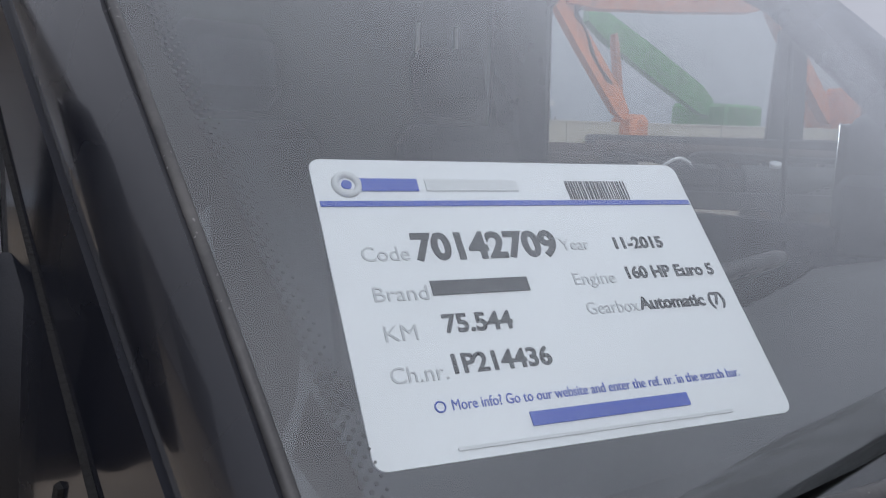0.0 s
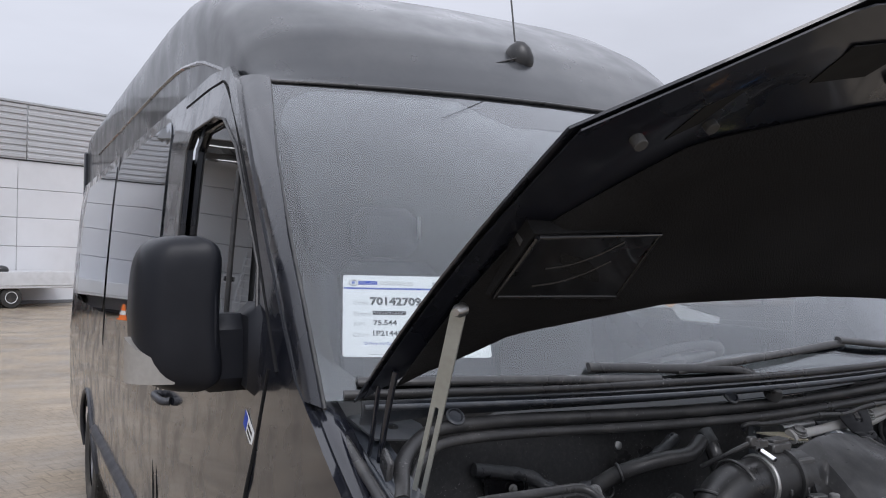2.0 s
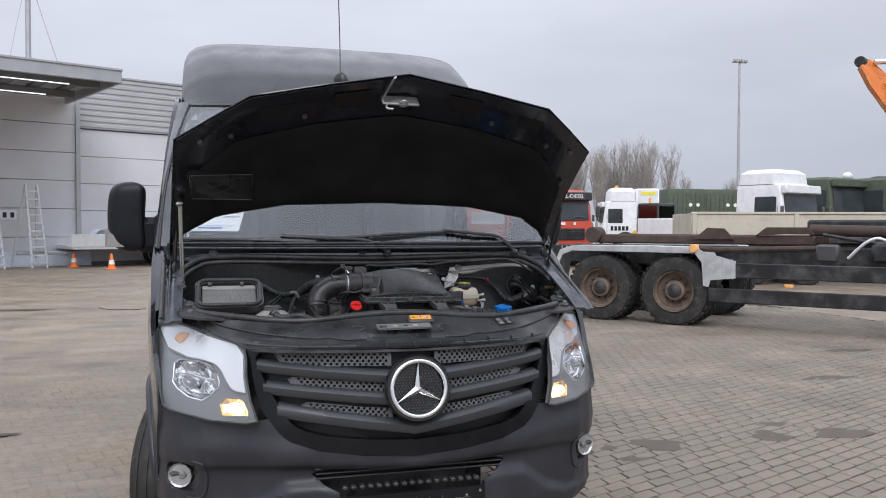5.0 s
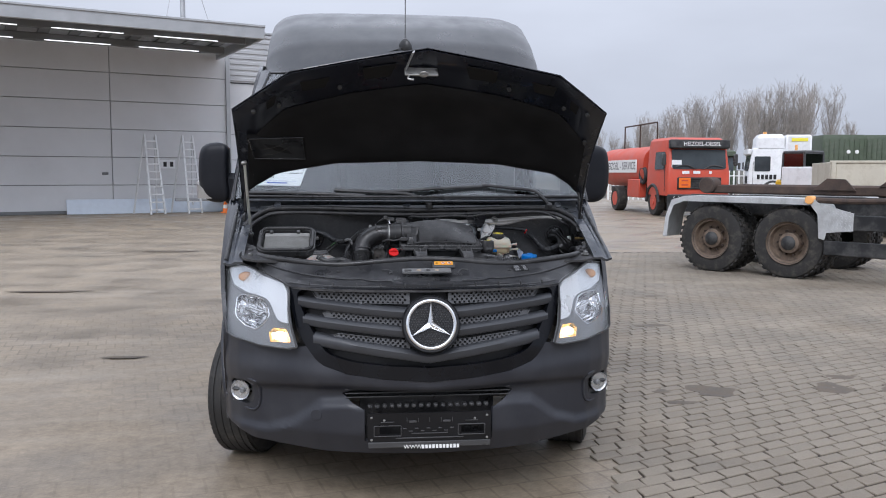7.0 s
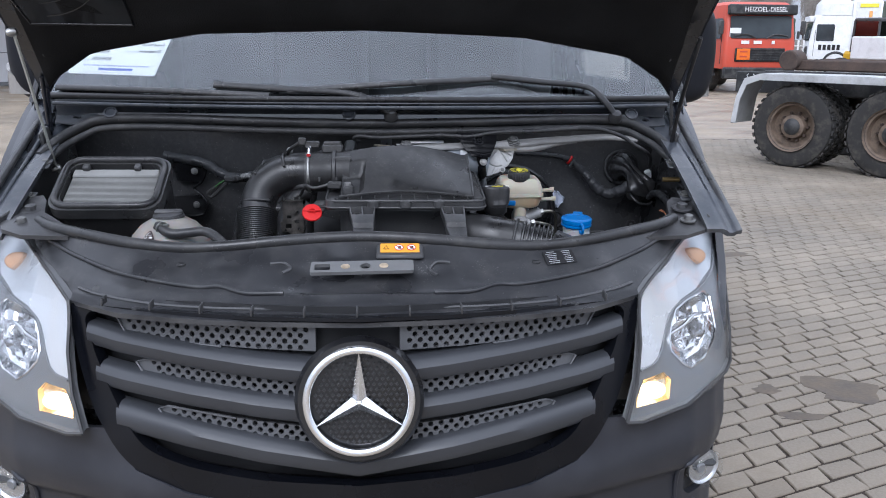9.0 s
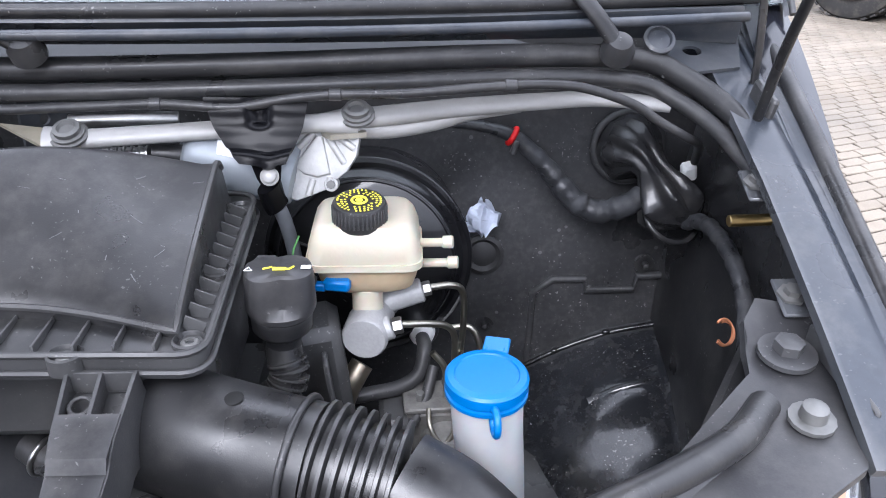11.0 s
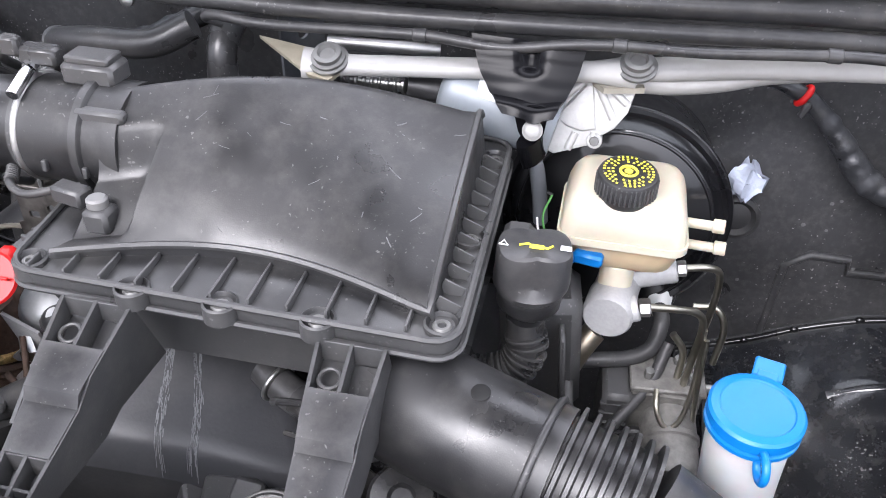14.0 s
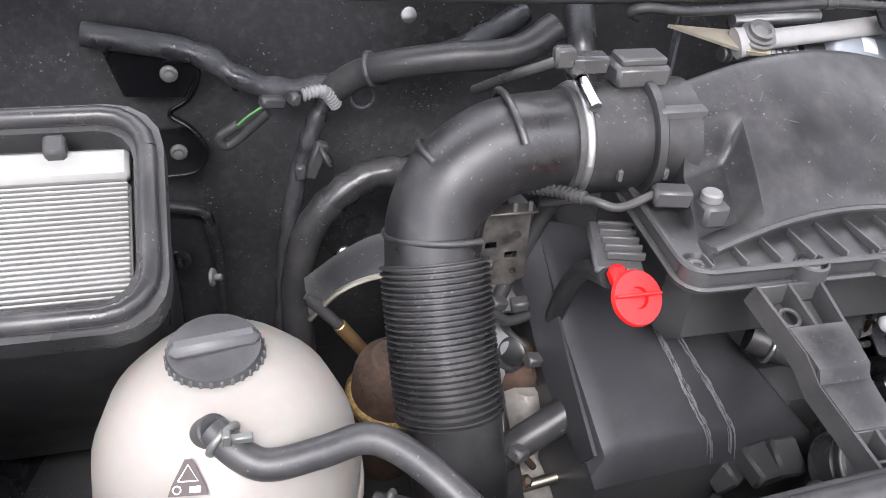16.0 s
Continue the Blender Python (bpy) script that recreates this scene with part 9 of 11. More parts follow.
GROUND = ground_mat()
PAVER = mat("paving_block", (0.205, 0.176, 0.138), 0.72, var=0.3, scale=1.3, bump=0.5, bscale=120, dirt=(0.15, 0.118, 0.082), dirt_amt=0.75, dirt_scale=0.8, island=0.07)
JOINT = mat("sand_joint", (0.030, 0.021, 0.014), 0.9, var=0.3, scale=20, bump=0.4, bscale=160)
PUDDLE = mat("wet_stain", (0.095, 0.074, 0.053), 0.62, var=0.35, scale=9, bump=0.2, bscale=60)
PANELW = mat("wall_panel_grey", (0.60, 0.605, 0.62), 0.55, var=0.04, scale=0.6, bscale=40, bump=0.02, dirt=(0.40, 0.395, 0.39), dirt_amt=0.22, dirt_scale=0.5)
CLAD = mat("ribbed_cladding", (0.44, 0.445, 0.455), 0.45, metal=0.25, var=0.05, scale=1)
STEELG = mat("galvanised", (0.42, 0.43, 0.44), 0.45, metal=0.6, var=0.1, scale=3)
DARKST = mat("dark_soffit", (0.17, 0.175, 0.18), 0.6, metal=0.3, var=0.1)
TUBE = mat("lit_tube", (1.0, 0.98, 0.95), 0.5, var=0.01, emit=1.1)
ALU = mat("aluminium", (0.66, 0.67, 0.68), 0.40, metal=0.4, var=0.08)
BOARD = mat("pale_board", (0.56, 0.62, 0.70), 0.5, var=0.05)
ORANGE = mat("orange_paint", (0.62, 0.17, 0.025), 0.45, var=0.2, scale=3, dirt=(0.12, 0.08, 0.05), dirt_amt=0.5, dirt_scale=5)
REDT = mat("faded_red_paint", (0.52, 0.075, 0.042), 0.42, var=0.14, scale=2, dirt=(0.25, 0.1, 0.07), dirt_amt=0.3)
GREENT = mat("army_green", (0.060, 0.080, 0.050), 0.6, var=0.15, scale=2, dirt=DUST, dirt_amt=0.25)
GREENM = mat("machine_green", (0.05, 0.30, 0.055), 0.5, var=0.15, scale=3)
WHITET = mat("white_truck_paint", (0.74, 0.75, 0.76), 0.35, var=0.05, scale=1.5, dirt=DUST, dirt_amt=0.25)
BEIGE = mat("beige_dropside", (0.50, 0.465, 0.385), 0.55, var=0.1, scale=1.5, dirt=(0.25, 0.2, 0.14), dirt_amt=0.5, dirt_scale=3)
BLACKF = mat("black_chassis", (0.020, 0.021, 0.023), 0.5, var=0.25, scale=4, dirt=DUST, dirt_amt=0.35, dirt_scale=4)
RUSTB = mat("rust_brown", (0.062, 0.043, 0.034), 0.8, var=0.4, scale=8, bump=0.4, bscale=60)
RIMB = mat("rusty_rim", (0.16, 0.12, 0.09), 0.7, metal=0.2, var=0.45, scale=9, bump=0.3, bscale=60)
PLATE = mat("chequer_plate", (0.60, 0.61, 0.615), 0.42, metal=0.45, var=0.1, scale=8, dirt=DUST, dirt_amt=0.35, dirt_scale=5)
TRKGL = mat("truck_glass", (0.045, 0.054, 0.060), 0.08, spec=0.3, var=0.35, scale=1.2)
# bark of the far trees, with the haze of distance mixed into its colour
HAZED_BARK = mat("haze_paled_bark", (0.33, 0.305, 0.28), 0.9, var=0.3, scale=3)
CONEO = mat("cone_orange", (0.85, 0.20, 0.03), 0.5, var=0.08)
YELLOWM = mat("machine_yellow", (0.70, 0.42, 0.02), 0.45, var=0.1)

# ---- the yard: ground ----
ground = part("ground", G().sheet(lambda u, v: (-500 + 1000 * u, -500 + 1000 * v, 0), 4, 4, 0.0), GROUND)
tagged(ground, "damp muddy block paving of a truck yard", "ground", kind="structure")

# ---- the yard: hall ----
HB = pose(-5.3, 29.3, 0, 0, 0, 24)
hall = thing("hall", "large grey metal-panelled hall with a steel canopy", "building")
part("wall_core", G(HB).box((-10.8, 6.2, 3.2), (40.4, 12, 6.4), 0.02), DARKST, hall)
for i in range(4):
    for j in range(6):
        w = 4.2 if i == 0 else 6.0
        xc = -2.1 if i == 0 else -1.2 - 6.0 * i
        part("wall_panel", G(HB).box((xc, 0.10, 0.02 + 1.01 * j + 0.505), (w - 0.02, 0.12, 0.992), 0.012), PANELW, hall)
for i in range(2):
    for j in range(5):
        part("wall_panel", G(HB).box((2.3 + 4.5 * i, 0.12, 0.02 + 0.985 * j + 0.49), (4.485, 0.10, 0.97), 0.010), PANELW, hall)
for i in range(2):
    c = part("cladding_sheet", G(HB).box((2.45 + 4.7 * i, 0.02, 5.93), (4.68, 0.05, 1.92), 0.01), CLAD, hall, "ribbed metal cladding")
    for k in range(9):
        part("cladding_rib", G(HB).box((2.45 + 4.7 * i, -0.015, 5.09 + 0.212 * k), (4.66, 0.05, 0.145), 0.03), CLAD, c)
part("roof_edge", G(HB).box((4.8, 0.0, 6.92), (9.6, 0.14, 0.10), 0.02), STEELG, hall)
part("corner_trim", G(HB).box((0.06, -0.01, 3.4), (0.16, 0.10, 6.8), 0.01), STEELG, hall)
part("plinth", G(HB).box((-10.8, 0.02, 0.06), (40.4, 0.10, 0.12), 0.01), DARKST, hall)
CX, CY0, CZ = -0.35, -5.7, 5.98
can = part("canopy", G(HB).box((CX - 12, CY0 / 2, CZ + 0.10), (24, -CY0, 0.06), 0.02), STEELG, hall, "flat steel canopy with strip lights")
part("fascia", G(HB).box((CX - 12, CY0 - 0.03, CZ), (24.1, 0.10, 0.42), 0.02), STEELG, can)
part("fascia_lip", G(HB).box((CX - 12, CY0 - 0.07, CZ + 0.19), (24.12, 0.10, 0.07), 0.01), STEELG, can)
part("side_fascia", G(HB).box((CX + 0.02, CY0 / 2, CZ), (0.10, -CY0, 0.42), 0.02), STEELG, can)
for k in range(26):
    part("soffit_rib", G(HB).box((CX - 0.6 - 0.92 * k, CY0 / 2, CZ + 0.03), (0.34, -CY0 - 0.2, 0.06), 0.01), DARKST, can)
for y in (-4.6, -2.0):
    part("soffit_beam", G(HB).box((CX - 12, y, CZ - 0.13), (23.5, 0.16, 0.24), 0.02), DARKST, can)
    for k in range(6):
        part("strip_light", G(HB).box((CX - 2.2 - 2.9 * k, y - 0.20, CZ - 0.24), (2.0, 0.035, 0.03), 0.008), TUBE, can, "lit fluorescent strip")
part("mast", G(HB).tube([(-1.9, -1.5, 6.0), (-1.9, -1.5, 10.5)], 0.09, 8), STEELG, can)
for dx in (-0.9, 0.9):
    part("stay_wire", G(HB).tube([(-1.9, -1.5, 9.8), (-1.9 + dx, -2.4, 6.05)], 0.015, 4), STEELG, can)
part("gate_handle", G(HB).box((-4.45, 0.02, 1.45), (0.22, 0.05, 0.10), 0.015), DARKST, hall)
part("notice", G(HB).box((-2.25, 0.025, 1.80), (0.55, 0.02, 0.32), 0.004), PAPER, hall, "white notice sheet")
for dx in (-0.10, 0.14):
    part("notice_bar", G(HB).box((-2.25 + dx, 0.012, 1.80), (0.12, 0.01, 0.18), 0.002), INKK, hall)
brd = tagged(part("leaning_board", G(HB).box((-2.7, -0.25, 0.26), (6.2, 0.05, 0.54), 0.01, (-16, 0, 0)), BOARD), "long pale-blue board leaning at the hall wall", "board")


def ladder(x, y):
    ld = thing("step_ladder", "tall aluminium step ladder standing open by the wall", "ladder", group="ladders at the hall")
    ld.matrix_basis = HB @ pose(x, y, 0, 0, 0, 16)
    for sx in (-1, 1):
        part("rail", G().tube([(sx * 0.26, -0.50, 0), (sx * 0.20, 0, 2.85)], 0.042, 6), ALU, ld)
        part("back_rail", G().tube([(sx * 0.44, 0.50, 0), (sx * 0.20, 0.04, 2.75)], 0.035, 6), ALU, ld)
    for k in range(10):
        t = (k + 0.6) / 10.5
        part("rung", G().box((0, -0.55 * (1 - t), 2.85 * t), (0.58 - 0.16 * t, 0.08, 0.05), 0.006), ALU, ld)
    return ld


ladder(-3.05, -0.95)
ladder(-1.70, -0.80)


def cone(x, y):
    c = thing("traffic_cone", "orange and white traffic cone standing on the paving", "traffic cone", (x, y, 0), group="traffic cones")
    part("base", G().box((0, 0, 0.02), (0.32, 0.32, 0.04), 0.01), CONEO, c)
    part("body", G().lathe((0, 0, 0.03), (0, 0, 1), [(0.12, 0), (0.035, 0.48), (0.02, 0.49)], 20), CONEO, c)
    part("white_band", G().lathe((0, 0, 0.17), (0, 0, 1), [(0.099, 0), (0.074, 0.14)], 20, cap=False), WHITE, c)


cone(-3.8, 26.1)
cone(-5.2, 27.9)

# ---- the yard: flatbed trailer ----
TRM = pose(-2.60, 29.35, 0, 0, 0, 22)
trl = thing("flatbed_trailer", "low aluminium dropside trailer with twin axles by the hall", "trailer")
trl.matrix_basis = TRM
part("deck", G().box((0, 0, 0.68), (6.4, 2.2, 0.12), 0.02), ALU, trl)
for x, w in ((-1.62, 3.14), (1.60, 3.14)):
    part("dropside", G().box((x, -1.11, 0.93), (w, 0.04, 0.44), 0.01), ALU, trl)
    part("dropside_far", G().box((x, 1.11, 0.93), (w, 0.04, 0.44), 0.01), ALU, trl)
for x in (-3.2, 0, 3.2):
    part("post", G().box((x, -1.12, 0.93), (0.06, 0.06, 0.50), 0.01), ALU, trl)
for x in (0.18, 0.98):
    for y in (-0.92, 0.92):
        part("tyre", G().lathe((x, y - 0.10, 0.34), (0, 1, 0), [(0.19, 0), (0.32, 0.01), (0.34, 0.05), (0.34, 0.15), (0.32, 0.19), (0.19, 0.20)], 28), TYRE, trl)
        part("rim", G().lathe((x, y - 0.105, 0.34), (0, 1, 0), [(0.05, 0.03), (0.19, 0.0), (0.2, 0.06)], 24), ALU, trl)
part("mudguard", G().box((0.58, -0.95, 0.71), (1.7, 0.3, 0.03), 0.01), PLASTB, trl)
part("drawbar", G().box((-3.9, 0, 0.5), (1.6, 0.12, 0.12), 0.02), STEELG, trl)
tagged(part("plastic_sheet", G(TRM).sheet(lambda u, v: (-2.6 + 0.9 * u, -0.9 + 0.7 * v, 0.90 + 0.42 * math.sin(math.pi * u) * (0.6 + 0.4 * math.sin(7 * v + 3 * u))), 14, 10, 0.01), BOARD), "crumpled pale plastic sheet on the trailer bed", "sheet")
tagged(part("dark_bag", G(TRM).ball((0.75, -0.8, 1.20), (0.22, 0.18, 0.15), 14, 9), PLASTB), "small dark bundle on the trailer bed", "bundle")


# ---- the yard: trucks ----
def truck_wheel(parent, x, y, r=0.52, w=0.30, rim=None, side=-1, dual=True):
    wl_ = new("wheel")
    wl_.parent = parent
    wl_.empty_display_size = 0.1
    wl_.matrix_basis = pose(x, y, r)
    for k in ((0, 1) if dual else (0,)):
        o = -side * k * (w + 0.06)
        part("tyre", G().lathe((0, o - w / 2, 0), (0, 1, 0), [(r * 0.56, 0.02), (r * 0.80, 0), (r * 0.95, 0.02), (r, 0.06), (r, w - 0.06), (r * 0.95, w - 0.02), (r * 0.80, w), (r * 0.56, w - 0.02)], 40, cap=False), TYRE, wl_, "worn dusty truck tyre")
        g = G()
        for i in range(34):
            a = 2 * math.pi * i / 34
            for dy in (-0.09, 0.0, 0.09):
                g.box((r * math.cos(a + dy), o + dy, r * math.sin(a + dy)), (0.022, 0.075, 0.055), 0.004, (0, -math.degrees(a + dy), 0))
        part("tread", g, TYRE, wl_)
    part("rim", G().lathe((0, side * w / 2, 0), (0, -side, 0), [(r * 0.60, -0.01), (r * 0.57, 0.02), (r * 0.52, 0.03), (r * 0.50, 0.12), (r * 0.30, 0.14), (r * 0.28, 0.05), (r * 0.17, 0.03), (0.001, 0.03)], 32, cap=False), rim or RIMB, wl_)
    part("hub", G().lathe((0, side * (w / 2 - 0.10), 0), (0, side, 0), [(r * 0.22, 0), (r * 0.20, 0.07), (r * 0.12, 0.10), (0.001, 0.10)], 18), BLACKF, wl_)
    g = G()
    for i in range(10):
        a = 2 * math.pi * i / 10
        g.cyl((r * 0.34 * math.cos(a), side * (w / 2 - 0.13), r * 0.34 * math.sin(a)), (r * 0.34 * math.cos(a), side * (w / 2 - 0.085), r * 0.34 * math.sin(a)), 0.018, 6)
    part("wheel_nut", g, RUSTB, wl_)
    return wl_


# chassis truck: local x forward, y away from the viewer
TK = pose(5.15, 8.69, 0, 0, 0, -51.6)
tk = thing("chassis_truck", "bare hooklift truck chassis with chequer-plate mudguards and worn tyres", "truck")
tk.matrix_basis = TK
for x in (0.0, 1.19):
    truck_wheel(tk, x, 0.10, 0.52, 0.30, side=-1)
    truck_wheel(tk, x, 2.20, 0.52, 0.30, side=1)
truck_wheel(tk, 5.6, 0.12, 0.52, 0.30, side=-1, dual=False)
truck_wheel(tk, 5.6, 2.18, 0.52, 0.30, side=1, dual=False)
def sq(x):
    """Closer spacing of the mudguard's forward end."""
    return x if x < 1.2 else 1.2 + (x - 1.2) * 0.63


for y0 in (-0.08, 1.95):
    g = G()
    prof = [(-0.80, 0.52), (-0.76, 0.85), (-0.66, 1.10), (-0.45, 1.165), (0.62, 1.175), (1.75, 1.165), (1.90, 1.06), (2.02, 0.75), (2.02, 0.60), (2.5, 0.60), (2.5, 0.86), (2.12, 1.0)]
    rows = [[Vector((sq(x), y0 + dy, z + dz)) for dy, dz in ((0, -0.012), (0, 0.0), (0.55, 0.0), (0.55, -0.012))] for x, z in prof[:8]]
    g.rings(rows)
    g.panel([(-0.80, 0.52), (-0.76, 0.85), (-0.66, 1.10), (-0.45, 1.165), (1.75, 1.165), (1.90, 1.10), (2.62, 0.98), (2.62, 0.74), (2.06, 0.70), (2.02, 0.60), (1.90, 0.62), (1.86, 0.95), (1.70, 1.08), (-0.45, 1.085), (-0.62, 1.02), (-0.70, 0.82), (-0.73, 0.52)], [], 0.15, lambda x, z: (sq(x), y0 - 0.012, z), 0.02)
    mg = part("mudguard", g, PLATE, tk, "pale chequer-plate mudguard")
    g = G()
    for i in range(30):
        for j in range(3):
            x = 0.0 + 0.085 * i - 0.62
            if x < 1.5:
                g.box((x, y0 - 0.015, 1.105 + 0.022 * j), (0.035, 0.006, 0.008), 0.002, (0, 45 if (i + j) % 2 else -45, 0))
    for i in range(8):
        for j in range(9):
            g.box((1.66 + 0.056 * i, y0 - 0.015, 0.74 + 0.032 * j - 0.05 * (i > 1) * 0), (0.035, 0.006, 0.008), 0.002, (0, 45 if (i + j) % 2 else -45, 0))
    tagged(part("tread_bump", g, PLATE, mg), kind="stuff")
for y in (0.72, 1.52):
    part("chassis_rail", G().box((3.0, y, 1.02), (8.4, 0.09, 0.28), 0.01), BLACKF, tk)
for x in (-0.6, 0.6, 1.9, 3.4, 5.0):
    part("cross_member", G().box((x, 1.12, 1.0), (0.12, 0.75, 0.2), 0.01), BLACKF, tk)
for z, h in ((0.85, 0.21), (0.49, 0.20)):
    part("side_guard", G().box((4.0, -0.06, z), (4.58, 0.05, h), 0.012), BLACKF, tk, "black side guard rail")
for x in (3.1, 4.7):
    part("amber_marker", G().box((x - 0.3, -0.05, 0.66), (0.12, 0.03, 0.05), 0.008), AMBER, tk)
part("roller", G().cyl((-0.35, 0.42, 1.33), (-0.35, 0.70, 1.33), 0.13, 20), RUSTB, tk)
g = G()
g.box((1.3, 0.62, 1.27), (3.4, 0.16, 0.14), 0.02)
g.box((1.3, 1.62, 1.27), (3.4, 0.16, 0.14), 0.02)
part("lift_frame", g, RUSTB, tk, "rusty lift frame")
g = G()
g.panel([(1.3, 1.28), (1.5, 1.45), (1.75, 1.44), (1.9, 1.28)], [], 0.2, lambda x, z: (x, 0.5, z), 0.04)
g.panel([(2.2, 1.34), (2.35, 1.46), (2.9, 1.46), (3.0, 1.36), (2.6, 1.36)], [], 0.2, lambda x, z: (x, 0.52, z), 0.04)
part("lift_bracket", g, RUSTB, tk)
part("hook_arm", G().box((4.6, 1.12, 1.46), (3.6, 0.26, 0.22), 0.03), BLACKF, tk)
part("hydraulic_ram", G().cyl((2.9, 0.72, 1.42), (5.8, 0.78, 1.36), 0.085, 14), RUSTB, tk)
part("ram_hose", G().tube([(3.1, 0.55, 1.36), (3.9, 0.50, 1.24), (4.2, 0.52, 1.38), (5.4, 0.52, 1.34), (6.4, 0.55, 1.35)], 0.025, 6), BLACKF, tk)
part("amber_lamp", G().cyl((1.50, 0.02, 1.15), (1.50, -0.12, 1.15), 0.060, 14), AMBER, tk, "round amber lamp")
part("lamp_arm", G().tube([(1.50, 0.0, 1.15), (2.0, 0.02, 1.14), (3.0, 0.2, 1.17), (3.3, 0.3, 1.17)], 0.04, 8), RUSTB, tk)
part("bucket_box", G().box((3.25, 0.15, 1.11), (0.28, 0.22, 0.24), 0.03), PLASTG, tk)
part("valve_block", G().box((4.05, 0.25, 1.12), (0.55, 0.35, 0.26), 0.04), BLACKF, tk)
part("air_tank", G().cyl((4.6, 0.25, 1.06), (6.1, 0.25, 1.06), 0.20, 20), BLACKF, tk)
part("tank_filler", G().cyl((4.95, 0.15, 1.25), (4.95, 0.13, 1.30), 0.07, 14), ALU, tk)
part("fuel_pipe", G().tube([(3.5, 0.1, 1.05), (3.7, 0.08, 1.25), (3.85, 0.1, 1.32), (4.0, 0.15, 1.26)], 0.02, 6), ALU, tk)
g = G()
g.panel([(5.05, 1.40), (5.50, 1.40), (5.46, 2.75), (5.50, 3.02), (5.47, 3.25), (5.36, 3.40), (5.22, 3.42), (5.10, 3.32), (5.08, 3.18), (5.16, 3.14), (5.20, 3.26), (5.30, 3.29), (5.38, 3.20), (5.38, 3.05), (5.28, 2.96), (5.12, 2.92)], [], 0.2, lambda x, z: (x, 1.05, z), 0.14)
part("lifting_hook", g, BLACKF, tk, "black lifting hook on an upright arm")
part("cab", G().box((8.2, 1.12, 1.9), (1.9, 2.4, 2.4), 0.10), BEIGE, tk)

# beige dropside body beyond
BD = pose(11.0, 15.3, 0, 0, 0, -20.5)
bd = thing("dropside_body", "long beige steel dropside truck body", "truck body")
bd.matrix_basis = BD
for k in range(6):
    part("side_board", G().box((1.35 + 2.5 * k, 0, 1.50), (2.44, 0.06, 0.58), 0.02), BEIGE, bd)
    part("stake", G().box((0.08 + 2.5 * k, -0.02, 1.48), (0.10, 0.09, 0.70), 0.01), BEIGE, bd)
part("top_rail", G().box((7.6, -0.01, 1.81), (15.2, 0.10, 0.06), 0.01), BEIGE, bd)
part("bed", G().box((7.6, 1.2, 1.12), (15.2, 2.4, 0.14), 0.02), BLACKF, bd)
part("end_board", G().box((0.04, 1.2, 1.50), (0.06, 2.4, 0.60), 0.01), BEIGE, bd)
for x in (1.6, 2.9, 12.5):
    for y in (0.2, 2.2):
        truck_wheel(bd, x, y, 0.5, 0.28, dual=False)
part("beam", G().box((7.6, 1.2, 0.9), (14, 0.9, 0.25), 0.02), BLACKF, bd)


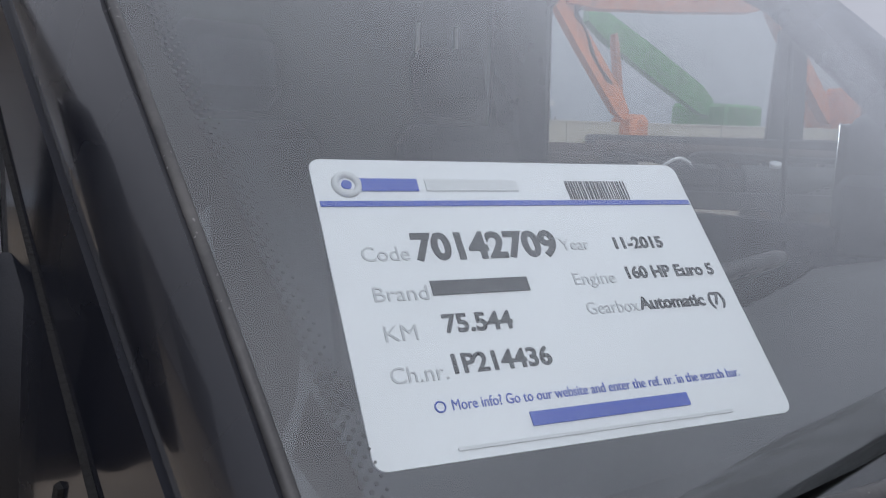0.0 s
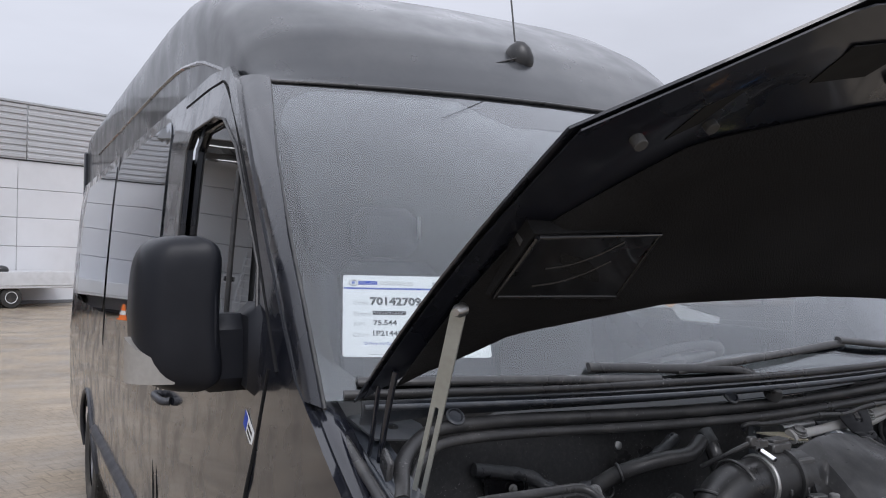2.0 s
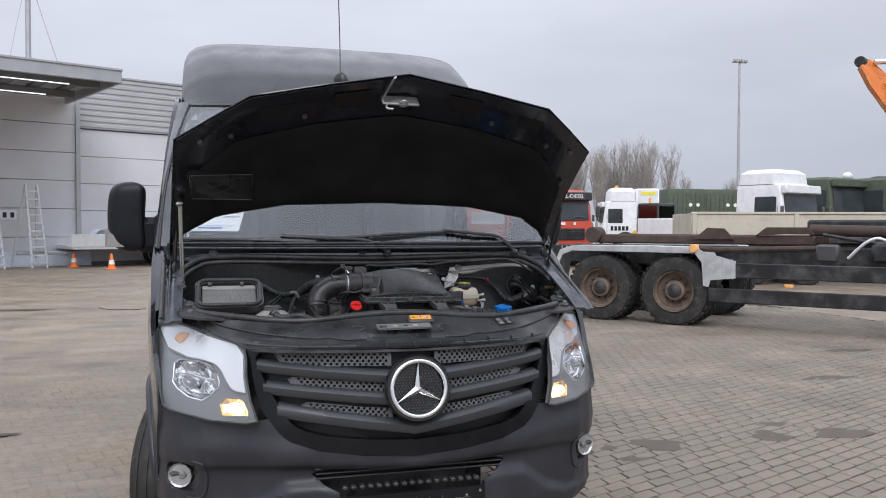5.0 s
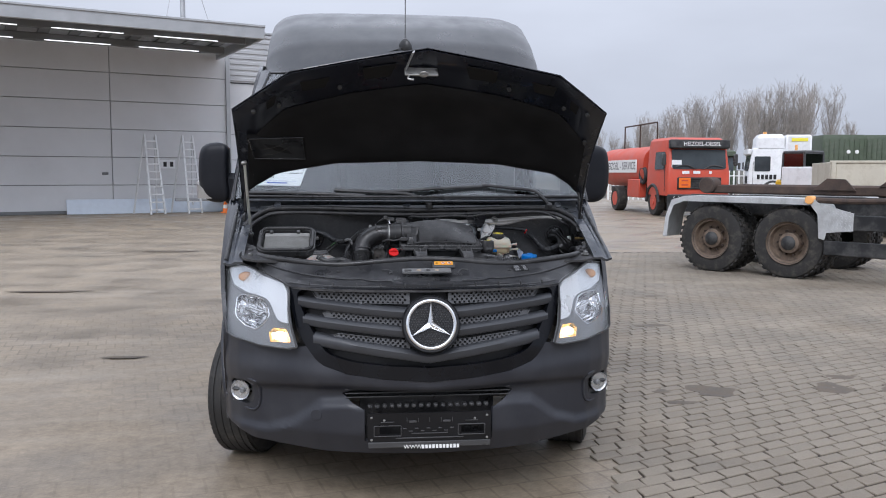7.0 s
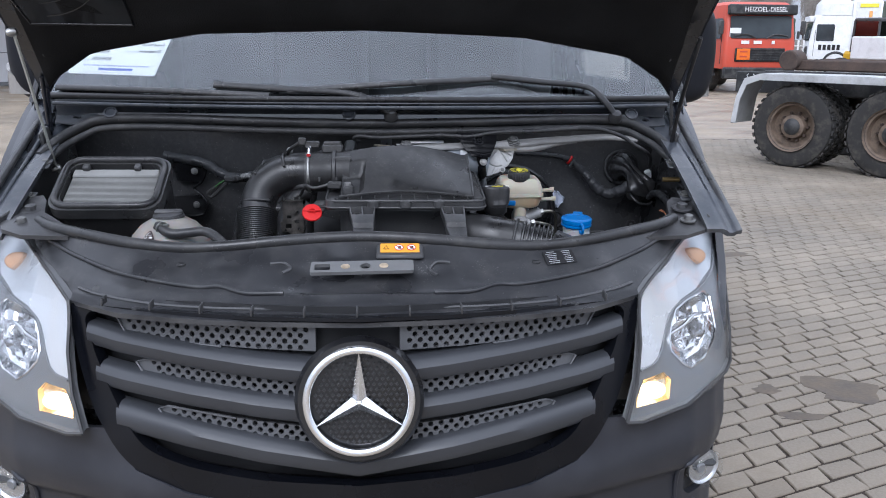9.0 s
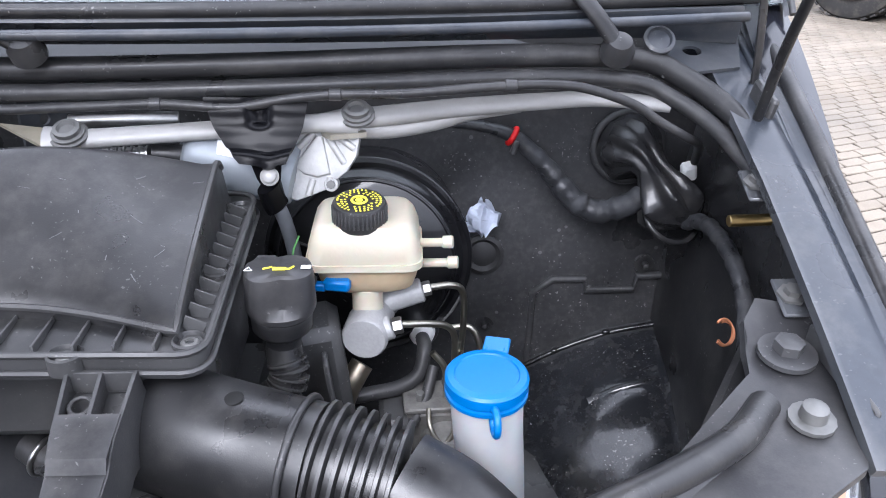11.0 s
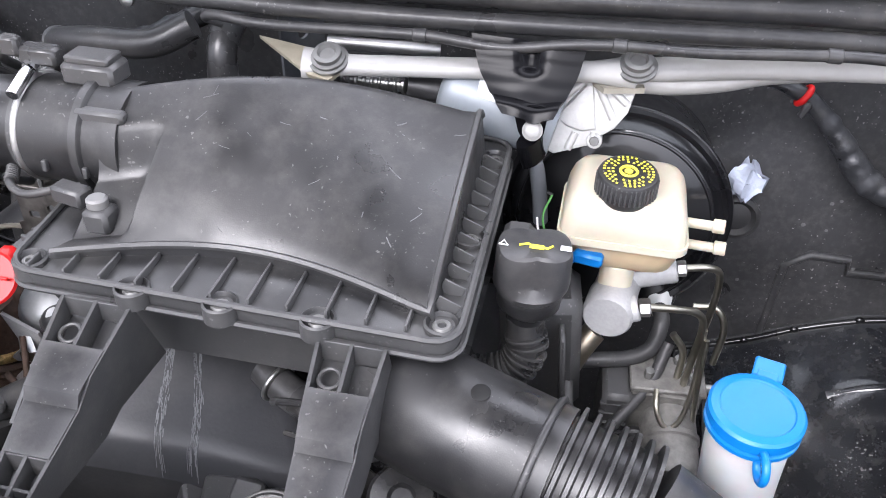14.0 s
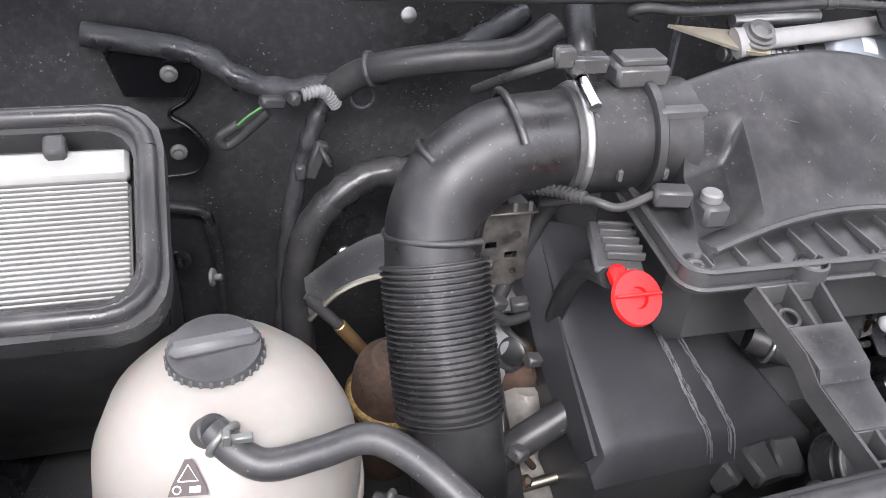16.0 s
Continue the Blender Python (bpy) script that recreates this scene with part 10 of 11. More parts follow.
def cab(name, label, m, paint, w=2.4, l=2.0, h=2.7, z0=0.75, body=None, box_h=0.0, box_l=0.0, box_m=None, roof=0.0, trim=None):
    """A forward-control truck: local -y is its front. body: a builder for what it carries."""
    t = thing(name, label, "truck")
    t.matrix_basis = m
    rows = []
    for z, ins, fr in ((z0, 0.02, 0.0), (z0 + 0.25, 0.0, 0.0), (1.55, 0.0, 0.0), (1.62, 0.01, 0.02), (h - 0.35, 0.06, 0.16), (h - 0.1, 0.10, 0.24), (h, 0.22, 0.42)):
        rows.append([Vector((x, y, z)) for x, y in rrect(0, l / 2 + fr / 2, w - 2 * ins, l - fr, 0.12, 4)])
    part("cab_shell", G().rings(rows), paint, t)
    if roof:
        part("roof_spoiler", G().rings([[Vector((x, y, z)) for x, y in rrect(0, l / 2 + 0.2, (w - 0.2) * k, (l - 0.4) * k, 0.2, 4)] for z, k in ((h - 0.05, 1.0), (h + roof * 0.7, 0.96), (h + roof, 0.75))]), paint, t)
    ws_ = part("windscreen", G().panel(rrect(0, (1.68 + h - 0.42) / 2, w - 0.34, h - 0.42 - 1.68, 0.08), [], 0.3, lambda x, z: (x, -0.012 + 0.16 * (z - 1.62) / (h - 1.97) * 0.9, z), 0.02), TRKGL, t)
    for s in (-1, 1):
        part("door_window", G().panel(rrect(0.75, (1.66 + h - 0.5) / 2, 0.85, h - 0.5 - 1.66, 0.07), [], 0.3, lambda y, z: (s * (w / 2 - 0.05 * (z - 1.62) / (h - 1.97) + 0.004), y, z), 0.02), TRKGL, t)
        part("mirror", G().box((s * (w / 2 + 0.16), -0.02, 2.0), (0.16, 0.08, 0.42), 0.03), PLASTB, t)
        part("wiper", G().tube([(s * 0.15, -0.04, 1.68), (s * 0.45, -0.02, 1.80), (s * 0.85, -0.02, 1.76)], 0.02, 5), PLASTB, t)
        part("headlamp", G().box((s * (w / 2 - 0.40), -0.06, 0.68), (0.38, 0.06, 0.17), 0.02), WHITE, t)
        part("door_line", G().tube([(s * (w / 2 + 0.002), 0.25, 0.9), (s * (w / 2 + 0.002), 0.27, 2.2)], 0.012, 4), BLACKF, t)
    part("front_grille", G().box((0, -0.02, 1.18), (w - 0.7, 0.06, 0.42), 0.02), trim or BLACKF, t)
    g = G()
    for k in range(5):
        g.box((0, -0.055, 1.03 + 0.075 * k), (w - 0.8, 0.03, 0.025), 0.006)
    part("grille_slat", g, BLACKF, t)
    part("front_bumper", G().box((0, -0.03, 0.62), (w, 0.16, 0.36), 0.04), trim or BLACKF, t)
    part("sun_visor", G().box((0, 0.06, h - 0.24), (w - 0.12, 0.20, 0.30), 0.03, (-6, 0, 0)), trim or paint, t)
    for x in (-1, 1):
        wv = new("wheel")
        wv.parent = t
        wv.matrix_basis = pose(x * (w / 2 - 0.16), 1.35, 0.5)
        part("tyre", G().lathe((-0.14, 0, 0), (1, 0, 0), [(0.28, 0.02), (0.46, 0), (0.5, 0.05), (0.5, 0.23), (0.46, 0.28), (0.28, 0.26)], 32), TYRE, wv)
        part("rim", G().lathe((x * 0.14, 0, 0), (x, 0, 0), [(0.29, 0.0), (0.27, -0.04), (0.12, -0.02), (0.10, 0.03), (0.001, 0.03)], 24), paint if paint is REDT else RIMB, wv)
        g = G()
        g.tube([(x * (w / 2 - 0.02), 1.35 + 0.6 * math.cos(a), 0.5 + 0.6 * math.sin(a)) for a in (0, 0.8, 1.57, 2.34, 3.14)], 0.07, 6)
        part("wheel_arch", g, BLACKF, t)
    return t


# red tanker
tank_t = cab("tanker_truck", "faded red heating-oil tanker truck parked in the yard", pose(11.56, 24.21, 0, 0, 0, 1), REDT, w=2.3, h=2.78, trim=BLACKF)
tx = part("tank_body", G().rings([[Vector((1.12 * math.copysign(abs(math.cos(a)) ** 0.7, math.cos(a)), y, 1.78 + 0.80 * math.copysign(abs(math.sin(a)) ** 0.7, math.sin(a)))) for a in (2 * math.pi * j / 32 for j in range(32))] for y in (2.45, 2.5, 7.6, 7.7)]), REDT, tank_t, "faded red tank")
part("chassis", G().box((0, 4.6, 0.85), (0.9, 7.0, 0.24), 0.02), BLACKF, tank_t)
part("side_sign", G().box((-1.135, 5.0, 1.80), (0.02, 3.8, 0.50), 0.005), WHITE, tank_t, "white sign board")
words("side_words", "HEIZOEL - SERVICE", 0.42, Matrix.Translation((-1.15, 6.75, 1.80)) @ pose(0, 0, 0, 90, 0, -90), INKK, tank_t, "black lettering", width=3.5)
words("visor_words", "HEIZOEL-DIESEL", 0.20, Matrix.Translation((-0.62, -0.052, 2.54)) @ pose(0, 0, 0, 84, 0, 0), WHITE, tank_t, "white lettering", width=1.35)
part("hazard_plate", G().box((-0.55, -0.075, 1.20), (0.42, 0.02, 0.34), 0.005), mat("hazard_orange", (0.75, 0.16, 0.015), 0.5), tank_t, "orange hazard plate")
for z in (1.28, 1.13):
    part("hazard_bar", G().box((-0.55, -0.088, z), (0.24, 0.01, 0.05), 0.002), REDT, tank_t)
for x in (-0.5, -0.1, 0.4):
    part("sticker", G().box((x, -0.02, 1.56), (0.26 if x < 0.3 else 0.10, 0.01, 0.10), 0.002), PAPER, tank_t)
part("screen_paper", G().box((-0.82, 0.03, 1.86), (0.36, 0.01, 0.26), 0.002), PAPER, tank_t)
g = G()
for y in (2.7, 4.5, 6.3):
    g.tube([(-0.5, y, 2.55), (-0.5, y, 3.45)], 0.03, 5)
g.tube([(-0.5, 2.7, 3.45), (-0.5, 4.5, 3.45), (-0.5, 6.3, 3.45)], 0.03, 5)
part("walkway_rail", g, RUSTB, tank_t)
part("locker", G().box((-1.0, 3.4, 0.95), (0.3, 1.3, 0.7), 0.03), REDT, tank_t)
part("hose_coil", G().torus((-1.05, 2.6, 1.45), (1, 0, 0), 0.28, 0.07, 24, 8), BLACKF, tank_t)
for y in (5.4,):
    for s in (-1, 1):
        wv = new("wheel")
        wv.parent = tank_t
        wv.matrix_basis = pose(s * 1.0, y, 0.5)
        part("tyre", G().lathe((-0.2, 0, 0), (1, 0, 0), [(0.28, 0.02), (0.46, 0), (0.5, 0.05), (0.5, 0.35), (0.46, 0.4), (0.28, 0.38)], 32), TYRE, wv)
        part("rim", G().lathe((s * 0.2, 0, 0), (s, 0, 0), [(0.29, 0.0), (0.27, -0.06), (0.12, -0.1), (0.001, -0.1)], 24), REDT, wv)

# white truck, green trucks, containers, loader, behind the fence line
wt = cab("white_truck", "white truck with a high roof behind the fence", pose(22.1, 42.3, 0, 0, 0, -110), WHITET, h=3.0, roof=0.75)
part("sleeper", G().box((0, 2.62, 2.25), (2.44, 1.35, 2.9), 0.10), WHITET, wt)
part("beacon", G().cyl((0.5, 0.9, 3.7), (0.5, 0.9, 3.9), 0.10, 12), AMBER, wt)
for k in range(5):
    part("door_bar", G().box((1.215, 0.55 + 0.22 * k, 1.35), (0.02, 0.15, 0.26), 0.004), INKK, wt)
part("top_sign", G().box((1.235, 2.65, 3.42), (0.02, 0.85, 0.18), 0.004), YELLOW, wt)
gt = cab("green_truck", "dark-green army truck parked behind the tanker", pose(22.2, 46.5, 0, 0, 0, -25), GREENT, h=3.0)
for k, (x, y) in enumerate(((29.9, 46.0), (32.6, 45.8), (35.3, 45.6))):
    c = thing("army_container", "dark-green ribbed army shelter container on wheels", "container", (x, y, 0), (0, 0, -12), group="army containers")
    part("shell", G().rings([[Vector((px, py, z)) for px, py in rrect(0, 0, 2.6 * s, 2.4 * s, 0.05, 2)] for z, s in ((1.1, 1), (3.75, 1), (3.95, 0.93))]), GREENT, c)
    g = G()
    for i in range(9):
        g.box((-1.2 + 0.3 * i, -1.215, 2.4), (0.06, 0.04, 2.5), 0.01)
    tagged(part("rib", g, GREENT, c), kind="stuff")
    for s in (-0.25, 0.25):
        part("round_mark", G().cyl((0.5 + s, -1.22, 2.9), (0.5 + s, -1.25, 2.9), 0.12, 14), WHITE, c)
    part("carrier", G().box((0, 0, 0.85), (2.6, 2.2, 0.4), 0.03), BLACKF, c)
    for sx in (-0.8, 0.8):
        for sy in (-1.0, 1.0):
            part("tyre", G().cyl((sx, sy - 0.15, 0.5), (sx, sy + 0.15, 0.5), 0.5, 24), TYRE, c)
ld_ = thing("wheel_loader", "yellow loader with a tall dark glazed cab", "loader", (17.35, 28.0, -0.05), (0, 0, 20))
part("base", G().box((0, 0.1, 0.98), (1.25, 1.7, 0.72), 0.10), YELLOWM, ld_)
ld_.scale = (0.82, 0.82, 1.0)
part("cab_frame", G().box((0, -0.2, 2.42), (1.35, 1.35, 0.14), 0.05), PLASTB, ld_)
for sx in (-1, 1):
    for sy in (-1, 1):
        part("cab_pillar", G().tube([(sx * 0.66, -0.2 + sy * 0.66, 1.3), (sx * 0.64, -0.2 + sy * 0.62, 2.4)], 0.06, 6), PLASTB, ld_)
for sx in (-1, 1):
    part("side_glass", G().box((sx * 0.64, -0.2, 1.86), (0.012, 1.2, 1.05), 0.004), DARKGL, ld_)
    part("end_glass", G().box((0, -0.2 + sx * 0.63, 1.86), (1.2, 0.012, 1.05), 0.004), DARKGL, ld_)
part("driver_seat", G().box((0, 0.05, 1.62), (0.5, 0.16, 0.62), 0.06), PLASTB, ld_)
part("beacon", G().cyl((-0.5, -0.2, 2.5), (-0.5, -0.2, 2.72), 0.07, 10), AMBER, ld_)
for sx in (-0.8, 0.8):
    for sy in (-0.7, 0.8):
        part("tyre", G().cyl((sx - 0.18, sy, 0.55), (sx + 0.18, sy, 0.55), 0.55, 24), TYRE, ld_)
for k, (x, y, rot, pt) in enumerate(((19.9, 22.0, 20, WHITET), (23.3, 23.4, 16, GREENT), (25.6, 23.0, 16, GREENT), (28.9, 24.8, 16, WHITET))):
    t_ = cab("parked_truck", ("white" if pt is WHITET else "dark-green") + " truck cab parked beyond the beige dropside", pose(x, y, 0, 0, 0, rot), pt, h=3.05 if pt is WHITET else 3.4, roof=0.50 if pt is WHITET else 0.0)
    tagged(t_, group="parked trucks")
    part("rear_body", G().box((0, 4.4, 1.4), (2.4, 4.5, 0.8), 0.04), pt if k != 2 else BLACKF, t_)
    if k == 1:
        part("roof_lamp", G().ball((0.5, 0.5, 3.48), (0.22, 0.18, 0.16), 12, 8), WHITE, t_)
    if k == 2:
        part("yellow_frame", G().tube([(-1.1, -0.12, 1.8), (-1.1, -0.05, 2.7), (-0.9, 0.1, 3.2)], 0.05, 6), YELLOWM, t_)
        part("roof_hatch", G().ball((0.0, 1.1, 3.42), (0.45, 0.4, 0.10), 14, 8), BLACKF, t_)

# excavator
EX = pose(0, 0, 0)
ex = thing("excavator", "worn orange excavator with its boom raised", "excavator")


def beam(p0, p1, w, h0, h1, up=(0, 0, 1)):
    p0, p1 = Vector(p0), Vector(p1)
    d = (p1 - p0).normalized()
    s = d.cross(Vector((0.35, -0.94, 0))).normalized()
    u = Vector((0.55, 0.83, 0)).normalized()
    g = G()
    rows = []
    for t, h in ((0, h0 * 0.6), (0.12, h0), (0.5, (h0 + h1) / 2 * 1.1), (0.9, h1), (1, h1 * 0.6)):
        c = p0.lerp(p1, t)
        rows.append([c + s * a * h / 2 + u * b * w / 2 for a, b in ((-1, -1), (1, -1), (1, 1), (-1, 1))])
    return g.rings(rows)


st = part("dipper_arm", beam((15.25, 14.25, 5.6), (17.6, 13.1, 2.0), 0.45, 0.85, 0.95), ORANGE, ex, "orange dipper arm")
part("boom", beam((15.9, 13.9, 4.95), (23.5, 12.2, 5.6), 0.55, 0.7, 0.8), ORANGE, ex, "orange boom")
part("boom_lower", beam((23.5, 12.2, 5.6), (29.0, 12.2, 2.2), 0.55, 0.8, 0.9), ORANGE, ex)
part("arm_ram", G().cyl((15.4, 14.05, 5.62), (19.6, 12.5, 5.75), 0.07, 10), CHROME, ex)
part("bucket_ram", G().cyl((16.15, 13.6, 3.9), (16.9, 13.2, 2.45), 0.10, 10), ORANGE, ex)
part("arm_pin", G().cyl((15.0, 14.1, 5.62), (15.45, 14.4, 5.62), 0.14, 12), BLACKF, ex)
for k in range(3):
    part("hydraulic_hose", G().tube([(16.6, 13.5, 5.0 - 0.1 * k), (16.1, 13.7, 4.7 - 0.1 * k), (16.3, 13.5, 4.1), (16.6, 13.3, 3.3 - 0.1 * k), (17.0, 13.1, 2.8)], 0.035, 5), BLACKF, ex)
g = G()
g.box((15.65, 13.95, 4.95), (0.03, 0.2, 0.3), 0.01, (0, -30, 0))
part("arm_label", g, YELLOWM, ex)
part("grab", G().box((17.6, 12.9, 1.6), (0.8, 0.8, 0.9), 0.15), ORANGE, ex)
part("house", G().box((30.2, 12.8, 2.2), (3.0, 2.6, 1.7), 0.15), ORANGE, ex)
part("cab", G().box((29.3, 11.6, 2.4), (1.5, 1.2, 1.7), 0.1), ORANGE, ex)
part("cab_window", G().box((29.2, 10.98, 2.6), (1.1, 0.04, 0.9), 0.02), TRKGL, ex)
for s in (-1.0, 1.0):
    part("track", G().box((30.0, 12.8 + s, 0.55), (4.0, 0.6, 1.0), 0.3), BLACKF, ex)
part("centre", G().box((30.0, 12.8, 0.9), (1.6, 1.8, 0.5), 0.1), BLACKF, ex)
gm = thing("green_excavator", "older excavator with a green boom and an orange stick", "excavator")
part("boom", beam((18.9, 15.4, 4.95), (26.5, 15.4, 2.5), 0.5, 0.85, 1.0), GREENM, gm, "green boom")
part("stick", beam((19.6, 14.9, 4.4), (20.3, 14.9, 1.6), 0.4, 0.5, 0.4), ORANGE, gm, "orange stick")
part("bucket", G().box((20.3, 14.9, 0.95), (0.9, 0.9, 1.3), 0.15), BLACKF, gm)
part("house", G().box((27.5, 15.6, 1.9), (2.8, 2.2, 1.5), 0.12), GREENM, gm)
for s_ in (-0.9, 0.9):
    part("track", G().box((27.3, 15.6 + s_, 0.5), (3.6, 0.5, 0.95), 0.25), BLACKF, gm)

# fence, masts
fence = thing("palisade_fence", "white palisade fence along the far edge of the yard", "fence")
for k in range(2):
    part("fence_rail", G().tube([(14.0, 42.5, 0.5 + 0.9 * k), (24.0, 41.8, 0.5 + 0.9 * k), (46.0, 40.2, 0.5 + 0.9 * k)], 0.03, 5), WHITE, fence)
pale = G().box((0, 0, 0.85), (0.10, 0.03, 1.7), 0.01).mesh("pale")
pale.materials.append(WHITE)
for i in range(110):
    x = 14.0 + 0.29 * i
    o = new("pale", pale)
    o.parent = fence
    o.matrix_basis = pose(x, 42.5 - 0.0722 * (x - 14.0), 0.0)
for x, y, h in ((43.0, 58.0, 15.5),):
    m_ = thing("light_mast", "tall grey yard light mast", "light mast", (x, y, 0), group="yard light masts")
    part("pole", G().tube([(0, 0, 0), (0, 0, h / 2), (0, 0, h)], lambda t: 0.14 - 0.06 * t, 10), STEELG, m_)
    part("head", G().box((0, 0, h), (1.4, 0.25, 0.10), 0.02), STEELG, m_)
    for dx in (-0.5, 0, 0.5):
        part("floodlight", G().box((dx, -0.15, h + 0.12), (0.32, 0.22, 0.24), 0.03), STEELG, m_)


# ---- the yard: bare trees ----
def bare_tree(h, seed):
    """A leafless tree: trunk, limbs and a haze of fine twigs."""
    r = random.Random(seed)
    trunk, limbs, twigs = G(), G(), G()
    top = Vector((r.uniform(-0.4, 0.4), r.uniform(-0.4, 0.4), h * 0.62))
    trunk.tube([(0, 0, 0), (r.uniform(-0.1, 0.1), 0, h * 0.3), top], lambda t: h * 0.011 * (1.15 - 0.85 * t), 7, 4)
    for i in range(20):
        b = Vector((0, 0, 0)).lerp(top, 0.24 + 0.76 * i / 20)
        a = 2.4 * i + r.uniform(-0.4, 0.4)
        ln = h * r.uniform(0.22, 0.44) * (1.0 - 0.15 * i / 20)
        d = Vector((math.cos(a) * 0.27, math.sin(a) * 0.27, r.uniform(0.9, 1.2))).normalized()
        e = b + d * ln
        mid = b.lerp(e, 0.5) + Vector((d.x, d.y, 0)) * ln * 0.08
        limbs.tube([b, mid, e], lambda t: h * 0.0042 * (1.1 - 0.9 * t), 5, 3)
        for j in range(11):
            q = b.lerp(e, r.uniform(0.25, 1.0))
            tw = Vector((r.uniform(-1, 1), r.uniform(-1, 1), r.uniform(1.0, 2.6))).normalized() * h * r.uniform(0.04, 0.11)
            tip = q + tw
            twigs.tube([q, q.lerp(tip, 0.5) + Vector((r.uniform(-1, 1), r.uniform(-1, 1), 0)) * h * 0.008, tip], lambda t: h * 0.0015 * (1.1 - 0.7 * t), 3, 2)
            for _ in range(3):
                q2 = q.lerp(tip, r.uniform(0.3, 1))
                t2 = q2 + Vector((r.uniform(-1, 1), r.uniform(-1, 1), r.uniform(0.5, 1.8))).normalized() * h * r.uniform(0.04, 0.09)
                twigs.tube([q2, t2], h * 0.0009, 3, smooth=False)
    t = thing("bare_tree", "tall leafless tree beyond the yard", "tree", group="row of bare trees")
    part("trunk", trunk, HAZED_BARK, t)
    part("crown", limbs, HAZED_BARK, t)
    tagged(part("twig_haze", twigs, HAZED_BARK, t), kind="stuff")
    return t


trees = [bare_tree(12.5, 1), bare_tree(11.0, 2), bare_tree(13.0, 3)]
rnd = random.Random(8)
heights = (0.62, 0.68, 0.74, 0.80, 0.86, 0.92, 0.97, 1.0, 1.03, 1.05, 1.05, 1.04, 1.0, 0.82)
spots = [(31.0 + 1.45 * i + rnd.uniform(-0.5, 0.5), 97.0 - 0.2 * i + rnd.uniform(-3, 3), 1.0 * heights[min(13, int(i * 0.7))] * rnd.uniform(0.95, 1.04)) for i in range(20)] + [(30.4 + 1.96 * i + rnd.uniform(-0.4, 0.4), 101.0 - 0.2 * i + rnd.uniform(-2, 2), 0.97 * heights[min(13, int(i * 0.94))] * rnd.uniform(0.86, 1.03)) for i in range(15)] + [(66, 92, 0.62), (69, 95, 0.70), (73, 92, 0.66), (77, 96, 0.7)]
for i, (x, y, s) in enumerate(spots):
    m_ = pose(x, y, 0, 0, 0, 57 * i)
    if i < 3:
        trees[i].matrix_basis = m_ @ Matrix.Scale(s, 4)
    else:
        c = copy_thing(trees[i % 3], m_)
        c.scale = (s, s, s)
tagged(part("far_hedge", G().sheet(lambda u, v: (-200 + 500 * u, 120 + 6 * v, (1.5 + 1.2 * math.sin(40 * u) * math.sin(17 * u)) * math.sin(math.pi * v)), 160, 4, 0), mat("far_hedge_brown", (0.12, 0.115, 0.10), 0.9, var=0.3)), "low hazy hedge line in the distance", "hedge", kind="structure")

# ---- the yard: stains and paving blocks ----
rnd = random.Random(21)
stains = [(2.12, 1.86, 0.15, 0.17), (1.78, 1.88, 0.06, 0.05), (3.02, 1.86, 0.13, 0.13), (3.55, 1.80, 0.22, 0.12), (3.25, 2.15, 0.10, 0.06), (2.6, 4.3, 0.16, 0.06), (3.3, 6.2, 0.16, 0.06), (2.2, 5.6, 0.16, 0.05), (5.0, 3.6, 0.30, 0.08), (1.8, 1.6, 0.10, 0.04),
          (-2.2, 3.3, 0.16, 0.05), (-2.9, 1.6, 0.10, 0.04), (-2.3, 0.6, 0.08, 0.03), (-4.2, 7.2, 0.45, 0.08), (4.4, -0.6, 0.22, 0.1), (-3.9, 12.5, 0.5, 0.12), (6.5, 5.0, 0.3, 0.1), (1.6, 8.4, 0.2, 0.08)]
for x, y, a, b in stains:
    ph = rnd.uniform(0, 6)
    loop = [(x + a * math.cos(t) * (1 + 0.25 * math.sin(3 * t + ph) + 0.12 * math.sin(7 * t)), y + b * math.sin(t) * (1 + 0.25 * math.cos(2 * t + ph))) for t in (2 * math.pi * i / 28 for i in range(28))]
    tagged(part("wet_stain", G().panel(loop, [], 0.2, lambda px, py: (px, py, 0.0115), 0.001), PUDDLE), "dark damp stain on the paving", "stain", group="stains on the paving", kind="structure")
part("cable_on_ground", G().tube([(-2.6, 12.6, 0.008), (-2.4, 12.25, 0.008), (-2.0, 12.1, 0.008), (-1.8, 12.2, 0.008)], 0.006, 5), BLACKF)
tagged(bpy.data.objects["cable_on_ground"], "thin black cable lying on the paving", "cable")
PVW, PVL, PVG = 0.175, 0.098, 0.009
pav = thing("pavement", "weathered grey-brown concrete block paving", "paving", kind="structure")
pave_rot = Matrix.Rotation(radians(22), 4, "Z")


def pave_edge(y):
    return 0.80 + 0.30 * noise.noise(Vector((y * 0.9, 1.0, 0.0)))


def bed_edge(y):
    return pave_edge(y) + 0.16


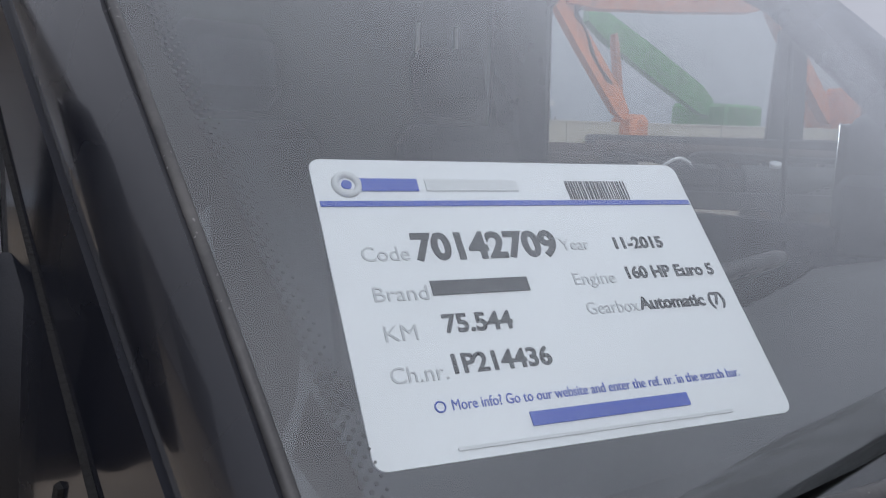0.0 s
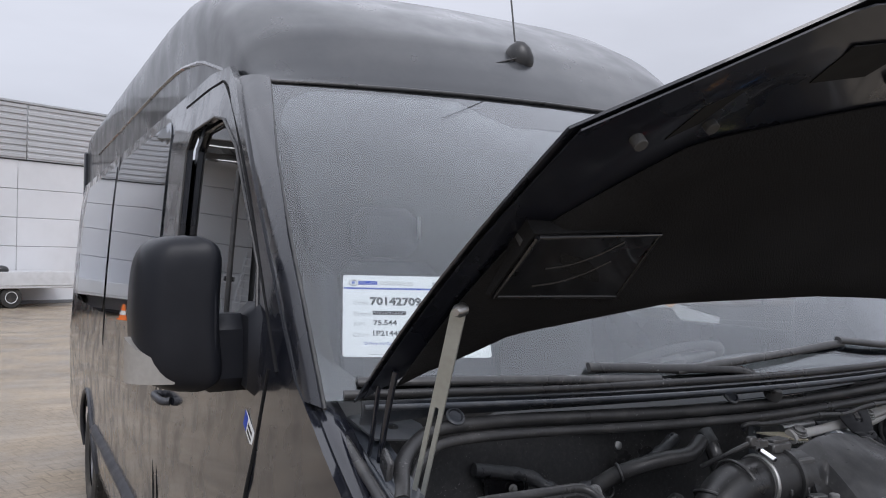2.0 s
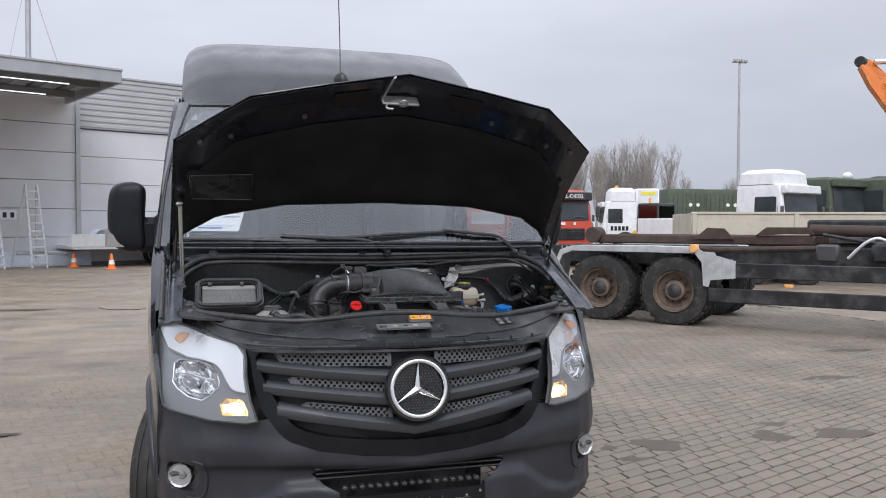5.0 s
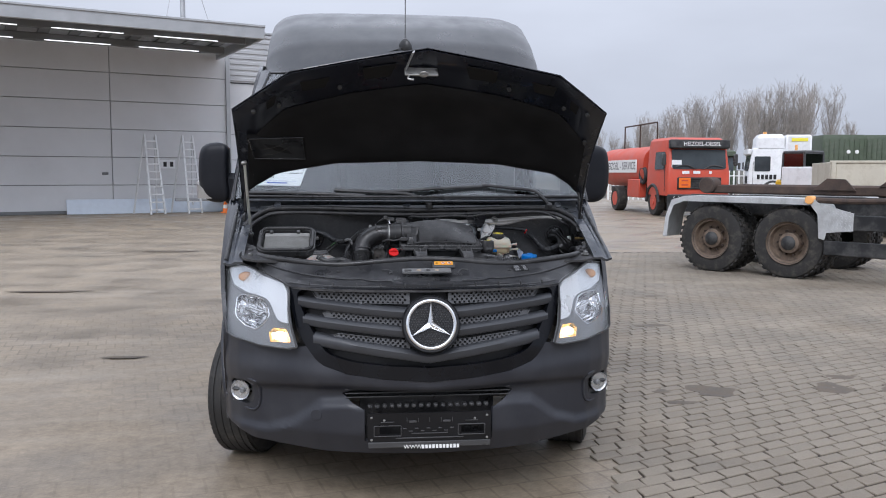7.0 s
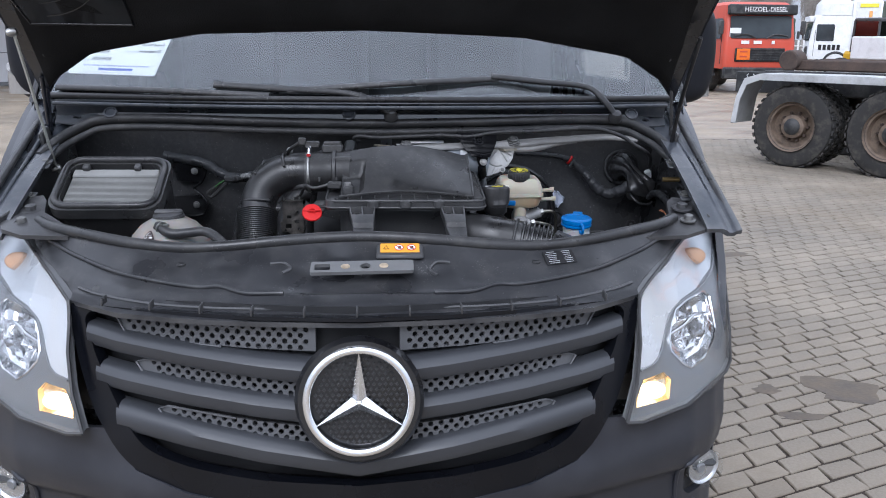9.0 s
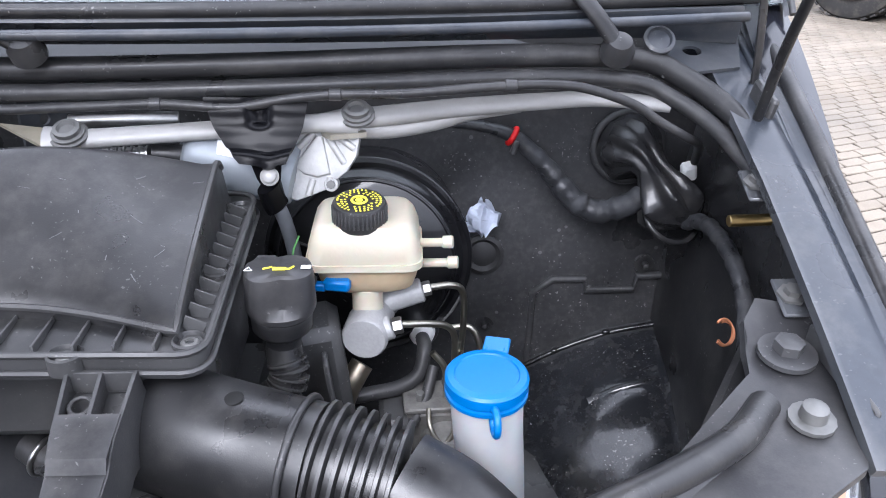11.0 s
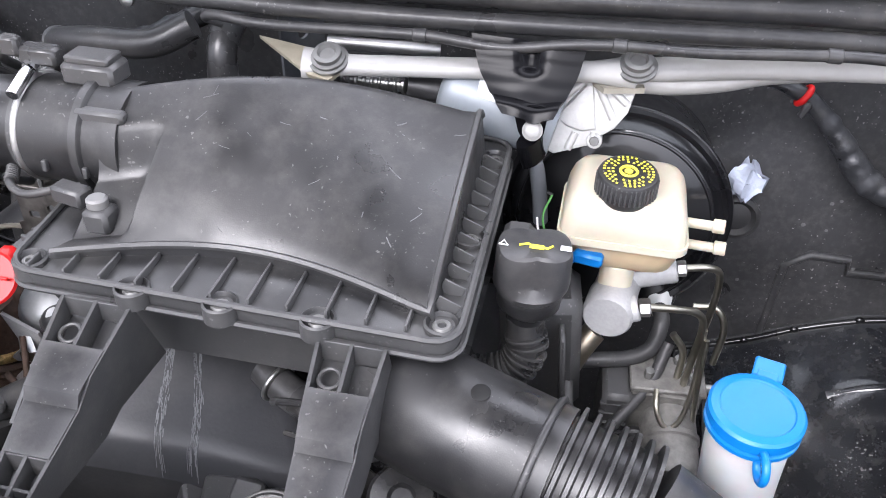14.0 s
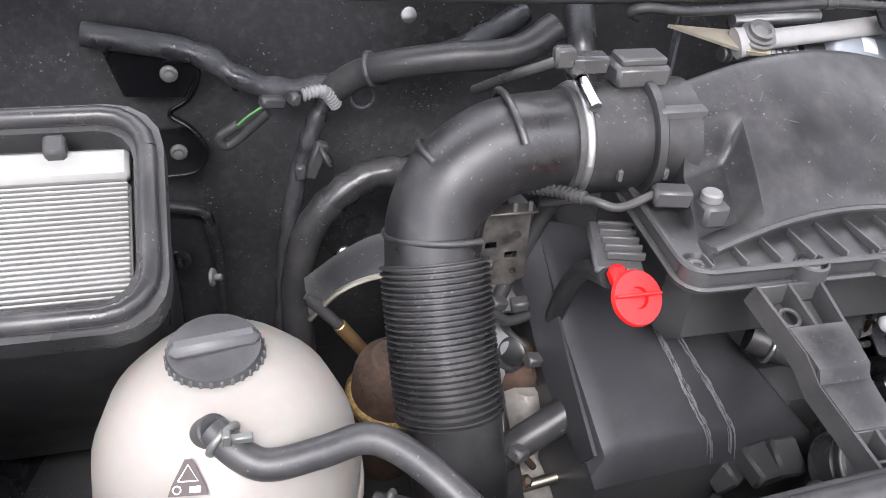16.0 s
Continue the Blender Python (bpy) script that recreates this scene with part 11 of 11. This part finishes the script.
part("joint_bed", G().panel([(9.3, -2.4), (9.3, 11.8)] + [(bed_edge(11.8 - 0.355 * i), 11.8 - 0.355 * i) for i in range(41)], [], 1.0, lambda x, y: (x, y, 0.0035), 0.002), JOINT, pav)
blocks = []
for k in range(4):
    b = G().box((0, 0, 0), (PVW - PVG, PVL - PVG - 0.003 * (k % 2), 0.012), 0.004).mesh("paving_block", 0)
    for v in b.vertices:
        # slanted ends and slightly chipped corners
        v.co.x += 0.28 * v.co.y + 0.004 * math.sin(40 * v.co.y + 3 * k + 5 * v.co.x)
        v.co.y += 0.003 * math.sin(55 * v.co.x + 2 * k)
    b.materials.append(PAVER)
    blocks.append(b)
shapes = [([v.co.copy() for v in b.vertices], [tuple(p.vertices) for p in b.polygons]) for b in blocks]
rv, rf = [], []
count = 0
rnd = random.Random(4)
for r in range(-50, 140):
    for c in range(-4, 68):
        p = pave_rot @ Vector((0.2 + (c + 0.5 * (r % 2) + rnd.uniform(-0.015, 0.015)) * PVW + 0.28 * PVL * (r % 2) * 0.5, -3.0 + r * PVL, 0.0))
        if not (pave_edge(p.y) < p.x < 9.25 and -2.3 < p.y < 11.7):
            continue
        mud = noise.noise(Vector((p.x * 0.55, p.y * 0.55, 3.0))) + 0.5 * noise.noise(Vector((p.x * 1.6, p.y * 1.6, 9.0))) - 0.5 * max(0, 1.3 - p.x)
        z = 0.0046 + 0.0009 * rnd.uniform(-1, 1)
        m = Matrix.Translation((p.x, p.y, z)) @ pave_rot @ pose(0, 0, 0, rnd.uniform(-0.35, 0.35), rnd.uniform(-0.35, 0.35), rnd.uniform(-1.2, 1.2))
        k = rnd.randrange(4)
        if count < 300 and 1.6 < p.x < 4.2 and 0.5 < p.y < 2.4:
            o = new("paving_block", blocks[k])
            o.parent = pav
            o.matrix_basis = m
            count += 1
        else:
            n0 = len(rv)
            rv += [m @ q for q in shapes[k][0]]
            rf += [tuple(n0 + i for i in f) for f in shapes[k][1]]
rest = bpy.data.meshes.new("paving_blocks_beyond")
rest.from_pydata(rv, [], rf)
rest.materials.append(PAVER)
o = new("paving_blocks_beyond", rest)
o.parent = pav
tagged(o, kind="stuff")
